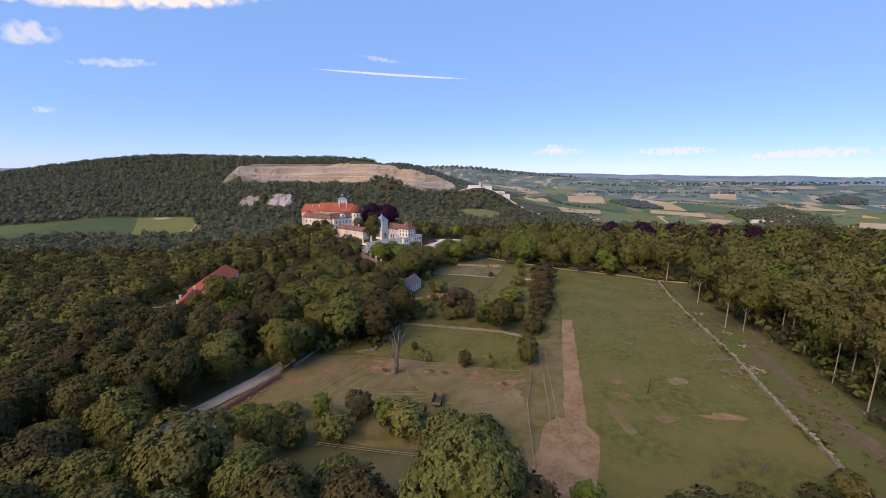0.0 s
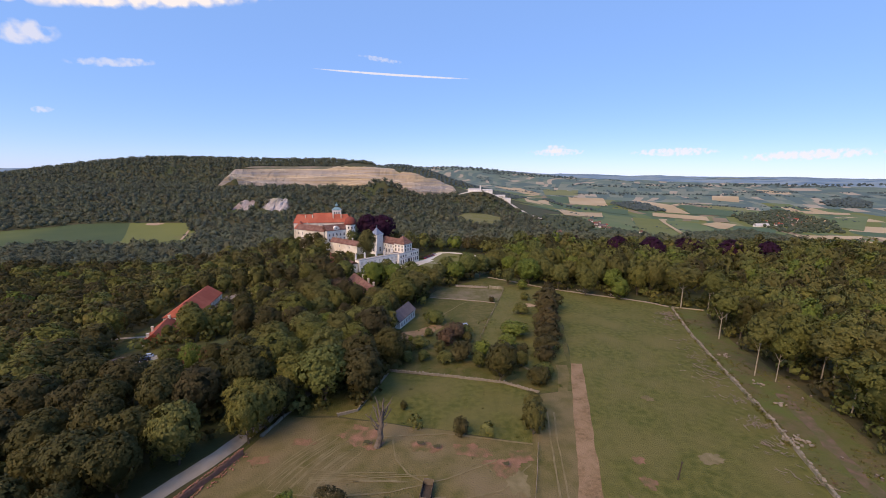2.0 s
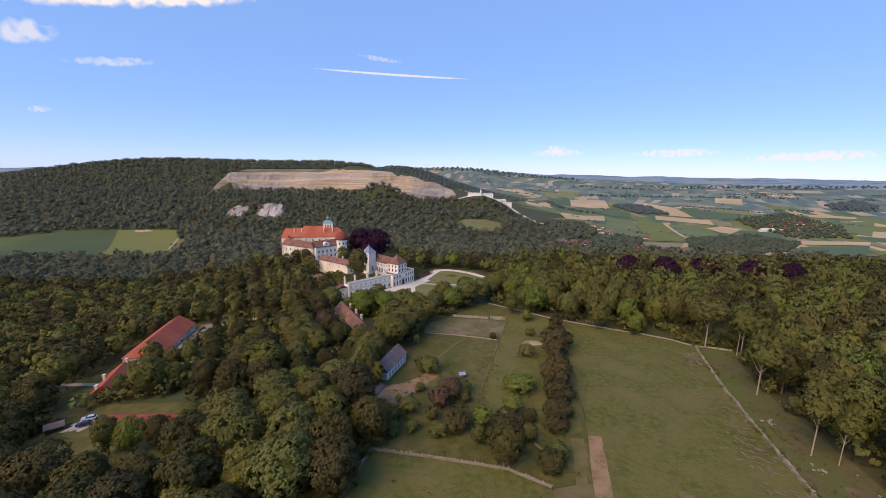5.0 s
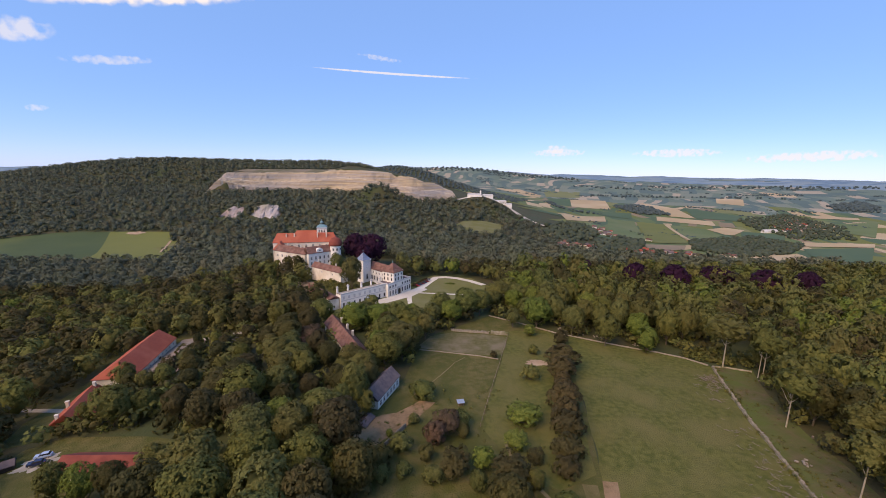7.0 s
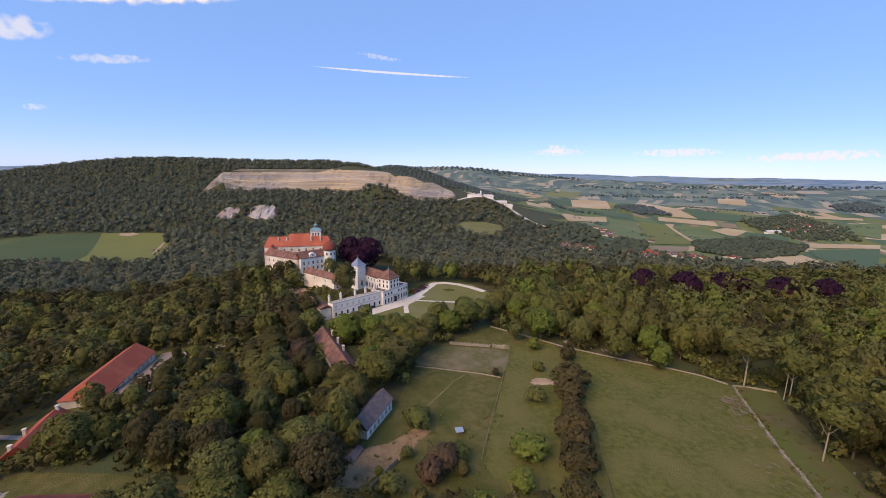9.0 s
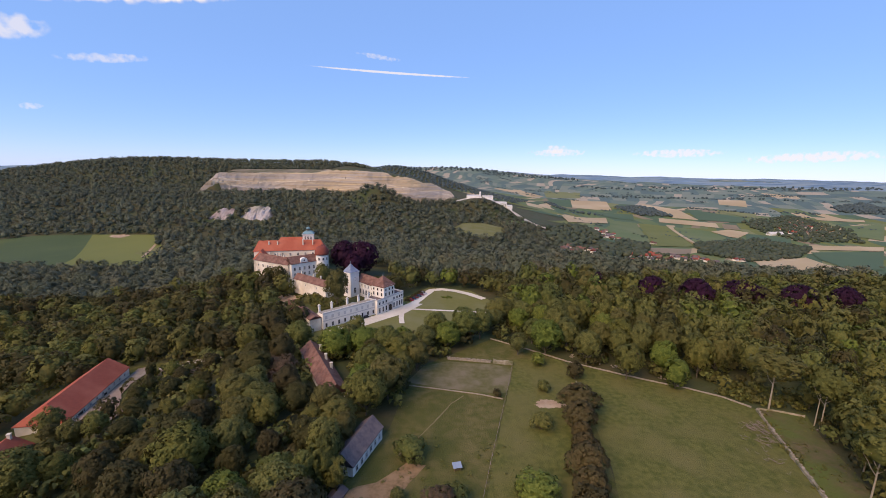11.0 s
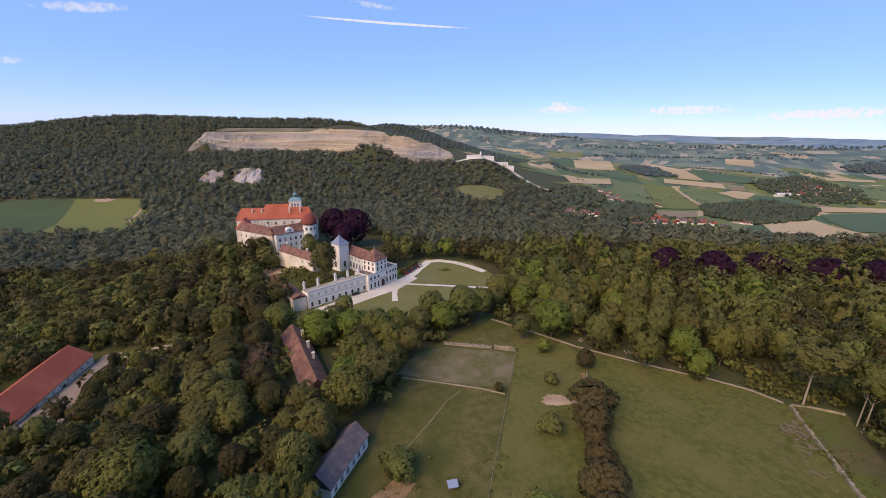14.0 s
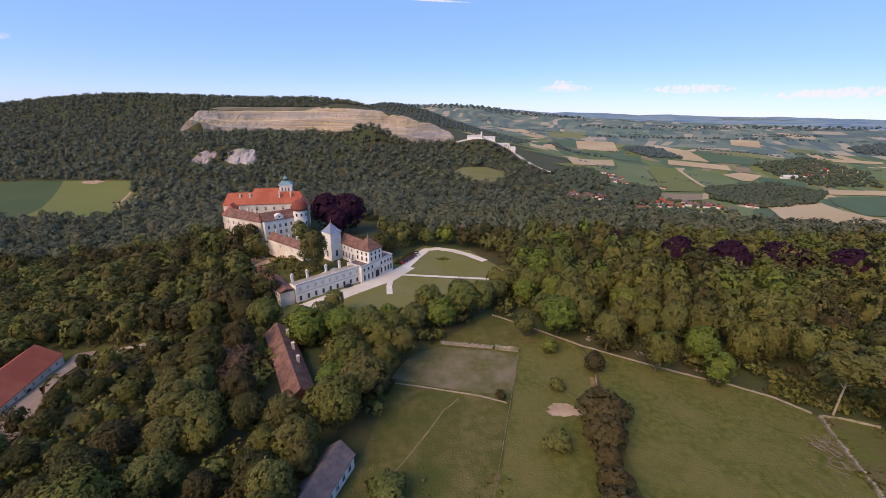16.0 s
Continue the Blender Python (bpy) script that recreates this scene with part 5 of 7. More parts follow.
def quarry_face():
    """The bare stone of the quarry, laid closely over the cut: faces, and the dusty benches between them."""
    xs = [-581 + 3.6 * i for i in range(177)]
    verts, faces, flats, w = [], [], [], 34
    for x in xs:
        rim, cut = quarry(x, 0)
        reach = 46 + 10 * noise.noise((x / 40, 1.5, 0))
        for j in range(w + 1):
            y = rim - 40 + reach * (j / w) + 4
            jag = 1.6 * noise.noise((x / 7, y / 7, 8.1)) + 0.9 * noise.noise((x / 3, y / 3, 2.2))
            z = ground(x, y)
            cliff = 1.1 * noise.noise((x / 9, z / 3, 3.3)) + 0.6 * noise.noise((x / 2.5, z / 2.5, 6.1))
            verts.append((x + 1.2 * jag, y - 1.5 + cliff, z + 0.9 + 0.6 * jag))
    for i in range(len(xs) - 1):
        for j in range(w):
            f = (i * (w + 1) + j, (i + 1) * (w + 1) + j, (i + 1) * (w + 1) + j + 1, i * (w + 1) + j + 1)
            rise = abs(verts[f[3]][2] - verts[f[0]][2])
            (faces if rise > 0.5 else flats).append(f)
    face = mesh_part("quarry_face", verts, faces, M["limestone"])
    tagged(face, "long benched face of pale tan limestone", "quarry", kind="structure")
    bench = mesh_part("quarry_bench", verts, flats, M["bench"])
    return tagged(bench, "pale dusty benches and floor of the quarry", "quarry", kind="structure")


quarry_face()


# ---- far land ----
CROP = {
    "tan": material("ripe_grain", (0.40, 0.30, 0.165), (0.34, 0.25, 0.135), 0.012, third=(0.44, 0.34, 0.21), third_scale=0.006),
    "brown": material("ploughed_field", (0.24, 0.18, 0.11), (0.19, 0.15, 0.09), 0.012),
    "olive": material("ripening_crop", (0.135, 0.145, 0.035), (0.115, 0.13, 0.032), 0.012),
    "green": material("green_crop", (0.090, 0.128, 0.045), (0.105, 0.142, 0.05), 0.010, third=(0.125, 0.15, 0.06), third_scale=0.006),
    "dark": material("dark_crop", (0.058, 0.100, 0.050), (0.068, 0.108, 0.052), 0.012),
    "pale": material("pale_crop", (0.17, 0.175, 0.07), (0.14, 0.155, 0.06), 0.010),
}
# second set of the crops, paler and bluer: distance haze painted into them
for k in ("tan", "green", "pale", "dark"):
    haze_colour = {"tan": (0.34, 0.29, 0.21), "green": (0.12, 0.165, 0.125), "pale": (0.17, 0.20, 0.15), "dark": (0.085, 0.13, 0.115)}[k]
    CROP["far_" + k] = material("far_" + k + "_crop", haze_colour, tuple(c * 0.88 for c in haze_colour), 0.008)
CROP_LABEL = {"far_tan": "haze-tinted distant ripe field", "far_green": "haze-tinted distant green field", "far_pale": "haze-tinted distant pale field", "far_dark": "haze-tinted distant dark field", "tan": "ripe tan grain field on the plain", "brown": "brown ploughed field on the plain", "olive": "olive-green ripening crop field", "green": "green crop field on the plain",
              "dark": "dark green crop field on the plain", "pale": "pale green crop field on the plain"}


def patchwork():
    """Field strips that cover the plain, joined by crop."""
    rng = np.random.default_rng(5)
    cells = {k: ([], []) for k in CROP}
    turn = radians(-28)
    c, s = math.cos(turn), math.sin(turn)
    for j in range(4, 40):
        for i in range(-22, 44):
            u0, v0 = i * 150, j * 130 + (i % 3) * 30
            n = int(rng.integers(2, 6))
            kinds = rng.choice(list(CROP)[:6], n, p=(0.07, 0.06, 0.15, 0.33, 0.32, 0.07))
            for k in range(n):
                x, y = (u0 + 75) * c - (v0 + 65) * s, (u0 + 75) * s + (v0 + 65) * c
                if y < 600 or y > 4750 or abs(x) > 4500 or wooded(x, y) and y < 1500 or (x < 420 - 0.12 * (y - 700) and y < 1750) or (y > 1750 and math.hypot((x + 230) / 420, (y - 2050) / 420) < 1):
                    continue
                # far strips swap to the crop colours that have haze painted in
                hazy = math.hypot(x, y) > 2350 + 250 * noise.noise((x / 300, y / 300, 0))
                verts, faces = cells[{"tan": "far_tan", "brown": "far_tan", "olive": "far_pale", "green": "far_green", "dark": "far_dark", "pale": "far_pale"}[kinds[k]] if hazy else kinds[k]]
                lift = 1.2 + 2.0 * sm(1200, 3500, y)
                base = len(verts)
                for b in range(4):
                    for a in range(4):
                        uu, vv = u0 + 150 * (k + a / 3) / n, v0 + 130 * b / 3
                        x, y = uu * c - vv * s, uu * s + vv * c
                        bend = noise.noise_vector((x / 420, y / 420, 2.2))
                        x, y = x + 130 * bend.x, y + 130 * bend.y
                        verts.append((x, y, ground(x, y) + lift))
                for b in range(3):
                    for a in range(3):
                        q = base + b * 4 + a
                        faces.append((q, q + 1, q + 5, q + 4))
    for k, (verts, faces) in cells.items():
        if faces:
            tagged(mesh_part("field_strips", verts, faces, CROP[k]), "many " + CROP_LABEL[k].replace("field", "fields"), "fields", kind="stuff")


patchwork()


def field(kind, *corners, lift=2.6):
    return drape("field", list(corners), CROP[kind], CROP_LABEL[kind], "field", lift, 45)


field("tan", (1049, 2195), (1106, 1944), (1008, 1630), (943, 1692))
field("tan", (887, 1697), (1022, 1553), (969, 1452), (835, 1593))
field("brown", (1034, 1538), (1065, 1505), (1011, 1410), (972, 1435))
field("tan", (893, 1382), (977, 1422), (1004, 1363), (901, 1268), (882, 1278))
field("olive", (741, 1565), (816, 1494), (651, 1085), (605, 1030), (474, 958), (573, 1167))
field("dark", (977, 1344), (1068, 1278), (970, 1164), (900, 1234))
field("tan", (1525, 2289), (1627, 2221), (1476, 2005), (1414, 2115))
field("tan", (1021, 1168), (1210, 1149), (1159, 1102), (973, 1103))
field("dark", (934, 1065), (1153, 1097), (918, 883), (841, 881), (872, 973))
field("tan", (665, 901), (856, 993), (832, 916), (855, 826), (718, 811), (590, 770))
field("green", (653, 1612), (736, 1570), (568, 1165), (470, 957), (413, 928), (413, 1039))
field("dark", (1157, 1980), (1221, 1673), (1128, 1548), (1008, 1630))
field("pale", (1259, 2014), (1347, 1781), (1264, 1673), (1242, 1702))
field("tan", (1979, 2573), (2050, 2396), (1962, 2268), (1868, 2353))
field("tan", (1523, 1707), (1643, 1622), (1601, 1574), (1466, 1626))
field("green", (1415, 1482), (1618, 1524), (1299, 1231), (1287, 1311))
field("brown", (448, 916), (588, 993), (527, 901), (412, 831))
field("tan", (711, 2289), (894, 2250), (792, 1929), (618, 1961))
field("tan", (441, 1526), (666, 1681), (591, 1479), (396, 1308))
field("tan", (328, 2651), (507, 2701), (588, 2381), (488, 2269))
field("dark", (579, 2300), (711, 2289), (618, 1961), (539, 1998))
field("pale", (684, 2797), (889, 2665), (798, 2391), (593, 2356))
field("green", (128, 961), (216, 1040), (194, 998), (135, 920))
field("green", (823, 1480), (890, 1390), (860, 1260), (690, 1100), (662, 1100))
field("dark", (640, 1900), (830, 1800), (760, 1640), (690, 1700))
ribbon("farm_track", [(811, 1485), (740, 1290), (668, 1100)], 11, CROP["tan"], "pale farm track between fields", "track", 3.4, 30)
ribbon("farm_track", [(-426, 676), (-410, 642), (-392, 604)], 3.4, M["sand"], "pale track at the edge of the field", "track", 0.9, 8)
blob("earth_heap", -512, 716, 19, 9, M["sand"], "bare tan earth at the field's edge", "bare ground", -12, 0.9)
blob("field_margin", -395, 650, 30, 30, M["lawn"], "light grass margin beside the field", "grass", 0, 0.7)
drape("stubble", [(-462, 728), (-560, 722), (-470, 590), (-440, 522), (-356, 524), (-362, 590), (-385, 640)], CROP["olive"], "lighter green half of the hillside field", "field", 0.62, 20)
drape("bare_slope", [(-570, 1126), (-540, 1130), (-400, 1136), (-300, 1134), (-310, 1220), (-450, 1245), (-560, 1235)], material("dry_hill_grass", (0.135, 0.118, 0.060), (0.085, 0.088, 0.038), 0.06, third=(0.21, 0.165, 0.11), third_scale=0.02, detail=8), "dry grass slope above the quarry", "grass", 1.2, 12)


def copse(outline, gap, size, label):
    """A clump of wood on the plain."""
    r = np.random.default_rng(int(abs(outline[0][0])))
    xs, ys = [p[0] for p in outline], [p[1] for p in outline]
    places = []
    for j in range(int((max(ys) - min(ys)) / gap) + 1):
        for i in range(int((max(xs) - min(xs)) / gap) + 1):
            x, y = min(xs) + i * gap + r.uniform(-gap / 3, gap / 3), min(ys) + j * gap + r.uniform(-gap / 3, gap / 3)
            if inside(outline, x, y):
                places.append((x, y, size * r.uniform(0.7, 1.15)))
    # clumps far out take the leaves with haze painted into their colour
    if places:
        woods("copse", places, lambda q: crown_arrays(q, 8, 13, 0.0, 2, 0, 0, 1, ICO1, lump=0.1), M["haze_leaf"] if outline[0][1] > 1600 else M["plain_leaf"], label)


copse([(681, 1133), (948, 1255), (978, 1109), (838, 990), (638, 890), (563, 932)], 12.5, 0.95, "dark wood on the plain")
copse([(832, 2024), (1008, 2066), (959, 1719), (848, 1760)], 17, 1.2, "dark strip of wood between fields")
copse([(1130, 1572), (1452, 1735), (1377, 1399), (1210, 1204), (1042, 1199), (1047, 1382)], 17, 1.0, "trees round a village on the plain")
copse([(1818, 1946), (2084, 2052), (1967, 1847), (1837, 1726), (1738, 1803)], 18, 1.3, "distant dark wood")
copse([(302, 834), (441, 1000), (479, 979), (372, 779), (281, 724)], 13, 0.95, "wood beside the village")
copse([(190, 700), (330, 688), (540, 800), (545, 870), (400, 850), (200, 780)], 17, 0.68, "garden trees among the village houses")
copse([(230, 760), (300, 850), (390, 1010), (420, 1200), (370, 1220), (250, 1000), (200, 860)], 16, 1.0, "wood between quarry and village")
copse([(500, 2071), (525, 1825), (620, 1722), (650, 1740), (560, 1840), (540, 2071)], 20, 1.1, "hedge of trees between fields")
copse([(1160, 1990), (1360, 1790), (1380, 1800), (1180, 2010)], 16, 0.8, "hedge between fields")
copse([(900, 2480), (1500, 2330), (1500, 2360), (900, 2520)], 24, 1.1, "hedge of trees on the plain")
copse([(1600, 2300), (1900, 2150), (1900, 2180), (1620, 2330)], 24, 1.0, "hedge of trees on the plain")
copse([(-600, 1700), (300, 1750), (420, 2000), (60, 2250), (-560, 2300)], 19, 0.85, "woods on the ridge behind the quarry")
copse([(-900, 3200), (1100, 3300), (1100, 3480), (-900, 3500)], 42, 1.5, "woods on a distant ridge")
copse([(1500, 2900), (3300, 2400), (3300, 2560), (1500, 3040)], 46, 1.4, "distant woods on the plain")
copse([(900, 2900), (1400, 2750), (1420, 2800), (900, 2980)], 40, 1.3, "distant woods on the plain")
def distant_groves():
    """Groves and hedges strewn over the far plain, too many to count."""
    r = np.random.default_rng(62)
    near_set, far_set = [], []
    for j in range(90):
        for i in range(170):
            x, y = 260 + i * 26 + r.uniform(-10, 10), 760 + j * 34 + r.uniform(-12, 12)
            d = math.hypot(x, y)
            if d > 3700 or x > 1.6 * y + 300 or wooded(x, y):
                continue
            u, v = x * 0.88 - y * 0.47, x * 0.47 + y * 0.88
            if noise.noise((u / 210, v / 80, 1.7)) + 0.35 * noise.noise((u / 60, v / 60, 4)) > 0.50 - 0.12 * sm(1800, 3300, d):
                for k in range(4):
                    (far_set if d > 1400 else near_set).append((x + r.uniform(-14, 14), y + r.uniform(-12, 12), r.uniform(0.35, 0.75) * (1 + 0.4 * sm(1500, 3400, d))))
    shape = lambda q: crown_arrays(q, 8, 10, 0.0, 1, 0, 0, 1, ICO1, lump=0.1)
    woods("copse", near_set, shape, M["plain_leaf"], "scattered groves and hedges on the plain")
    woods("copse", far_set, shape, M["haze_leaf"], "haze-tinted distant groves and hedges on the plain")


distant_groves()


def far_hills():
    """Low hills that close the view all round the horizon, with haze painted into their blue colour."""
    verts, faces, na, nr = [], [], 150, 12
    for i in range(na + 1):
        a = radians(12 + 150 * i / na)
        c, s = math.cos(a), math.sin(a)
        reach = min(4690 / max(1e-6, abs(c)), 4840 / max(1e-6, s))
        start = 3450 + 120 * noise.noise((a * 6, 0, 0))
        for j in range(nr + 1):
            d = start + (reach - start) * j / nr
            x, y = d * c, d * s
            rise = sm(0, 4, j) * (8 + 26 * max(-0.3, noise.noise((x / 700, y / 450, 8))) + 9 * noise.noise((x / 160, y / 160, 1)))
            verts.append((x, y, ground(x, y) + 1.5 + rise))
    for i in range(na):
        for j in range(nr):
            q = i * (nr + 1) + j
            faces.append((q, q + 1, q + nr + 2, q + nr + 1))
    # the blue is distance haze put into the base colour
    ob = mesh_part("backdrop", verts, faces, material("painted_haze_blue", (0.150, 0.235, 0.300), (0.085, 0.150, 0.205), 0.009, third=(0.21, 0.265, 0.275), third_scale=0.004, stretch=(1, 2.5, 1), contrast=0.12))
    return tagged(ob, "wooded hills along the horizon, coloured with blue haze", "backdrop", kind="structure")


far_hills()


def cottage_at(x, y, turn, l, w, h, roof, group="village houses"):
    z = ground(x, y) + 1.0
    ob = thing("village_house", pose(x, y, z, 0, 0, turn), "small white village house with a pitched roof", "house", group)
    part("wall", wall_mesh(l, w, -3, h, h + w * 0.42), M[("plaster", "old_plaster")[int(abs(x)) % 2]], ob)
    part("roof", roof_mesh(l, w, h, h + w * 0.42, 0.5, 0, 0), M[roof], ob)
    return ob


rng = np.random.default_rng(31)
for x, y, spread, count in ((215, 740, 26, 6), (252, 768, 24, 6), (310, 708, 8, 2), (362, 765, 26, 6), (412, 800, 26, 8), (462, 826, 28, 8), (515, 838, 22, 5), (628, 888, 18, 4), (503, 1004, 10, 2),
                            (445, 1170, 26, 6), (431, 1090, 24, 7), (402, 1000, 22, 6), (1300, 1520, 70, 16), (1180, 1380, 70, 16), (1240, 1450, 70, 14)):
    for i in range(count):
        a, d = rng.uniform(0, math.tau), spread * math.sqrt(rng.uniform(0, 1))
        px, py = x + d * math.cos(a), y + d * math.sin(a)
        cottage_at(px, py, rng.uniform(-40, 60), rng.uniform(7, 11), rng.uniform(5.5, 7.5), rng.uniform(2.8, 4.6), rng.choice(["brown_tile", "brown_tile", "barn_tile", "red_tile", "slate", "slate"]))
hall = cottage_at(1060, 1330, 10, 52, 13, 5, "trim", "")
hall["label"] = "long white farm hall beside dark fields"

# quarry works
for x, y, l, w, hh, turn in ((84, 1092, 34, 14, 4, 8), (118, 1088, 26, 12, 5, 8), (152, 1084, 26, 14, 5, 5), (172, 1080, 14, 12, 9, 5)):
    z = ground(x, y)
    ob = thing("quarry_works", pose(x, y, z, 0, 0, turn), "pale industrial shed at the quarry", "shed", "quarry sheds")
    part("wall", wall_mesh(l, w, -4, hh, hh + 2.5), M["plaster"], ob)
    part("roof", roof_mesh(l, w, hh, hh + 2.5, 0.4, 0, 0), M["trim"], ob)
silo = thing("silo", pose(100, 1096, ground(100, 1096)), "tall pale silo at the quarry works", "silo")
part("drum", ring_mesh([(2, -3), (2, 13)], 16), M["plaster"], silo)
part("cap", ring_mesh([(2.2, 13), (0.3, 15)], 16), M["trim"], silo)
drape("spoil_slope", [(160, 1074), (192, 1078), (236, 1020), (262, 992), (236, 988), (196, 1030)], M["bench"], "pale slope of quarry waste", "spoil heap", 2.4, 8)
drape("works_yard", [(40, 1075), (185, 1070), (190, 1100), (40, 1112)], M["gravel"], "pale dusty yard of the quarry works", "yard", 0.8, 8)


# ---- clouds ----
def cloud(a, b, high, label, cover=0.8, ragged=1.0, seed=0.0, grain=3.0, gain=1.4):
    """A thin far cloud from a to b: one bowed patch that thins out raggedly towards its edges."""
    a, b = Vector(a), Vector(b)
    mid, half = (a + b) / 2, (b - a).length / 2
    along = (b - a).normalized()
    out = along.cross(Vector((0, 0, 1))).normalized()
    up = out.cross(along)
    nx, nz = 24, 8
    verts = [(2 * i / nx - 1, 0.06 * (2 * i / nx - 1) ** 2, 2 * j / nz - 1) for j in range(nz + 1) for i in range(nx + 1)]
    faces = [(j * (nx + 1) + i, j * (nx + 1) + i + 1, (j + 1) * (nx + 1) + i + 1, (j + 1) * (nx + 1) + i) for j in range(nz) for i in range(nx)]
    m = bpy.data.materials.new("cloud")
    m.use_nodes = True
    n, link = m.node_tree.nodes, m.node_tree.links.new

    def sums(mode, x, y):
        q = n.new("ShaderNodeMath")
        q.operation = mode
        for k, v in enumerate((x, y)):
            if isinstance(v, (int, float)):
                q.inputs[k].default_value = v
            else:
                link(v, q.inputs[k])
        return q.outputs[0]

    co = n.new("ShaderNodeTexCoord").outputs["Object"]
    place = n.new("ShaderNodeMapping")
    place.inputs["Scale"].default_value = (half / high, 1, 1)
    place.inputs["Location"].default_value = (seed * 7.3, 0, seed * 3.1)
    link(co, place.inputs["Vector"])
    tex = n.new("ShaderNodeTexNoise")
    tex.inputs["Scale"].default_value, tex.inputs["Detail"].default_value = grain / 2.6, 3.5
    tex.inputs["Roughness"].default_value = 0.42
    link(place.outputs["Vector"], tex.inputs["Vector"])
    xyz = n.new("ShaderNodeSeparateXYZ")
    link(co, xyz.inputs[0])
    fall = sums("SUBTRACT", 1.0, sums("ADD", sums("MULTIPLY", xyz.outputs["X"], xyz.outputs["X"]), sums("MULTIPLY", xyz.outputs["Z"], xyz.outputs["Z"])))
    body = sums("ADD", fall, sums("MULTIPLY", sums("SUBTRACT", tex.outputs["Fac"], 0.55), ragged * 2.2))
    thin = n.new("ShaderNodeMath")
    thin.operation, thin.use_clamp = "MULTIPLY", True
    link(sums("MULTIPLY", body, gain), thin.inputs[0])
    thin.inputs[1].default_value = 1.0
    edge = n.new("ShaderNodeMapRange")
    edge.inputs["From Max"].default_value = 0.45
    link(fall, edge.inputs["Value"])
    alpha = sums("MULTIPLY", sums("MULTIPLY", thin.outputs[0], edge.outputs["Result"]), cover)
    # emission stands in for sunlight on the cloud, brighter than the sky behind
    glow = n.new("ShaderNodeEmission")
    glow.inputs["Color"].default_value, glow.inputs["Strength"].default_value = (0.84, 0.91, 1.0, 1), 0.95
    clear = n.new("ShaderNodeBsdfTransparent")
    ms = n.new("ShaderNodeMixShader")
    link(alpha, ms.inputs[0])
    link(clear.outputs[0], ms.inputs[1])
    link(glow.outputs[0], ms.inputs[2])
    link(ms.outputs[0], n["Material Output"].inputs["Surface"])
    ob = mesh_part("cloud", verts, faces, m)
    ob.data.shade_smooth()
    ob.visible_shadow = False
    turn = Matrix((along, out, up)).transposed().to_4x4()
    ob.matrix_world = Matrix.Translation(mid) @ turn @ Matrix.Diagonal((half, half, high, 1))
    return tagged(ob, label, "cloud", kind="structure")


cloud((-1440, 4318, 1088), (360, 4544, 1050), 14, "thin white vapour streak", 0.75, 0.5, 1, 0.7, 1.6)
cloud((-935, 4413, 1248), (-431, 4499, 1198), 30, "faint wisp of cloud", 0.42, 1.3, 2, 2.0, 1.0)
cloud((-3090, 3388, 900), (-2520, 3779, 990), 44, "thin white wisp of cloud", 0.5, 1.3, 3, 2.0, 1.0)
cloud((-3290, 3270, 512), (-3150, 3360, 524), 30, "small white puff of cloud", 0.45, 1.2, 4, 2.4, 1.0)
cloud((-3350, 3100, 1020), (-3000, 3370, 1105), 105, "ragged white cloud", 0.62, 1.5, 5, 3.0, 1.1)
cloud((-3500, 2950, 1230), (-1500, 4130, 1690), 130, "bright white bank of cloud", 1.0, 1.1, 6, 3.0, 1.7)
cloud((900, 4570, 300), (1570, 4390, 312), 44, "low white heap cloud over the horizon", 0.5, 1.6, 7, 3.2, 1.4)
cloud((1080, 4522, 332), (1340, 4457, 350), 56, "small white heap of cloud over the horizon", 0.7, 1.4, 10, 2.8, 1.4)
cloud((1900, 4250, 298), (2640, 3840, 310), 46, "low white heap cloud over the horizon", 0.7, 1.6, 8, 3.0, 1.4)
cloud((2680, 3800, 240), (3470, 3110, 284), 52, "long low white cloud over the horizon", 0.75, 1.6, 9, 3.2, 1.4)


# ---- paths, yards and walls ----
ribbon("lane", ROAD, 4.4, M["track"], "grey gravel lane along the pasture wall", "lane", 0.2, 3, 0.5)
drape("yard", [(-28, 162), (-20, 160), (-9, 172), (-1, 182), (4, 191), (-2, 192), (-9, 184), (-14, 183), (-22, 178)], M["dirt"], "bare earth yard beside the cottage", "yard", 0.24, 3, 1.2)
drape("dirt_strip", [(49.7, 153.5), (53.7, 153), (44.4, 118), (35.2, 84), (34.2, 80.5), (29.1, 80.5), (30, 84), (39.6, 118)], M["dirt"], "long narrow strip of bare pinkish earth", "dirt strip", 0.22, 2, 0.45)
drape("dirt_apron", [(36.2, 78.5), (35.2, 82), (29.6, 86), (25.5, 84), (22.5, 78), (17, 60), (15, 46), (26, 46), (31, 66)], M["dirt"], "trampled bare earth at the fence corner", "bare ground", 0.18, 3, 1.5)
drape("worn_verge", [(48, 152), (42, 132), (37, 112), (33, 112), (40, 134), (44, 152)], M["pasture"], "worn grass verge beside the dirt strip", "verge", 0.17, 3, 1.0)
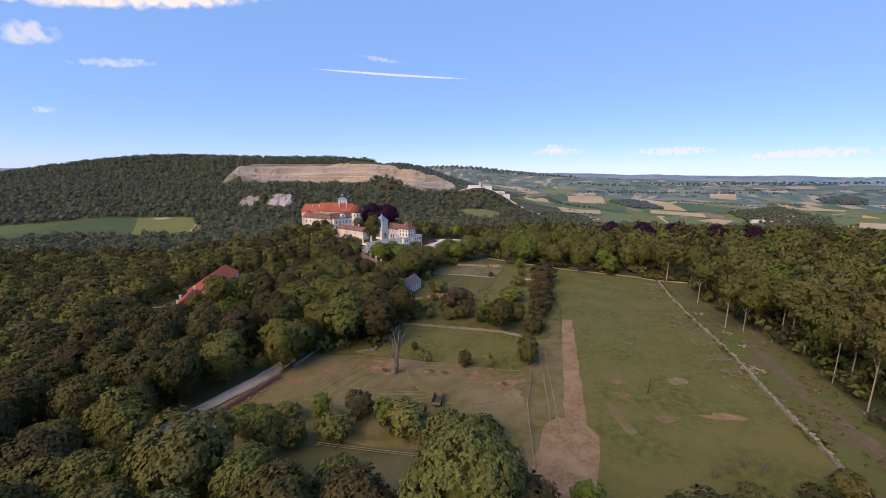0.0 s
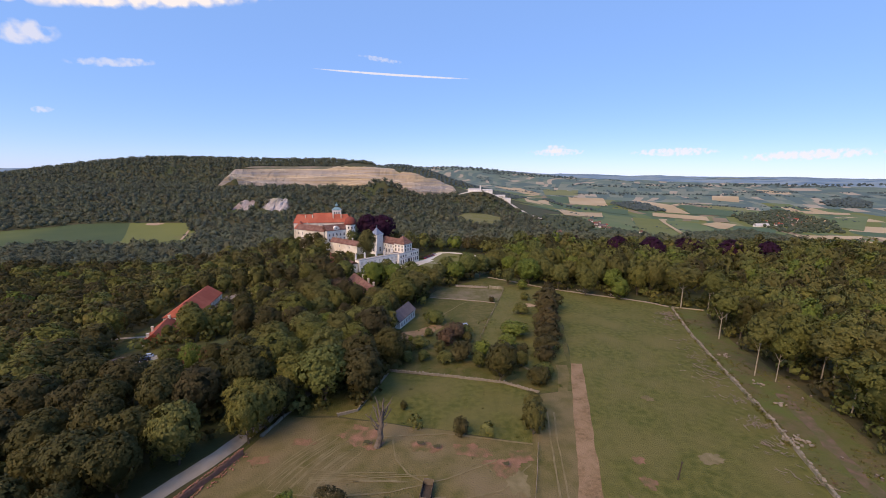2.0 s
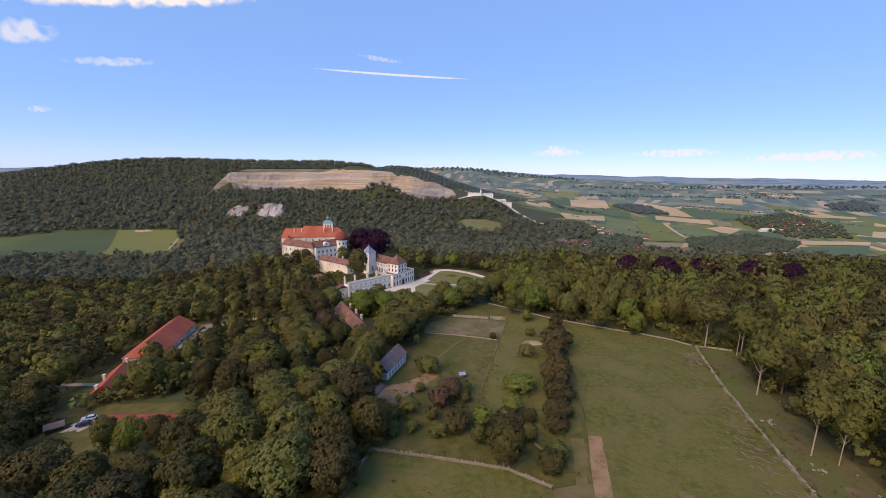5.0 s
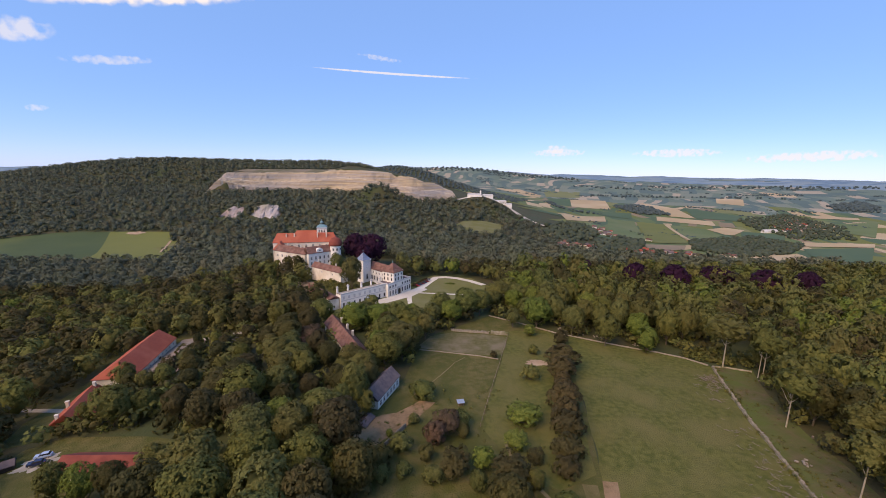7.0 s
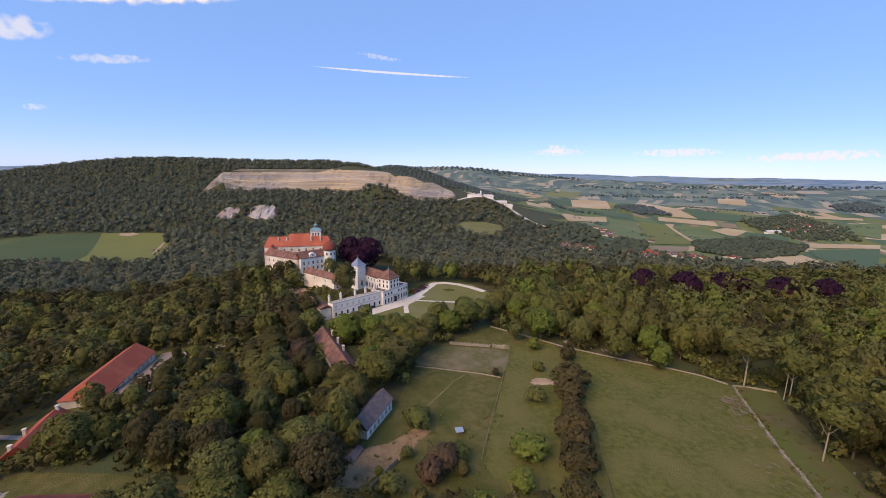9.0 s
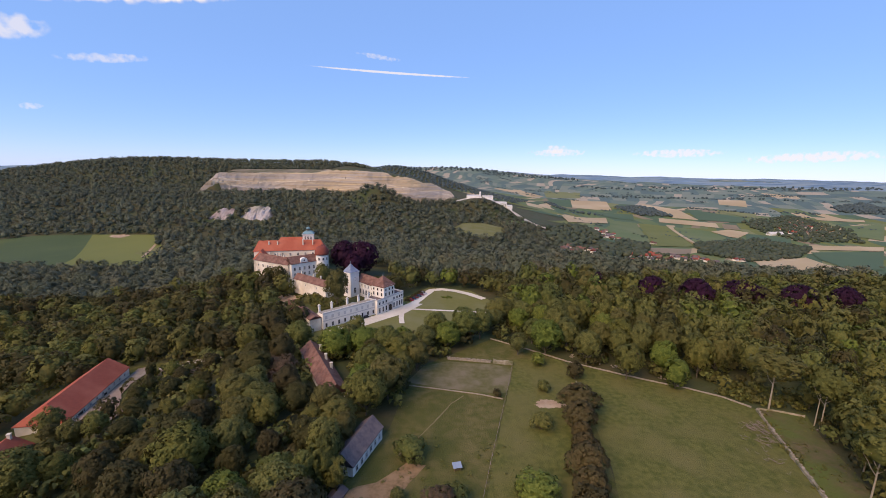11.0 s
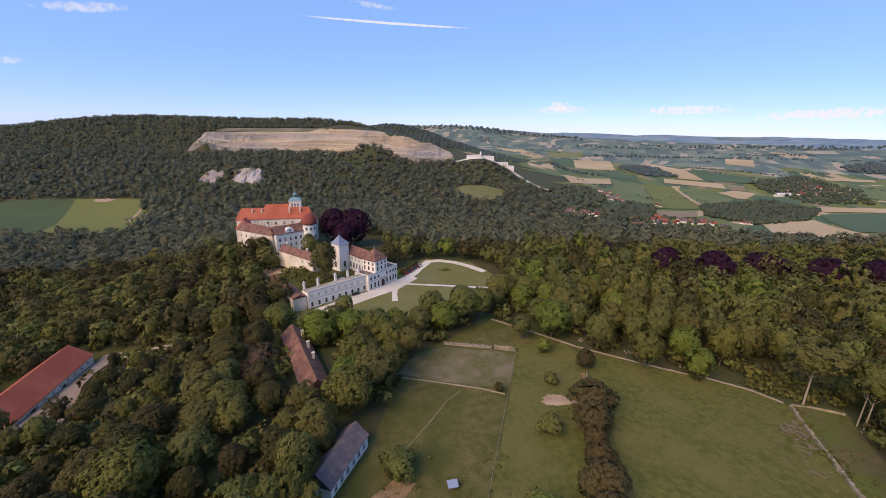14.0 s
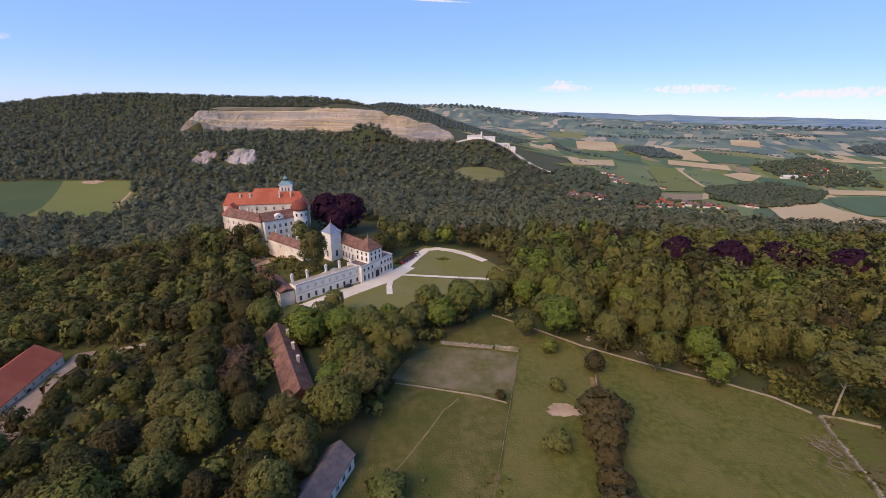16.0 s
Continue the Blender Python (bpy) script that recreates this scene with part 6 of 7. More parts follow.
for n, (x, y, rx, ry, mat, turn) in enumerate(((-17.4, 110.5, 6.0, 4.0, "red_dirt", -10), (-2.6, 106.7, 3.0, 2.0, "red_dirt", 0), (1.6, 105.9, 1.9, 1.4, "red_dirt", 0), (10.4, 105.3, 4.4, 2.2, "red_dirt", -10), (17.8, 100.2, 4.6, 3.4, "red_dirt", 0),
                                (-31.3, 107.3, 3.2, 1.5, "red_dirt", 0), (-39.7, 101.0, 2.8, 1.4, "red_dirt", 10), (-14.5, 106.2, 1.8, 1.3, "red_dirt", 0), (22, 104, 3.0, 2.2, "red_dirt", 0), (20, 95, 2.4, 3.4, "straw", 0), (68, 104, 3.2, 1.6, "straw", 10), (70, 87, 4.6, 1.5, "dirt", -5), (50, 103, 1.4, 1.4, "red_dirt", 0), (55, 86, 2.4, 1.5, "red_dirt", 0),
                                (49, 96, 1.6, 1.8, "red_dirt", 0), (44, 86, 1.6, 6, "pasture", 0), (66, 130, 1.6, 1.6, "pasture", 0))):
    blob("bare_patch", x, y, rx, ry, M[mat], "ragged patch of bare earth in the grass", "bare ground", turn, 0.185 + 0.004 * n)
for x, y in ((-15.6, 106.9), (-2.4, 106.9), (1.8, 105.8), (18, 100.2)):
    blob("dug_pit", x, y, 0.9, 0.6, M["floor"], "small dark dug pit in bare red earth", "pit", 0, 0.9, 0.4)
blob("sand_patch", 50, 226, 6.0, 3.2, M["sand"], "sandy bare patch beside the hedge row", "bare ground", 5, 0.24)
ribbon("dirt_track", [(90, 52), (95, 76), (98, 96), (105, 118), (110, 134)], 3.6, M["mud"], "muddy track along the edge of the wood", "track", 0.2, 3, 1.0)
rng = np.random.default_rng(12)
for k in range(24):
    u = k / 23
    x0, y0 = lerp(-24, -15.5, u) + rng.uniform(-0.6, 0.6), lerp(112.5, 104.0, u) + rng.uniform(-0.5, 0.5)
    x1, y1 = lerp(-37, -22, u) + rng.uniform(-1.0, 1.0), lerp(92, 89, u) + rng.uniform(-1.0, 1.0)
    a, b = rng.uniform(0, 0.25), rng.uniform(0.7, 1.0)
    line = [(lerp(x0, x1, s) - 1.6 * math.sin(math.pi * s) + rng.uniform(-.18, .18), lerp(y0, y1, s) + rng.uniform(-.15, .15)) for s in (a + (b - a) * q / 9 for q in range(10))]
    ribbon("rut", line, rng.uniform(0.16, 0.32), M["straw"], "narrow tyre rut across the pasture", "rut", 0.26 + 0.004 * k, 0.8, 0.14)
for k in range(7):
    line = [(-26 + 3.2 * q + rng.uniform(-.3, .3), 94.5 + 0.45 * k + 0.9 * math.sin(q / 3 + k) * 0.5 + rng.uniform(-.15, .15)) for q in range(int(rng.integers(5, 9)))]
    ribbon("rut", line, rng.uniform(0.18, 0.3), M["straw"], "faint tyre rut along the pasture", "rut", 0.36 + 0.004 * k, 0.8, 0.14)
for n, (line, w) in enumerate((([(-9.5, 109.5), (-8.6, 105), (-7.7, 101.8), (-4.6, 97.5), (-0.8, 94.9)], 0.8), ([(-25, 90), (-8, 92), (4, 96), (16, 102)], 0.6), ([(6, 90), (16, 93), (24, 101)], 0.5), ([(27.5, 80), (29.6, 90), (31.0, 99), (32.8, 111), (35.0, 122)], 0.7), ([(25.8, 80), (27.9, 90), (29.3, 99), (31.1, 111), (33.2, 122)], 0.7),
                ([(-5, 195), (2, 206), (8, 217), (12, 225), (17, 231)], 0.8), ([(-12, 110), (4, 111.5), (26, 108)], 0.9), ([(26, 168), (27, 160), (32, 150), (38, 140)], 1.6), ([(-30, 99), (-12, 96), (0, 97)], 0.5), ([(-34, 92), (-14, 89), (4, 91)], 0.6))):
    ribbon("worn_path", line, w * 0.6, M["straw"], "thin worn path in the grass", "path", 0.40 + 0.004 * n, 1.5, 0.2)
# forecourt gravel
drape("forecourt", [(-56.0, 293.5), (-31.6, 319.5), (-18, 340.5), (-13, 348), (-5, 345), (-10, 335), (-15, 324), (-24, 314), (-46, 289), (-52, 286)], M["gravel"], "pale gravel forecourt before the gatehouse", "forecourt", 0.26, 3)
ribbon("gravel_path", [(-12, 343), (-6, 362), (0, 378), (8, 381), (18, 378), (28, 371), (38, 360)], 5.5, M["gravel"], "pale curved gravel drive round the lawn", "drive", 0.28, 2)
ribbon("gravel_path", [(-13, 333.5), (12, 331.5), (37, 329.5)], 2.6, M["gravel"], "straight pale gravel path across the lawn", "path", 0.30, 2, 0.1)
ribbon("gravel_path", [(-17, 325), (-16.5, 316), (-15, 306)], 3.0, M["gravel"], "short pale gravel spur", "path", 0.32, 2, 0.1)
ribbon("gravel_path", [(46, 348), (49, 340), (52, 330)], 2.4, M["gravel"], "pale gravel path at the lawn's end", "path", 0.28, 2, 0.1)
ribbon("barn_lane", [(-96, 268), (-108, 266.5), (-118, 264), (-126, 261)], 4.2, M["track"], "pale gravel lane leading to the barn", "lane", 0.24, 2, 0.8)
drape("barn_yard", [(-137, 264), (-129, 265), (-127, 260), (-127.5, 248), (-124, 238), (-117.5, 230), (-112, 224), (-112, 216), (-118, 210), (-127, 214), (-136, 256)], M["yard_earth"], "pale trodden yard along the barn wall", "yard", 0.5, 3, 1.0)
ribbon("garden_path", [(-170, 205), (-150, 200), (-138, 197)], 2.4, M["track"], "pale path behind the barns", "path", 0.25, 3)
blob("rubble_slope", -94, 346, 10, 5.5, M["sand"], "slope of pale rubble below the garden building", "rubble", -35, 0.3)
ribbon("terrace_path", [(-69, 303.5), (-62, 307), (-54, 315), (-47, 328)], 3.2, M["gravel"], "pale paved walk behind the terrace front", "path", 0.35, 1.5, 0.15)


def stone_wall(name, line, high, thick, mat, label, category="wall", stones=True, gap=1.1, parent=None):
    """A low wall: a rough core with uneven stones along its top."""
    verts, faces = [], []
    pts = []
    for (x0, y0), (x1, y1) in zip(line, line[1:]):
        n = max(1, int(math.hypot(x1 - x0, y1 - y0) / gap))
        pts += [(x0 + (x1 - x0) * i / n, y0 + (y1 - y0) * i / n) for i in range(n)]
    pts.append(line[-1])
    for i, (x, y) in enumerate(pts):
        a, b = pts[max(0, i - 1)], pts[min(len(pts) - 1, i + 1)]
        dx, dy = b[0] - a[0], b[1] - a[1]
        d = math.hypot(dx, dy) or 1
        w = thick / 2 * (1 + 0.35 * noise.noise((x * 0.7, y * 0.7, 2)))
        z, h = ground(x, y), high * (1 + 0.4 * noise.noise((x * 0.45, y * 0.45, 9)))
        nx, ny = -dy / d, dx / d
        for s, zz in ((-1.15, z - 0.4), (-0.85, z + h * 0.85), (-0.3, z + h), (0.3, z + h * 1.02), (0.85, z + h * 0.8), (1.15, z - 0.4)):
            verts.append((x + nx * w * s, y + ny * w * s, zz + 0.06 * noise.noise((x * 3, y * 3, s))))
    for i in range(len(pts) - 1):
        for k in range(5):
            faces.append((i * 6 + k, i * 6 + k + 1, i * 6 + 7 + k, i * 6 + 6 + k))
    ob = mesh_part(name, verts, faces, mat)
    return tagged(ob, label, category, kind="structure"), pts


STONE_MESH = []
for s in range(5):
    bm = bmesh.new()
    bmesh.ops.create_cube(bm, size=1)
    r = np.random.default_rng(s)
    for v in bm.verts:
        v.co += Vector(r.uniform(-0.16, 0.16, 3))
    bmesh.ops.bevel(bm, geom=bm.edges[:], offset=0.14, segments=1, affect="EDGES")
    me = bpy.data.meshes.new("stone")
    bm.to_mesh(me)
    bm.free()
    me.materials.append(M["stone"])
    STONE_MESH.append(me)


def top_stones(wall, pts, high, size, step, seed):
    """Loose stones on a wall, each a piece of it."""
    r = np.random.default_rng(seed)
    for i in range(0, len(pts), step):
        x, y = pts[i]
        ob = new("stone", STONE_MESH[i % 5])
        s = size * r.uniform(0.6, 1.25)
        ob.matrix_world = pose(x + r.uniform(-.25, .25), y + r.uniform(-.25, .25), ground(x, y) + high + 0.1, r.uniform(-15, 15), r.uniform(-15, 15), r.uniform(0, 360)) @ Matrix.Diagonal((s * 1.3, s, s * 0.7, 1))
        ob.parent = wall


RAIL = [(127.5, 225), (122.3, 211.5), (117, 196.5), (112, 182), (104, 154), (99, 135), (95, 119), (91.5, 107), (87, 92), (83.5, 78), (78.5, 62), (73, 44)]
wall, pts = stone_wall("boundary_wall", RAIL, 0.8, 0.95, M["pale_stone"], "long low pale stone wall between meadow and wood")
top_stones(wall, pts, 0.72, 0.6, 1, 1)
wall, pts = stone_wall("paddock_wall", [(-26, 118.5), (-21, 121), (-18, 132), (-15, 145), (4, 142), (23, 138), (33, 132)], 0.8, 0.42, M["stone"], "dry-stone wall round the green paddock")
top_stones(wall, pts, 0.75, 0.36, 1, 2)
wall, pts = stone_wall("orchard_wall", [(11, 263), (18, 262), (26, 261), (31, 260.5)], 1.1, 0.9, M["stone"], "ruined pale stone wall in the orchard")
top_stones(wall, pts, 1.0, 0.7, 1, 3)
stone_wall("orchard_wall", [(32, 260), (41, 258.5)], 1.8, 1.0, M["pale_stone"], "standing piece of pale plastered garden wall")
stone_wall("terrace_wall", [(-5, 238), (8, 235.5), (24, 232), (32, 229)], 0.45, 0.4, M["stone"], "low terrace wall across the orchard")
stone_wall("meadow_wall", [(34, 287), (50, 276), (67, 263), (82, 254.5), (96.5, 246.5), (110, 240.5), (121, 233.5), (126.5, 226.5)], 0.6, 0.4, M["stone"], "low stone wall along the far end of the meadow")
stone_wall("meadow_wall", [(128.5, 225.5), (134, 224.5), (142, 221)], 0.6, 0.7, M["pale_stone"], "crumbled end of the pale boundary wall")
stone_wall("garden_wall", [(65.3, 243.5), (63.6, 237.5), (62.2, 231.5)], 0.9, 0.5, M["pale_stone"], "short pale pinkish wall between two conical trees")
ribbon("worn_path", [(63.8, 243), (62, 236), (60.5, 231)], 1.3, M["dirt"], "bare earth beside the short wall", "path", 0.5, 1.5, 0.3)
stone_wall("retaining_wall", [(-106, 345), (-98, 332), (-92, 324), (-85, 317)], 2.6, 0.9, M["stone"], "old stone retaining wall of the castle garden")
stone_wall("yard_wall", [(-5.5, 176), (-10, 168), (-15, 158)], 1.4, 0.5, M["stone"], "dark retaining wall of the cottage yard")
stone_wall("lane_wall", [(-43, 109), (-40.5, 118), (-37.5, 127)], 0.9, 0.6, M["stone"], "crumbling low wall beside the lane")

# the brick pasture wall beside the lane, brick by brick at its broken end
brick_wall, pts = stone_wall("brick_wall", [(-53, 84), (-50.5, 89), (-47, 97), (-44.5, 103)], 1.5, 0.5, M["brick"], "broken red brick wall along the lane")
brick_mesh = part("brick", make(lambda bm: (box(bm, -0.16, -0.08, -0.06, 0.16, 0.08, 0.06), bmesh.ops.bevel(bm, geom=bm.edges[:], offset=0.012, segments=1, affect="EDGES"))), M["brick"], brick_wall)
brick_data = brick_mesh.data
brick_mesh.matrix_world = pose(-53, 84, ground(-53, 84) + 1.6)
rng = np.random.default_rng(8)
for i in range(150):
    k = rng.uniform(0, 1)
    x, y = lerp(-53, -44.5, k), lerp(84, 103, k)
    on_top = i % 2 == 0
    ob = new("brick", brick_data)
    if on_top:
        ob.matrix_world = pose(x + rng.uniform(-.2, .2), y + rng.uniform(-.2, .2), ground(x, y) + 1.55 + rng.uniform(0, 0.25), 0, 0, 65 + rng.uniform(-25, 25)) @ Matrix.Diagonal((1.5, 1.5, 1.5, 1))
    else:
        ob.matrix_world = pose(x + rng.uniform(0.3, 2.2), y + rng.uniform(-1.2, 0.4), ground(x, y) + 0.3, rng.uniform(-20, 20), rng.uniform(-20, 20), rng.uniform(0, 360)) @ Matrix.Diagonal((1.5, 1.5, 1.5, 1))
    ob.parent = brick_wall


def fence(line, high, gap, label, rails=2):
    """Posts with rails; each post and rail is a part."""
    (x0, y0) = line[0]
    ob = thing("fence", pose(0, 0, 0), label, "fence")
    post_me = rail_me = None
    spots = []
    for (a0, b0), (a1, b1) in zip(line, line[1:]):
        n = max(1, round(math.hypot(a1 - a0, b1 - b0) / gap))
        spots += [(a0 + (a1 - a0) * i / n, b0 + (b1 - b0) * i / n) for i in range(n)]
    spots.append(line[-1])
    for i, (x, y) in enumerate(spots):
        if post_me is None:
            p = part("post", make(lambda bm: limb(bm, (0, 0, -0.4), (0.03, 0, high), 0.10, 0.08, 6, 2)), M["wood"], ob)
            post_me = p.data
        else:
            p = new("post", post_me)
            p.parent = ob
        p.matrix_world = pose(x, y, ground(x, y), 0, 0, i * 77)
        if i and rails:
            q = spots[i - 1]
            d = math.hypot(x - q[0], y - q[1])
            for k in range(rails):
                z = high * (0.9 - 0.4 * k)
                r = part("rail", make(lambda bm: limb(bm, (q[0], q[1], ground(*q) + z), (x, y, ground(x, y) + z), 0.06, 0.05, 5, 2)), M["wood"], ob)
    return ob


fence([(27, 107), (25, 99), (22.5, 90), (21, 80), (19.5, 68)], 1.4, 3.0, "weathered wooden post-and-rail fence beside the pasture")
fence([(40, 255), (35, 236), (29.5, 216), (24, 196), (19, 177)], 1.3, 4.0, "long thin wooden fence between orchard strips", 1)
fence([(-28, 75), (-8, 72), (8, 70), (18, 72)], 1.3, 3.2, "weathered wooden fence behind the near trees")
pole = thing("pole", pose(56, 97, ground(56, 97), 2, 3, 0), "dark wooden pole standing in the meadow", "pole")
part("shaft", make(lambda bm: limb(bm, (0, 0, -0.5), (0.1, 0, 4.6), 0.16, 0.11, 8, 3)), M["shutter"], pole)
part("cap", make(lambda bm: box(bm, -0.05, -0.2, 4.45, 0.25, 0.2, 4.65)), M["shutter"], pole)

# the dead tree
dead = thing("dead_tree", pose(-13, 106.2, ground(-13, 106.2), 0, 4, 0), "bleached dead tree with broken bare limbs", "dead tree")
r = np.random.default_rng(4)
part("trunk", make(lambda bm: limb(bm, (0, 0, -0.5), (0.6, 0, 8.0), 0.95, 0.42, 10, 5, r)), M["dead_bark"], dead)
for x, y, z, z0, w in ((2.6, 0.2, 12.6, 7.6, 0.38), (-1.7, 0.4, 11.0, 6.8, 0.28), (1.2, -1.0, 11.6, 7.8, 0.26), (-3.2, -0.5, 9.0, 5.6, 0.2), (2.9, 0.9, 10.0, 6.2, 0.22), (0.2, 1.3, 10.4, 7.0, 0.2), (-1.2, -1.4, 7.0, 4.2, 0.2), (1.9, -0.4, 6.4, 4.4, 0.16), (-0.9, 0.9, 12.2, 7.4, 0.34), (1.6, 1.2, 9.2, 6.6, 0.2), (-2.2, 0.8, 7.6, 5.0, 0.18), (1.0, -0.2, 13.4, 7.8, 0.36)):
    b = part("limb", make(lambda bm: limb(bm, (z0 * 0.07, 0, z0), (x, y, z), w, w * 0.35, 7, 4, r)), M["dead_bark"], dead)
    part("twig", make(lambda bm: [limb(bm, (x * k, y * k, lerp(z0, z, k)), (x * k + r.uniform(-1.4, 1.4), y * k + r.uniform(-1, 1), lerp(z0, z, k) + r.uniform(0.5, 1.8)), 0.08, 0.02, 5, 2) for k in (0.6, 0.8, 0.98)]), M["dead_bark"], b)

# leafless shrubs at the meadow's near end
for x, y, tall in ((61.5, 70, 3.4), (57.5, 68.5, 2.6), (65, 69, 3.0), (54, 67.5, 2.2)):
    bare = thing("bare_shrub", pose(x, y, ground(x, y)), "leafless grey shrub in dry grass", "shrub", "bare shrubs")
    for i in range(11):
        a, d = i * 2.4 + r.uniform(-0.3, 0.3), r.uniform(0.5, 1.7)
        top = (math.cos(a) * d, math.sin(a) * d, tall * r.uniform(0.6, 1.0))
        stem = part("stem", make(lambda bm: limb(bm, (math.cos(a) * 0.15, math.sin(a) * 0.15, -0.2), top, 0.06, 0.02, 5, 3, r)), M["dead_bark"], bare)
        part("twig", make(lambda bm: [limb(bm, (top[0] * k, top[1] * k, top[2] * k), (top[0] * k + r.uniform(-0.5, 0.5), top[1] * k + r.uniform(-0.5, 0.5), top[2] * k + r.uniform(0.3, 0.8)), 0.025, 0.01, 4, 1) for k in (0.6, 0.85)]), M["dead_bark"], stem)

# feeding trailer in the pasture
cart = thing("feed_trailer", pose(0, 91.5, ground(0, 91.5) + 0.1, 0, 0, 82), "dark open feed trailer with slatted sides", "trailer")
part("floor", shape_box(-2.1, -1.1, 0.55, 2.1, 1.1, 0.68), M["shutter"], cart)
for s in (-1, 1):
    for i in range(4):
        part("slat", shape_box(-2.1, s * 1.1 - 0.03, 0.75 + i * 0.24, 2.1, s * 1.1 + 0.03, 0.92 + i * 0.24), M["shutter"], cart)
    for i in range(3):
        part("stake", shape_box(-2.05 + i * 2.0, s * 1.06 - 0.05, 0.6, -1.93 + i * 2.0, s * 1.06 + 0.05, 1.95), M["wood"], cart)
    w = part("wheel", moved(ring_mesh([(0.42, -0.12), (0.42, 0.12)], 16), pose(-0.9, s * 1.25, 0.42, 90)), M["shutter"], cart)
    part("hub", moved(ring_mesh([(0.14, -0.16), (0.14, 0.16)], 10), pose(-0.9, s * 1.25, 0.42, 90)), M["trim"], w)
part("headboard", shape_box(2.06, -1.1, 0.7, 2.14, 1.1, 2.2), M["wood"], cart)
part("drawbar", make(lambda bm: limb(bm, (-2.1, 0, 0.6), (-3.6, 0, 0.35), 0.08, 0.06, 6, 1)), M["shutter"], cart)
part("tailboard", shape_box(-2.14, -1.1, 0.7, -2.06, 1.1, 1.3), M["wood"], cart)

# animal hutch in the orchard
hutch = thing("shelter", pose(13, 190, ground(13, 190), 0, 0, 12) @ Matrix.Diagonal((0.74, 0.74, 0.74, 1)), "small shelter with a pale blue sheet roof", "shelter")
for x in (-1.3, 1.3):
    for y in (-1.0, 1.0):
        part("post", shape_box(x - 0.08, y - 0.08, -0.2, x + 0.08, y + 0.08, 1.9), M["wood"], hutch)
part("back_wall", shape_box(-1.4, 0.98, 0, 1.4, 1.06, 1.9), M["wood"], hutch)
part("side_wall", shape_box(1.3, -1.0, 0, 1.38, 1.0, 1.7), M["wood"], hutch)
part("roof", moved(shape_box(-1.8, -1.5, 0, 1.8, 1.5, 0.08), pose(0, 0, 2.0, 8)), material("pale_blue_sheet", (0.24, 0.30, 0.38), (0.20, 0.25, 0.32), 1.0, rough=0.5), hutch)
part("trough", make(lambda bm: [box(bm, *q) for q in ((-0.9, -0.5, 0, 0.9, -0.42, 0.4), (-0.9, 0.1, 0, 0.9, 0.18, 0.4), (-0.9, -0.5, 0, 0.9, 0.18, 0.06))]), M["wood"], hutch)

# brush and logs left along the boundary wall
BRANCH = [make(lambda bm: [limb(bm, (0, 0, 0), (s, 0.3, 0.2), 0.07, 0.03, 6, 4, np.random.default_rng(k)), limb(bm, (s * 0.45, 0.15, 0.1), (s * 0.8, 0.6, 0.3), 0.05, 0.02, 5, 2), limb(bm, (s * 0.6, 0.2, 0.1), (s * 0.95, -0.5, 0.25), 0.045, 0.02, 5, 2)])
          for k, s in enumerate((1.1, 1.7, 2.4))]
BRANCH_ME = []
for bm in BRANCH:
    me = bpy.data.meshes.new("branch")
    bm.to_mesh(me)
    bm.free()
    me.materials.append(M["dead_wood"])
    BRANCH_ME.append(me)
rng = np.random.default_rng(21)
for x, y, n, spread, turn in ((89, 117, 16, 2.4, 20), (87.5, 108, 14, 2.4, 150), (93, 129, 12, 3.0, 160), (97, 148, 24, 3.6, 165), (94, 140, 10, 3.0, 170), (103, 165, 10, 3.5, 160), (106, 176, 9, 3.5, 155), (119, 213, 30, 2.6, 150), (116, 206, 10, 2.4, 140), (116, 206, 8, 3, 150),
                              (-119.5, 250, 60, 2.6, 60), (-117, 257, 50, 2.6, 100), (-115.5, 244, 40, 2.4, 40), (110, 196, 8, 3, 150), (85, 98, 8, 2.2, 160), (100, 158, 8, 3, 170)):
    pile = thing("brush_pile", pose(x, y, ground(x, y)), "loose pile of bleached cut branches on the grass", "brush pile", "brush piles")
    for i in range(n * 2):
        b = new("branch", BRANCH_ME[i % 3])
        b.matrix_world = pose(x + rng.normal() * spread, y + rng.normal() * spread * 0.8, ground(x, y) + 0.15 + rng.uniform(0, 0.5), rng.uniform(-8, 8), rng.uniform(-6, 6), turn + rng.normal() * 55)
        b.parent = pile
        b.matrix_parent_inverse = pile.matrix_world.inverted()
for x, y, turn in ((93, 110, 30), (95, 112, 100), (96, 110, 70), (104, 128, 20), (108, 140, 60), (112, 162, 10), (71, 268.5, 40), (75, 266, 10), (81, 262.5, 30), (88, 258, 80), (91, 257, 10), (104, 249, 50)):
    heap = thing("stone_heap", pose(x, y, ground(x, y)), "heap of pale cleared stones and stumps", "stone heap", "stone heaps")
    for i in range(9):
        s = new("stone", STONE_MESH[i % 5])
        q = rng.uniform(0.3, 0.7)
        s.matrix_world = pose(x + rng.normal() * 1.0, y + rng.normal() * 0.8, ground(x, y) + 0.2 + 0.15 * (i % 3), rng.uniform(-20, 20), 0, rng.uniform(0, 360)) @ Matrix.Diagonal((q * 1.4, q, q * 0.8, 1))
        s.parent = heap
        s.matrix_parent_inverse = heap.matrix_world.inverted()
for i in range(16):
    k = rng.uniform(0, 1)
    x, y = lerp(93, 138, k) + rng.uniform(0, 18), lerp(84, 225, k)
    st = thing("stump", pose(x, y, ground(x, y), 0, 0, i * 50), "cut tree stump in weedy ground", "stump", "stumps")
    part("stem", ring_mesh([(0.5, -0.2), (0.36, 0.25), (0.33, 0.6)], 10), M["bark"], st)
    part("cut_top", ring_mesh([(0.31, 0.6), (0.30, 0.63)], 10), M["dead_wood"], st)


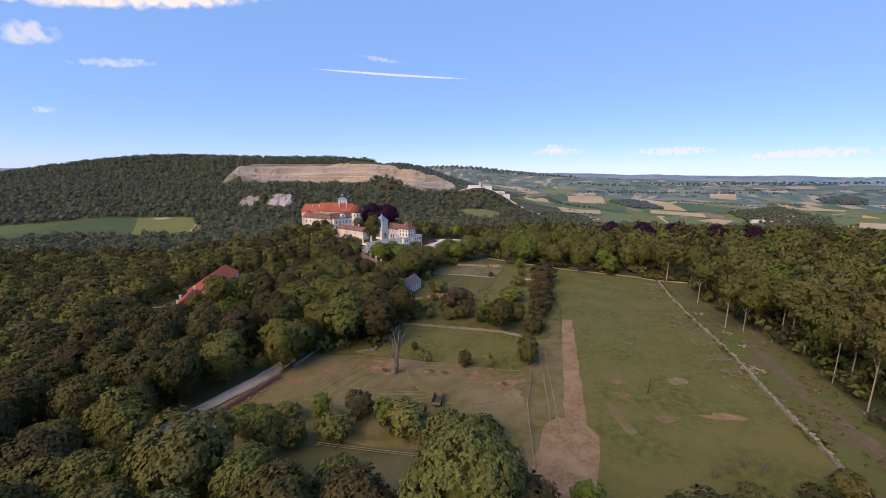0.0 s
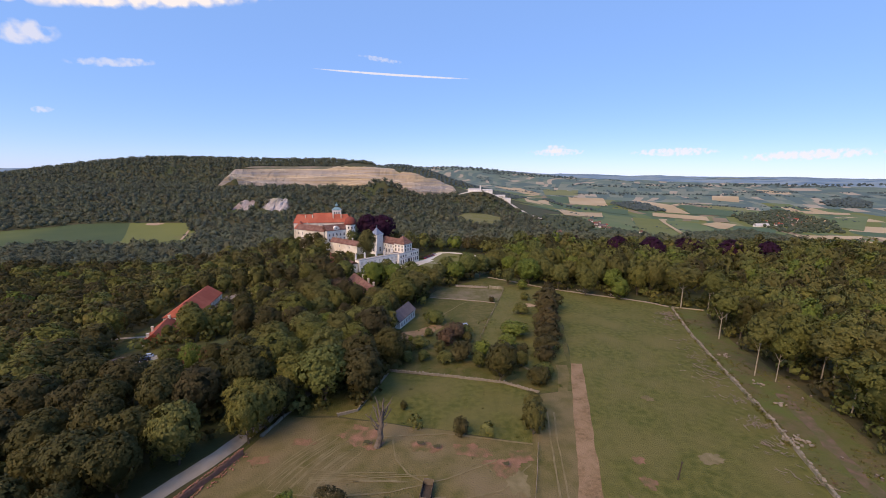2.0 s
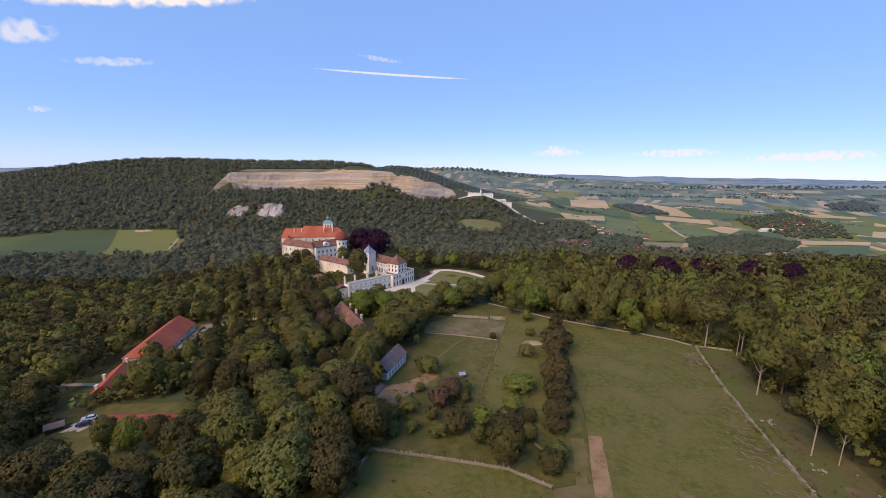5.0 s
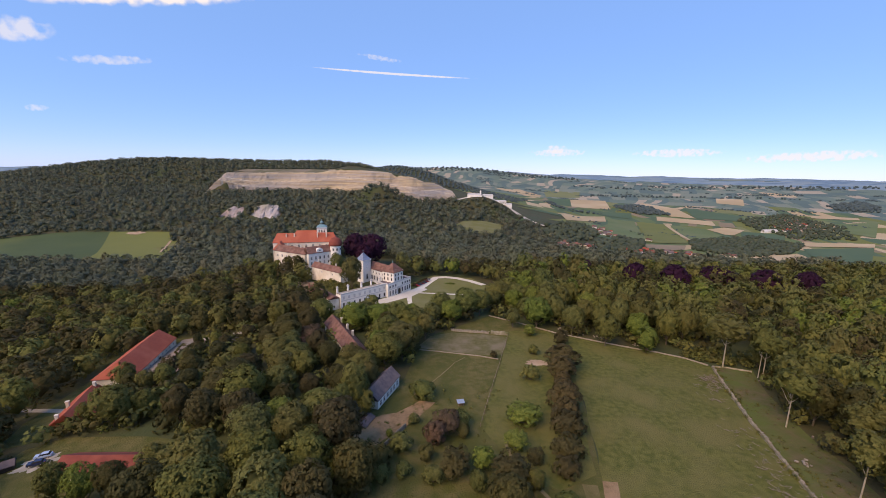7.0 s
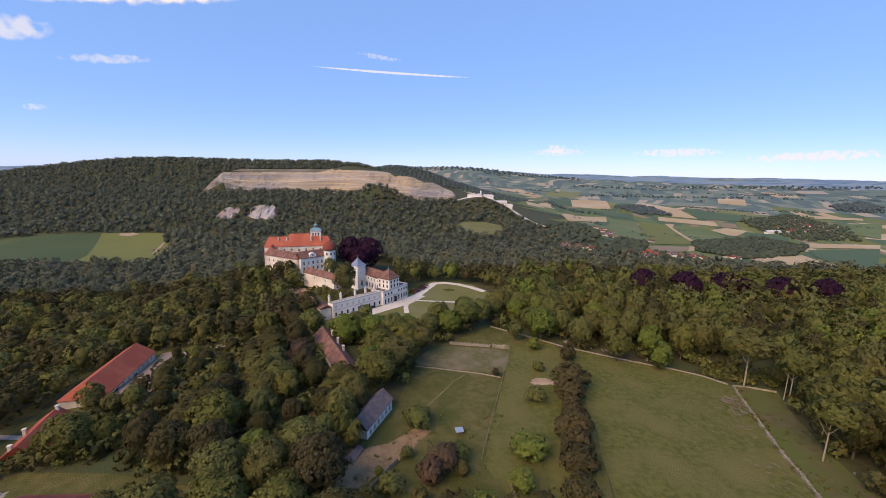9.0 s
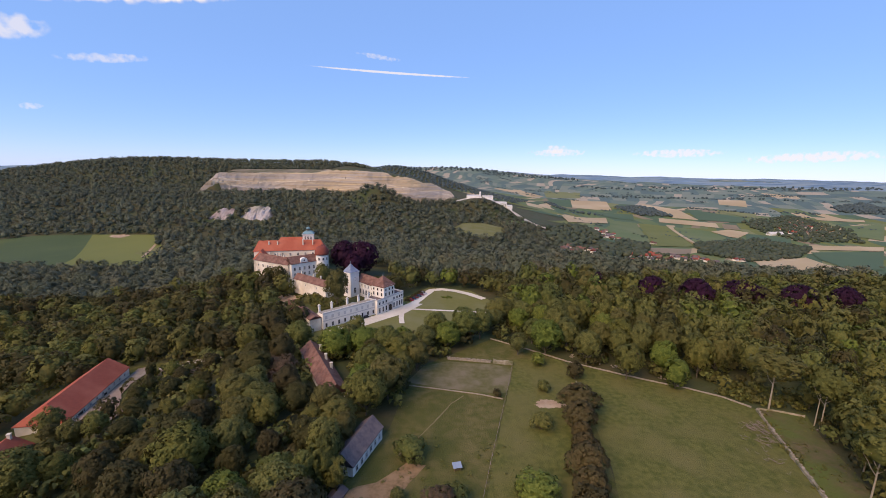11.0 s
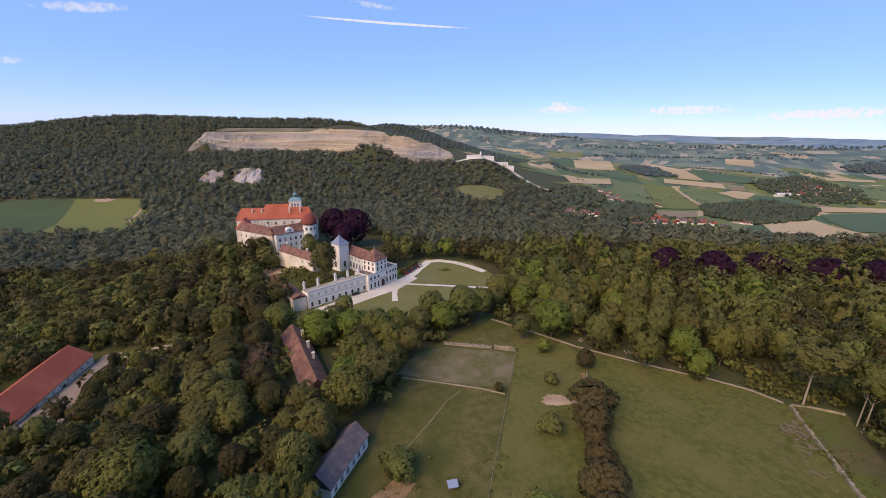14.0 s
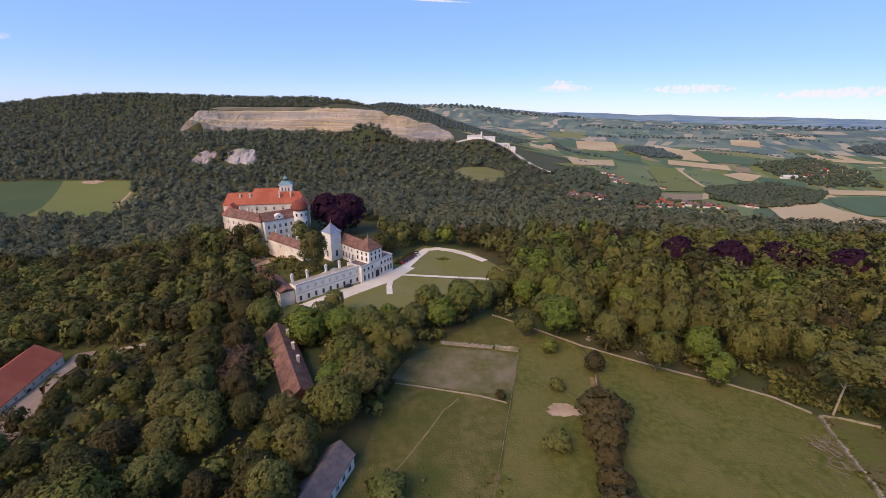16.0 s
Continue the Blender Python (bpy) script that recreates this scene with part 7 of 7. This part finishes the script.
# weeds and tufts
def scatter(name, count, area, build, mat, label, seed, low=0.5, high=1.2, keep=None):
    r = np.random.default_rng(seed)
    xs, ys = [p[0] for p in area], [p[1] for p in area]
    places = []
    while len(places) < count:
        x, y = r.uniform(min(xs), max(xs)), r.uniform(min(ys), max(ys))
        if inside(area, x, y) and (keep is None or keep(x, y)):
            places.append((x, y, r.uniform(low, high)))
    ob = woods(name, places, build, mat, label)
    ob["category"] = "vegetation"


def weed(r):
    return crown_arrays(r, 0.9, 1.3, 0.0, 2, 9, 5, 0.2, ICO1, puff=0.3, hull=0.45)


def tuft(r):
    """A few upright blades."""
    n = 9
    a, d = r.uniform(0, math.tau, n), r.uniform(0.1, 1.0, n)
    foot = np.stack([np.cos(a) * d, np.sin(a) * d, np.full(n, 0.25)], 1)
    lean, b = r.normal(size=(n, 3)) * np.array([0.4, 0.4, 0.1]), r.uniform(0, math.tau, n)
    wide = np.stack([np.cos(b), np.sin(b), np.zeros(n)], 1) * 0.2
    tip = foot + lean + np.array([0, 0, 1]) * r.uniform(0.12, 0.3, (n, 1))
    return np.stack([foot - wide, foot + wide, tip], 1).reshape(-1, 3), np.arange(n)[:, None] * 3 + [0, 1, 2], np.tile([[0.0, 0.0, 1.0]], (n * 3, 1))


def clumpy(size, cut):
    return lambda x, y: noise.noise((x / size, y / size, 4.2)) > cut


scatter("weeds", 1000, FELLED, weed, M["leaf"], "green weeds and brambles in the cleared strip", 1, 0.2, 0.6, clumpy(9, -0.05))
scatter("weeds", 300, FELLED, weed, M["leaf_russet"], "brown dead weeds in the cleared strip", 2, 0.2, 0.5, clumpy(7, 0.0))
scatter("weeds", 160, ORCHARD, weed, M["leaf_olive"], "tall olive weeds in the orchard grass", 3, 0.3, 0.9, lambda x, y: noise.noise((x / 12, y / 12, 4.2)) > 0.0 and y < 205 and x < 42)
scatter("grass_tufts", 3000, ORCHARD, tuft, M["leaf_olive"], "coarse grass tufts in the orchard", 14, 0.3, 0.9, clumpy(10, -0.1))
scatter("grass_tufts", 260, [(49, 153.5), (54.2, 153), (44.4, 118), (34.8, 84), (32, 74), (14.5, 46), (13, 60), (22, 80), (29.4, 84), (39, 118)], tuft, M["leaf_olive"], "grass tufts along the bare earth strip", 16, 0.3, 0.8)
scatter("grass_tufts", 1400, MEADOW, tuft, M["leaf"], "green grass tufts in the meadow", 15, 0.25, 0.7, clumpy(13, 0.0))
scatter("grass_tufts", 3400, MEADOW, tuft, M["leaf_olive"], "coarse grass tufts in the meadow", 4, 0.25, 0.7, clumpy(16, -0.1))
scatter("grass_tufts", 1500, PASTURE, tuft, M["leaf_olive"], "dry grass tufts in the pasture", 5, 0.3, 0.8, clumpy(8, 0.0))
scatter("grass_tufts", 420, PEN, tuft, M["leaf_olive"], "grass tufts in the paddock", 6, 0.4, 1.0)
scatter("weeds", 260, [(x + 1.6, y) for x, y in RAIL] + [(x - 1.2, y) for x, y in reversed(RAIL)], weed, M["leaf"], "weeds grown over the boundary wall", 11, 0.5, 1.1, clumpy(6, 0.0))
scatter("undergrowth", 130, [(121, 237), (128, 229), (146, 224), (151, 238), (134, 245)], weed, M["leaf"], "green brambles at the edge of the wood", 17, 0.8, 2.4)
scatter("garden_shrubs", 110, [(-92, 330), (-84, 318), (-62, 312), (-50, 324), (-66, 336), (-84, 346)], weed, M["leaf"], "low green shrubs in the castle garden", 7, 0.8, 2.6)
scatter("hedge", 260, [(-18, 352), (-14.5, 350.5), (-4.5, 371), (-8, 373)], weed, M["leaf_dark"], "clipped dark hedge behind the parked cars", 8, 1.1, 1.5)
scatter("flower_bed", 40, [(6, 362), (12, 358), (17, 362), (12, 365)], weed, M["leaf_bright"], "round bed of light green shrubs on the lawn", 9, 0.6, 1.0)
scatter("field_hedge", 420, [(-720, 500), (-600, 492), (-350, 510), (-350, 523), (-520, 512), (-700, 522)], weed, M["far_leaf"], "hedge along the lower edge of the field", 10, 2.5, 5.0)


# ---- vehicles ----
PAINT = {"red": (0.33, 0.02, 0.018), "dark blue": (0.02, 0.03, 0.075), "black": (0.014, 0.014, 0.016), "silver": (0.42, 0.43, 0.45), "dark red": (0.17, 0.015, 0.02), "pale blue": (0.35, 0.45, 0.60)}
PAINT_MAT = {k: material(k.replace(" ", "_") + "_paint", v, tuple(c * 0.92 for c in v), 2.0, rough=0.25) for k, v in PAINT.items()}
RUBBER = material("tyre_rubber", (0.02, 0.02, 0.02), (0.03, 0.03, 0.03), 5.0)
LAMP_RED = material("tail_lamp", (0.35, 0.01, 0.01), (0.3, 0.01, 0.01), 5.0, rough=0.3)
LAMP_CLEAR = material("head_lamp", (0.6, 0.6, 0.6), (0.5, 0.5, 0.5), 5.0, rough=0.2)


def car(x, y, turn, paint, where):
    ob = thing("car", pose(x, y, ground(x, y) + 0.3, 0, 0, turn), paint + " car parked " + where, "car", "parked cars")

    def shell(bm):
        sections = [(-2.15, 0.35, 0.62, 0.75), (-2.05, 0.3, 0.92, 0.82), (-1.2, 0.28, 0.95, 0.88), (1.0, 0.28, 0.98, 0.88), (1.9, 0.3, 0.95, 0.84), (2.1, 0.38, 0.8, 0.76)]
        rings = []
        for px, z0, z1, w in sections:
            rings.append([bm.verts.new((px, s * w * k, z)) for s, k, z in ((-1, 0.95, z0), (-1, 1.0, (z0 + z1) / 2), (-1, 0.9, z1), (1, 0.9, z1), (1, 1.0, (z0 + z1) / 2), (1, 0.95, z0))])
        for a, b in zip(rings, rings[1:]):
            for i in range(6):
                bm.faces.new((a[i], a[(i + 1) % 6], b[(i + 1) % 6], b[i]))
        bm.faces.new(list(reversed(rings[0])))
        bm.faces.new(rings[-1])
        bmesh.ops.recalc_face_normals(bm, faces=bm.faces[:])

    def cabin(bm, grow, z1):
        low = [(-1.0, -0.80), (1.75, -0.80), (1.75, 0.80), (-1.0, 0.80)]
        high = [(-0.35, -0.62), (1.35, -0.62), (1.35, 0.62), (-0.35, 0.62)]
        pts = [(px, py, 0.93) for px, py in low] + [(px * 1.0, py * grow, z1) for px, py in high]
        quads(bm, pts, [(0, 1, 5, 4), (1, 2, 6, 5), (2, 3, 7, 6), (3, 0, 4, 7), (4, 5, 6, 7)])

    body = part("body", make(shell), PAINT_MAT[paint], ob)
    part("window_band", make(lambda bm: cabin(bm, 1.0, 1.40)), M["glass"], ob)
    part("roof", make(lambda bm: (box(bm, -0.42, -0.66, 1.39, 1.42, 0.66, 1.46), bmesh.ops.bevel(bm, geom=bm.edges[:], offset=0.03, segments=1, affect="EDGES"))), PAINT_MAT[paint], ob)
    for px in (-1.35, 1.3):
        for py in (-0.8, 0.8):
            w = part("wheel", moved(ring_mesh([(0.26, -0.11), (0.32, -0.07), (0.32, 0.07), (0.26, 0.11)], 16), pose(px, py, 0.3, 90)), RUBBER, ob)
            part("rim", moved(ring_mesh([(0.2, -0.12), (0.2, 0.12)], 12), pose(px, py, 0.3, 90)), M["trim"], w)
    for py in (-0.6, 0.6):
        part("headlight", shape_box(-2.17, py - 0.16, 0.62, -2.02, py + 0.16, 0.76), LAMP_CLEAR, body)
        part("tail_light", shape_box(2.0, py - 0.14, 0.7, 2.12, py + 0.14, 0.84), LAMP_RED, body)
    return ob


for i, paint in enumerate(("red", "dark blue", "dark red", "dark blue", "dark red", "silver")):
    car(-13.5 + i * 1.62, 351.5 + i * 3.25, 152, paint, "on pale gravel by the hedge")
car(-37.5, 313.5, 46, "black", "in front of the terrace")
car(-54, 289.8, 46, "black", "below the terrace front")
car(-114, 163.2, 25, "dark blue", "on the gravel by the house")
car(-115.5, 166.8, 25, "pale blue", "on the gravel by the house")
blob("parking", -115, 164.5, 5.5, 4, M["track"], "patch of pale gravel beside the house", "parking", 20, 0.22)
shed = house("shed", (-125, 161), (-121.5, 164), 3.6, -9.6, -7.2, -6.2, "shutter", "slate", "dark wooden shed beside parked cars", "shed", over=0.3)
# rough timber and scrap beside the barn
for x, y, n, turn in ((-108, 246, 18, 60), (-112, 214, 14, 100), (-104, 254, 14, 40)):
    pile = thing("timber_pile", pose(x, y, ground(x, y)), "loose stack of old timber beside the barn lane", "timber pile", "timber piles")
    for i in range(n):
        b = part("beam", moved(shape_box(-2.2, -0.12, -0.1, 2.2, 0.12, 0.1), pose(0, 0, 0)), M["dead_wood"], pile) if i == 0 else new("beam", b.data)
        b.parent = pile
        b.matrix_world = pose(x + rng.normal() * 1.8, y + rng.normal() * 1.8, ground(x, y) + 0.3 + 0.08 * i, 0, 0, turn + rng.normal() * 25)
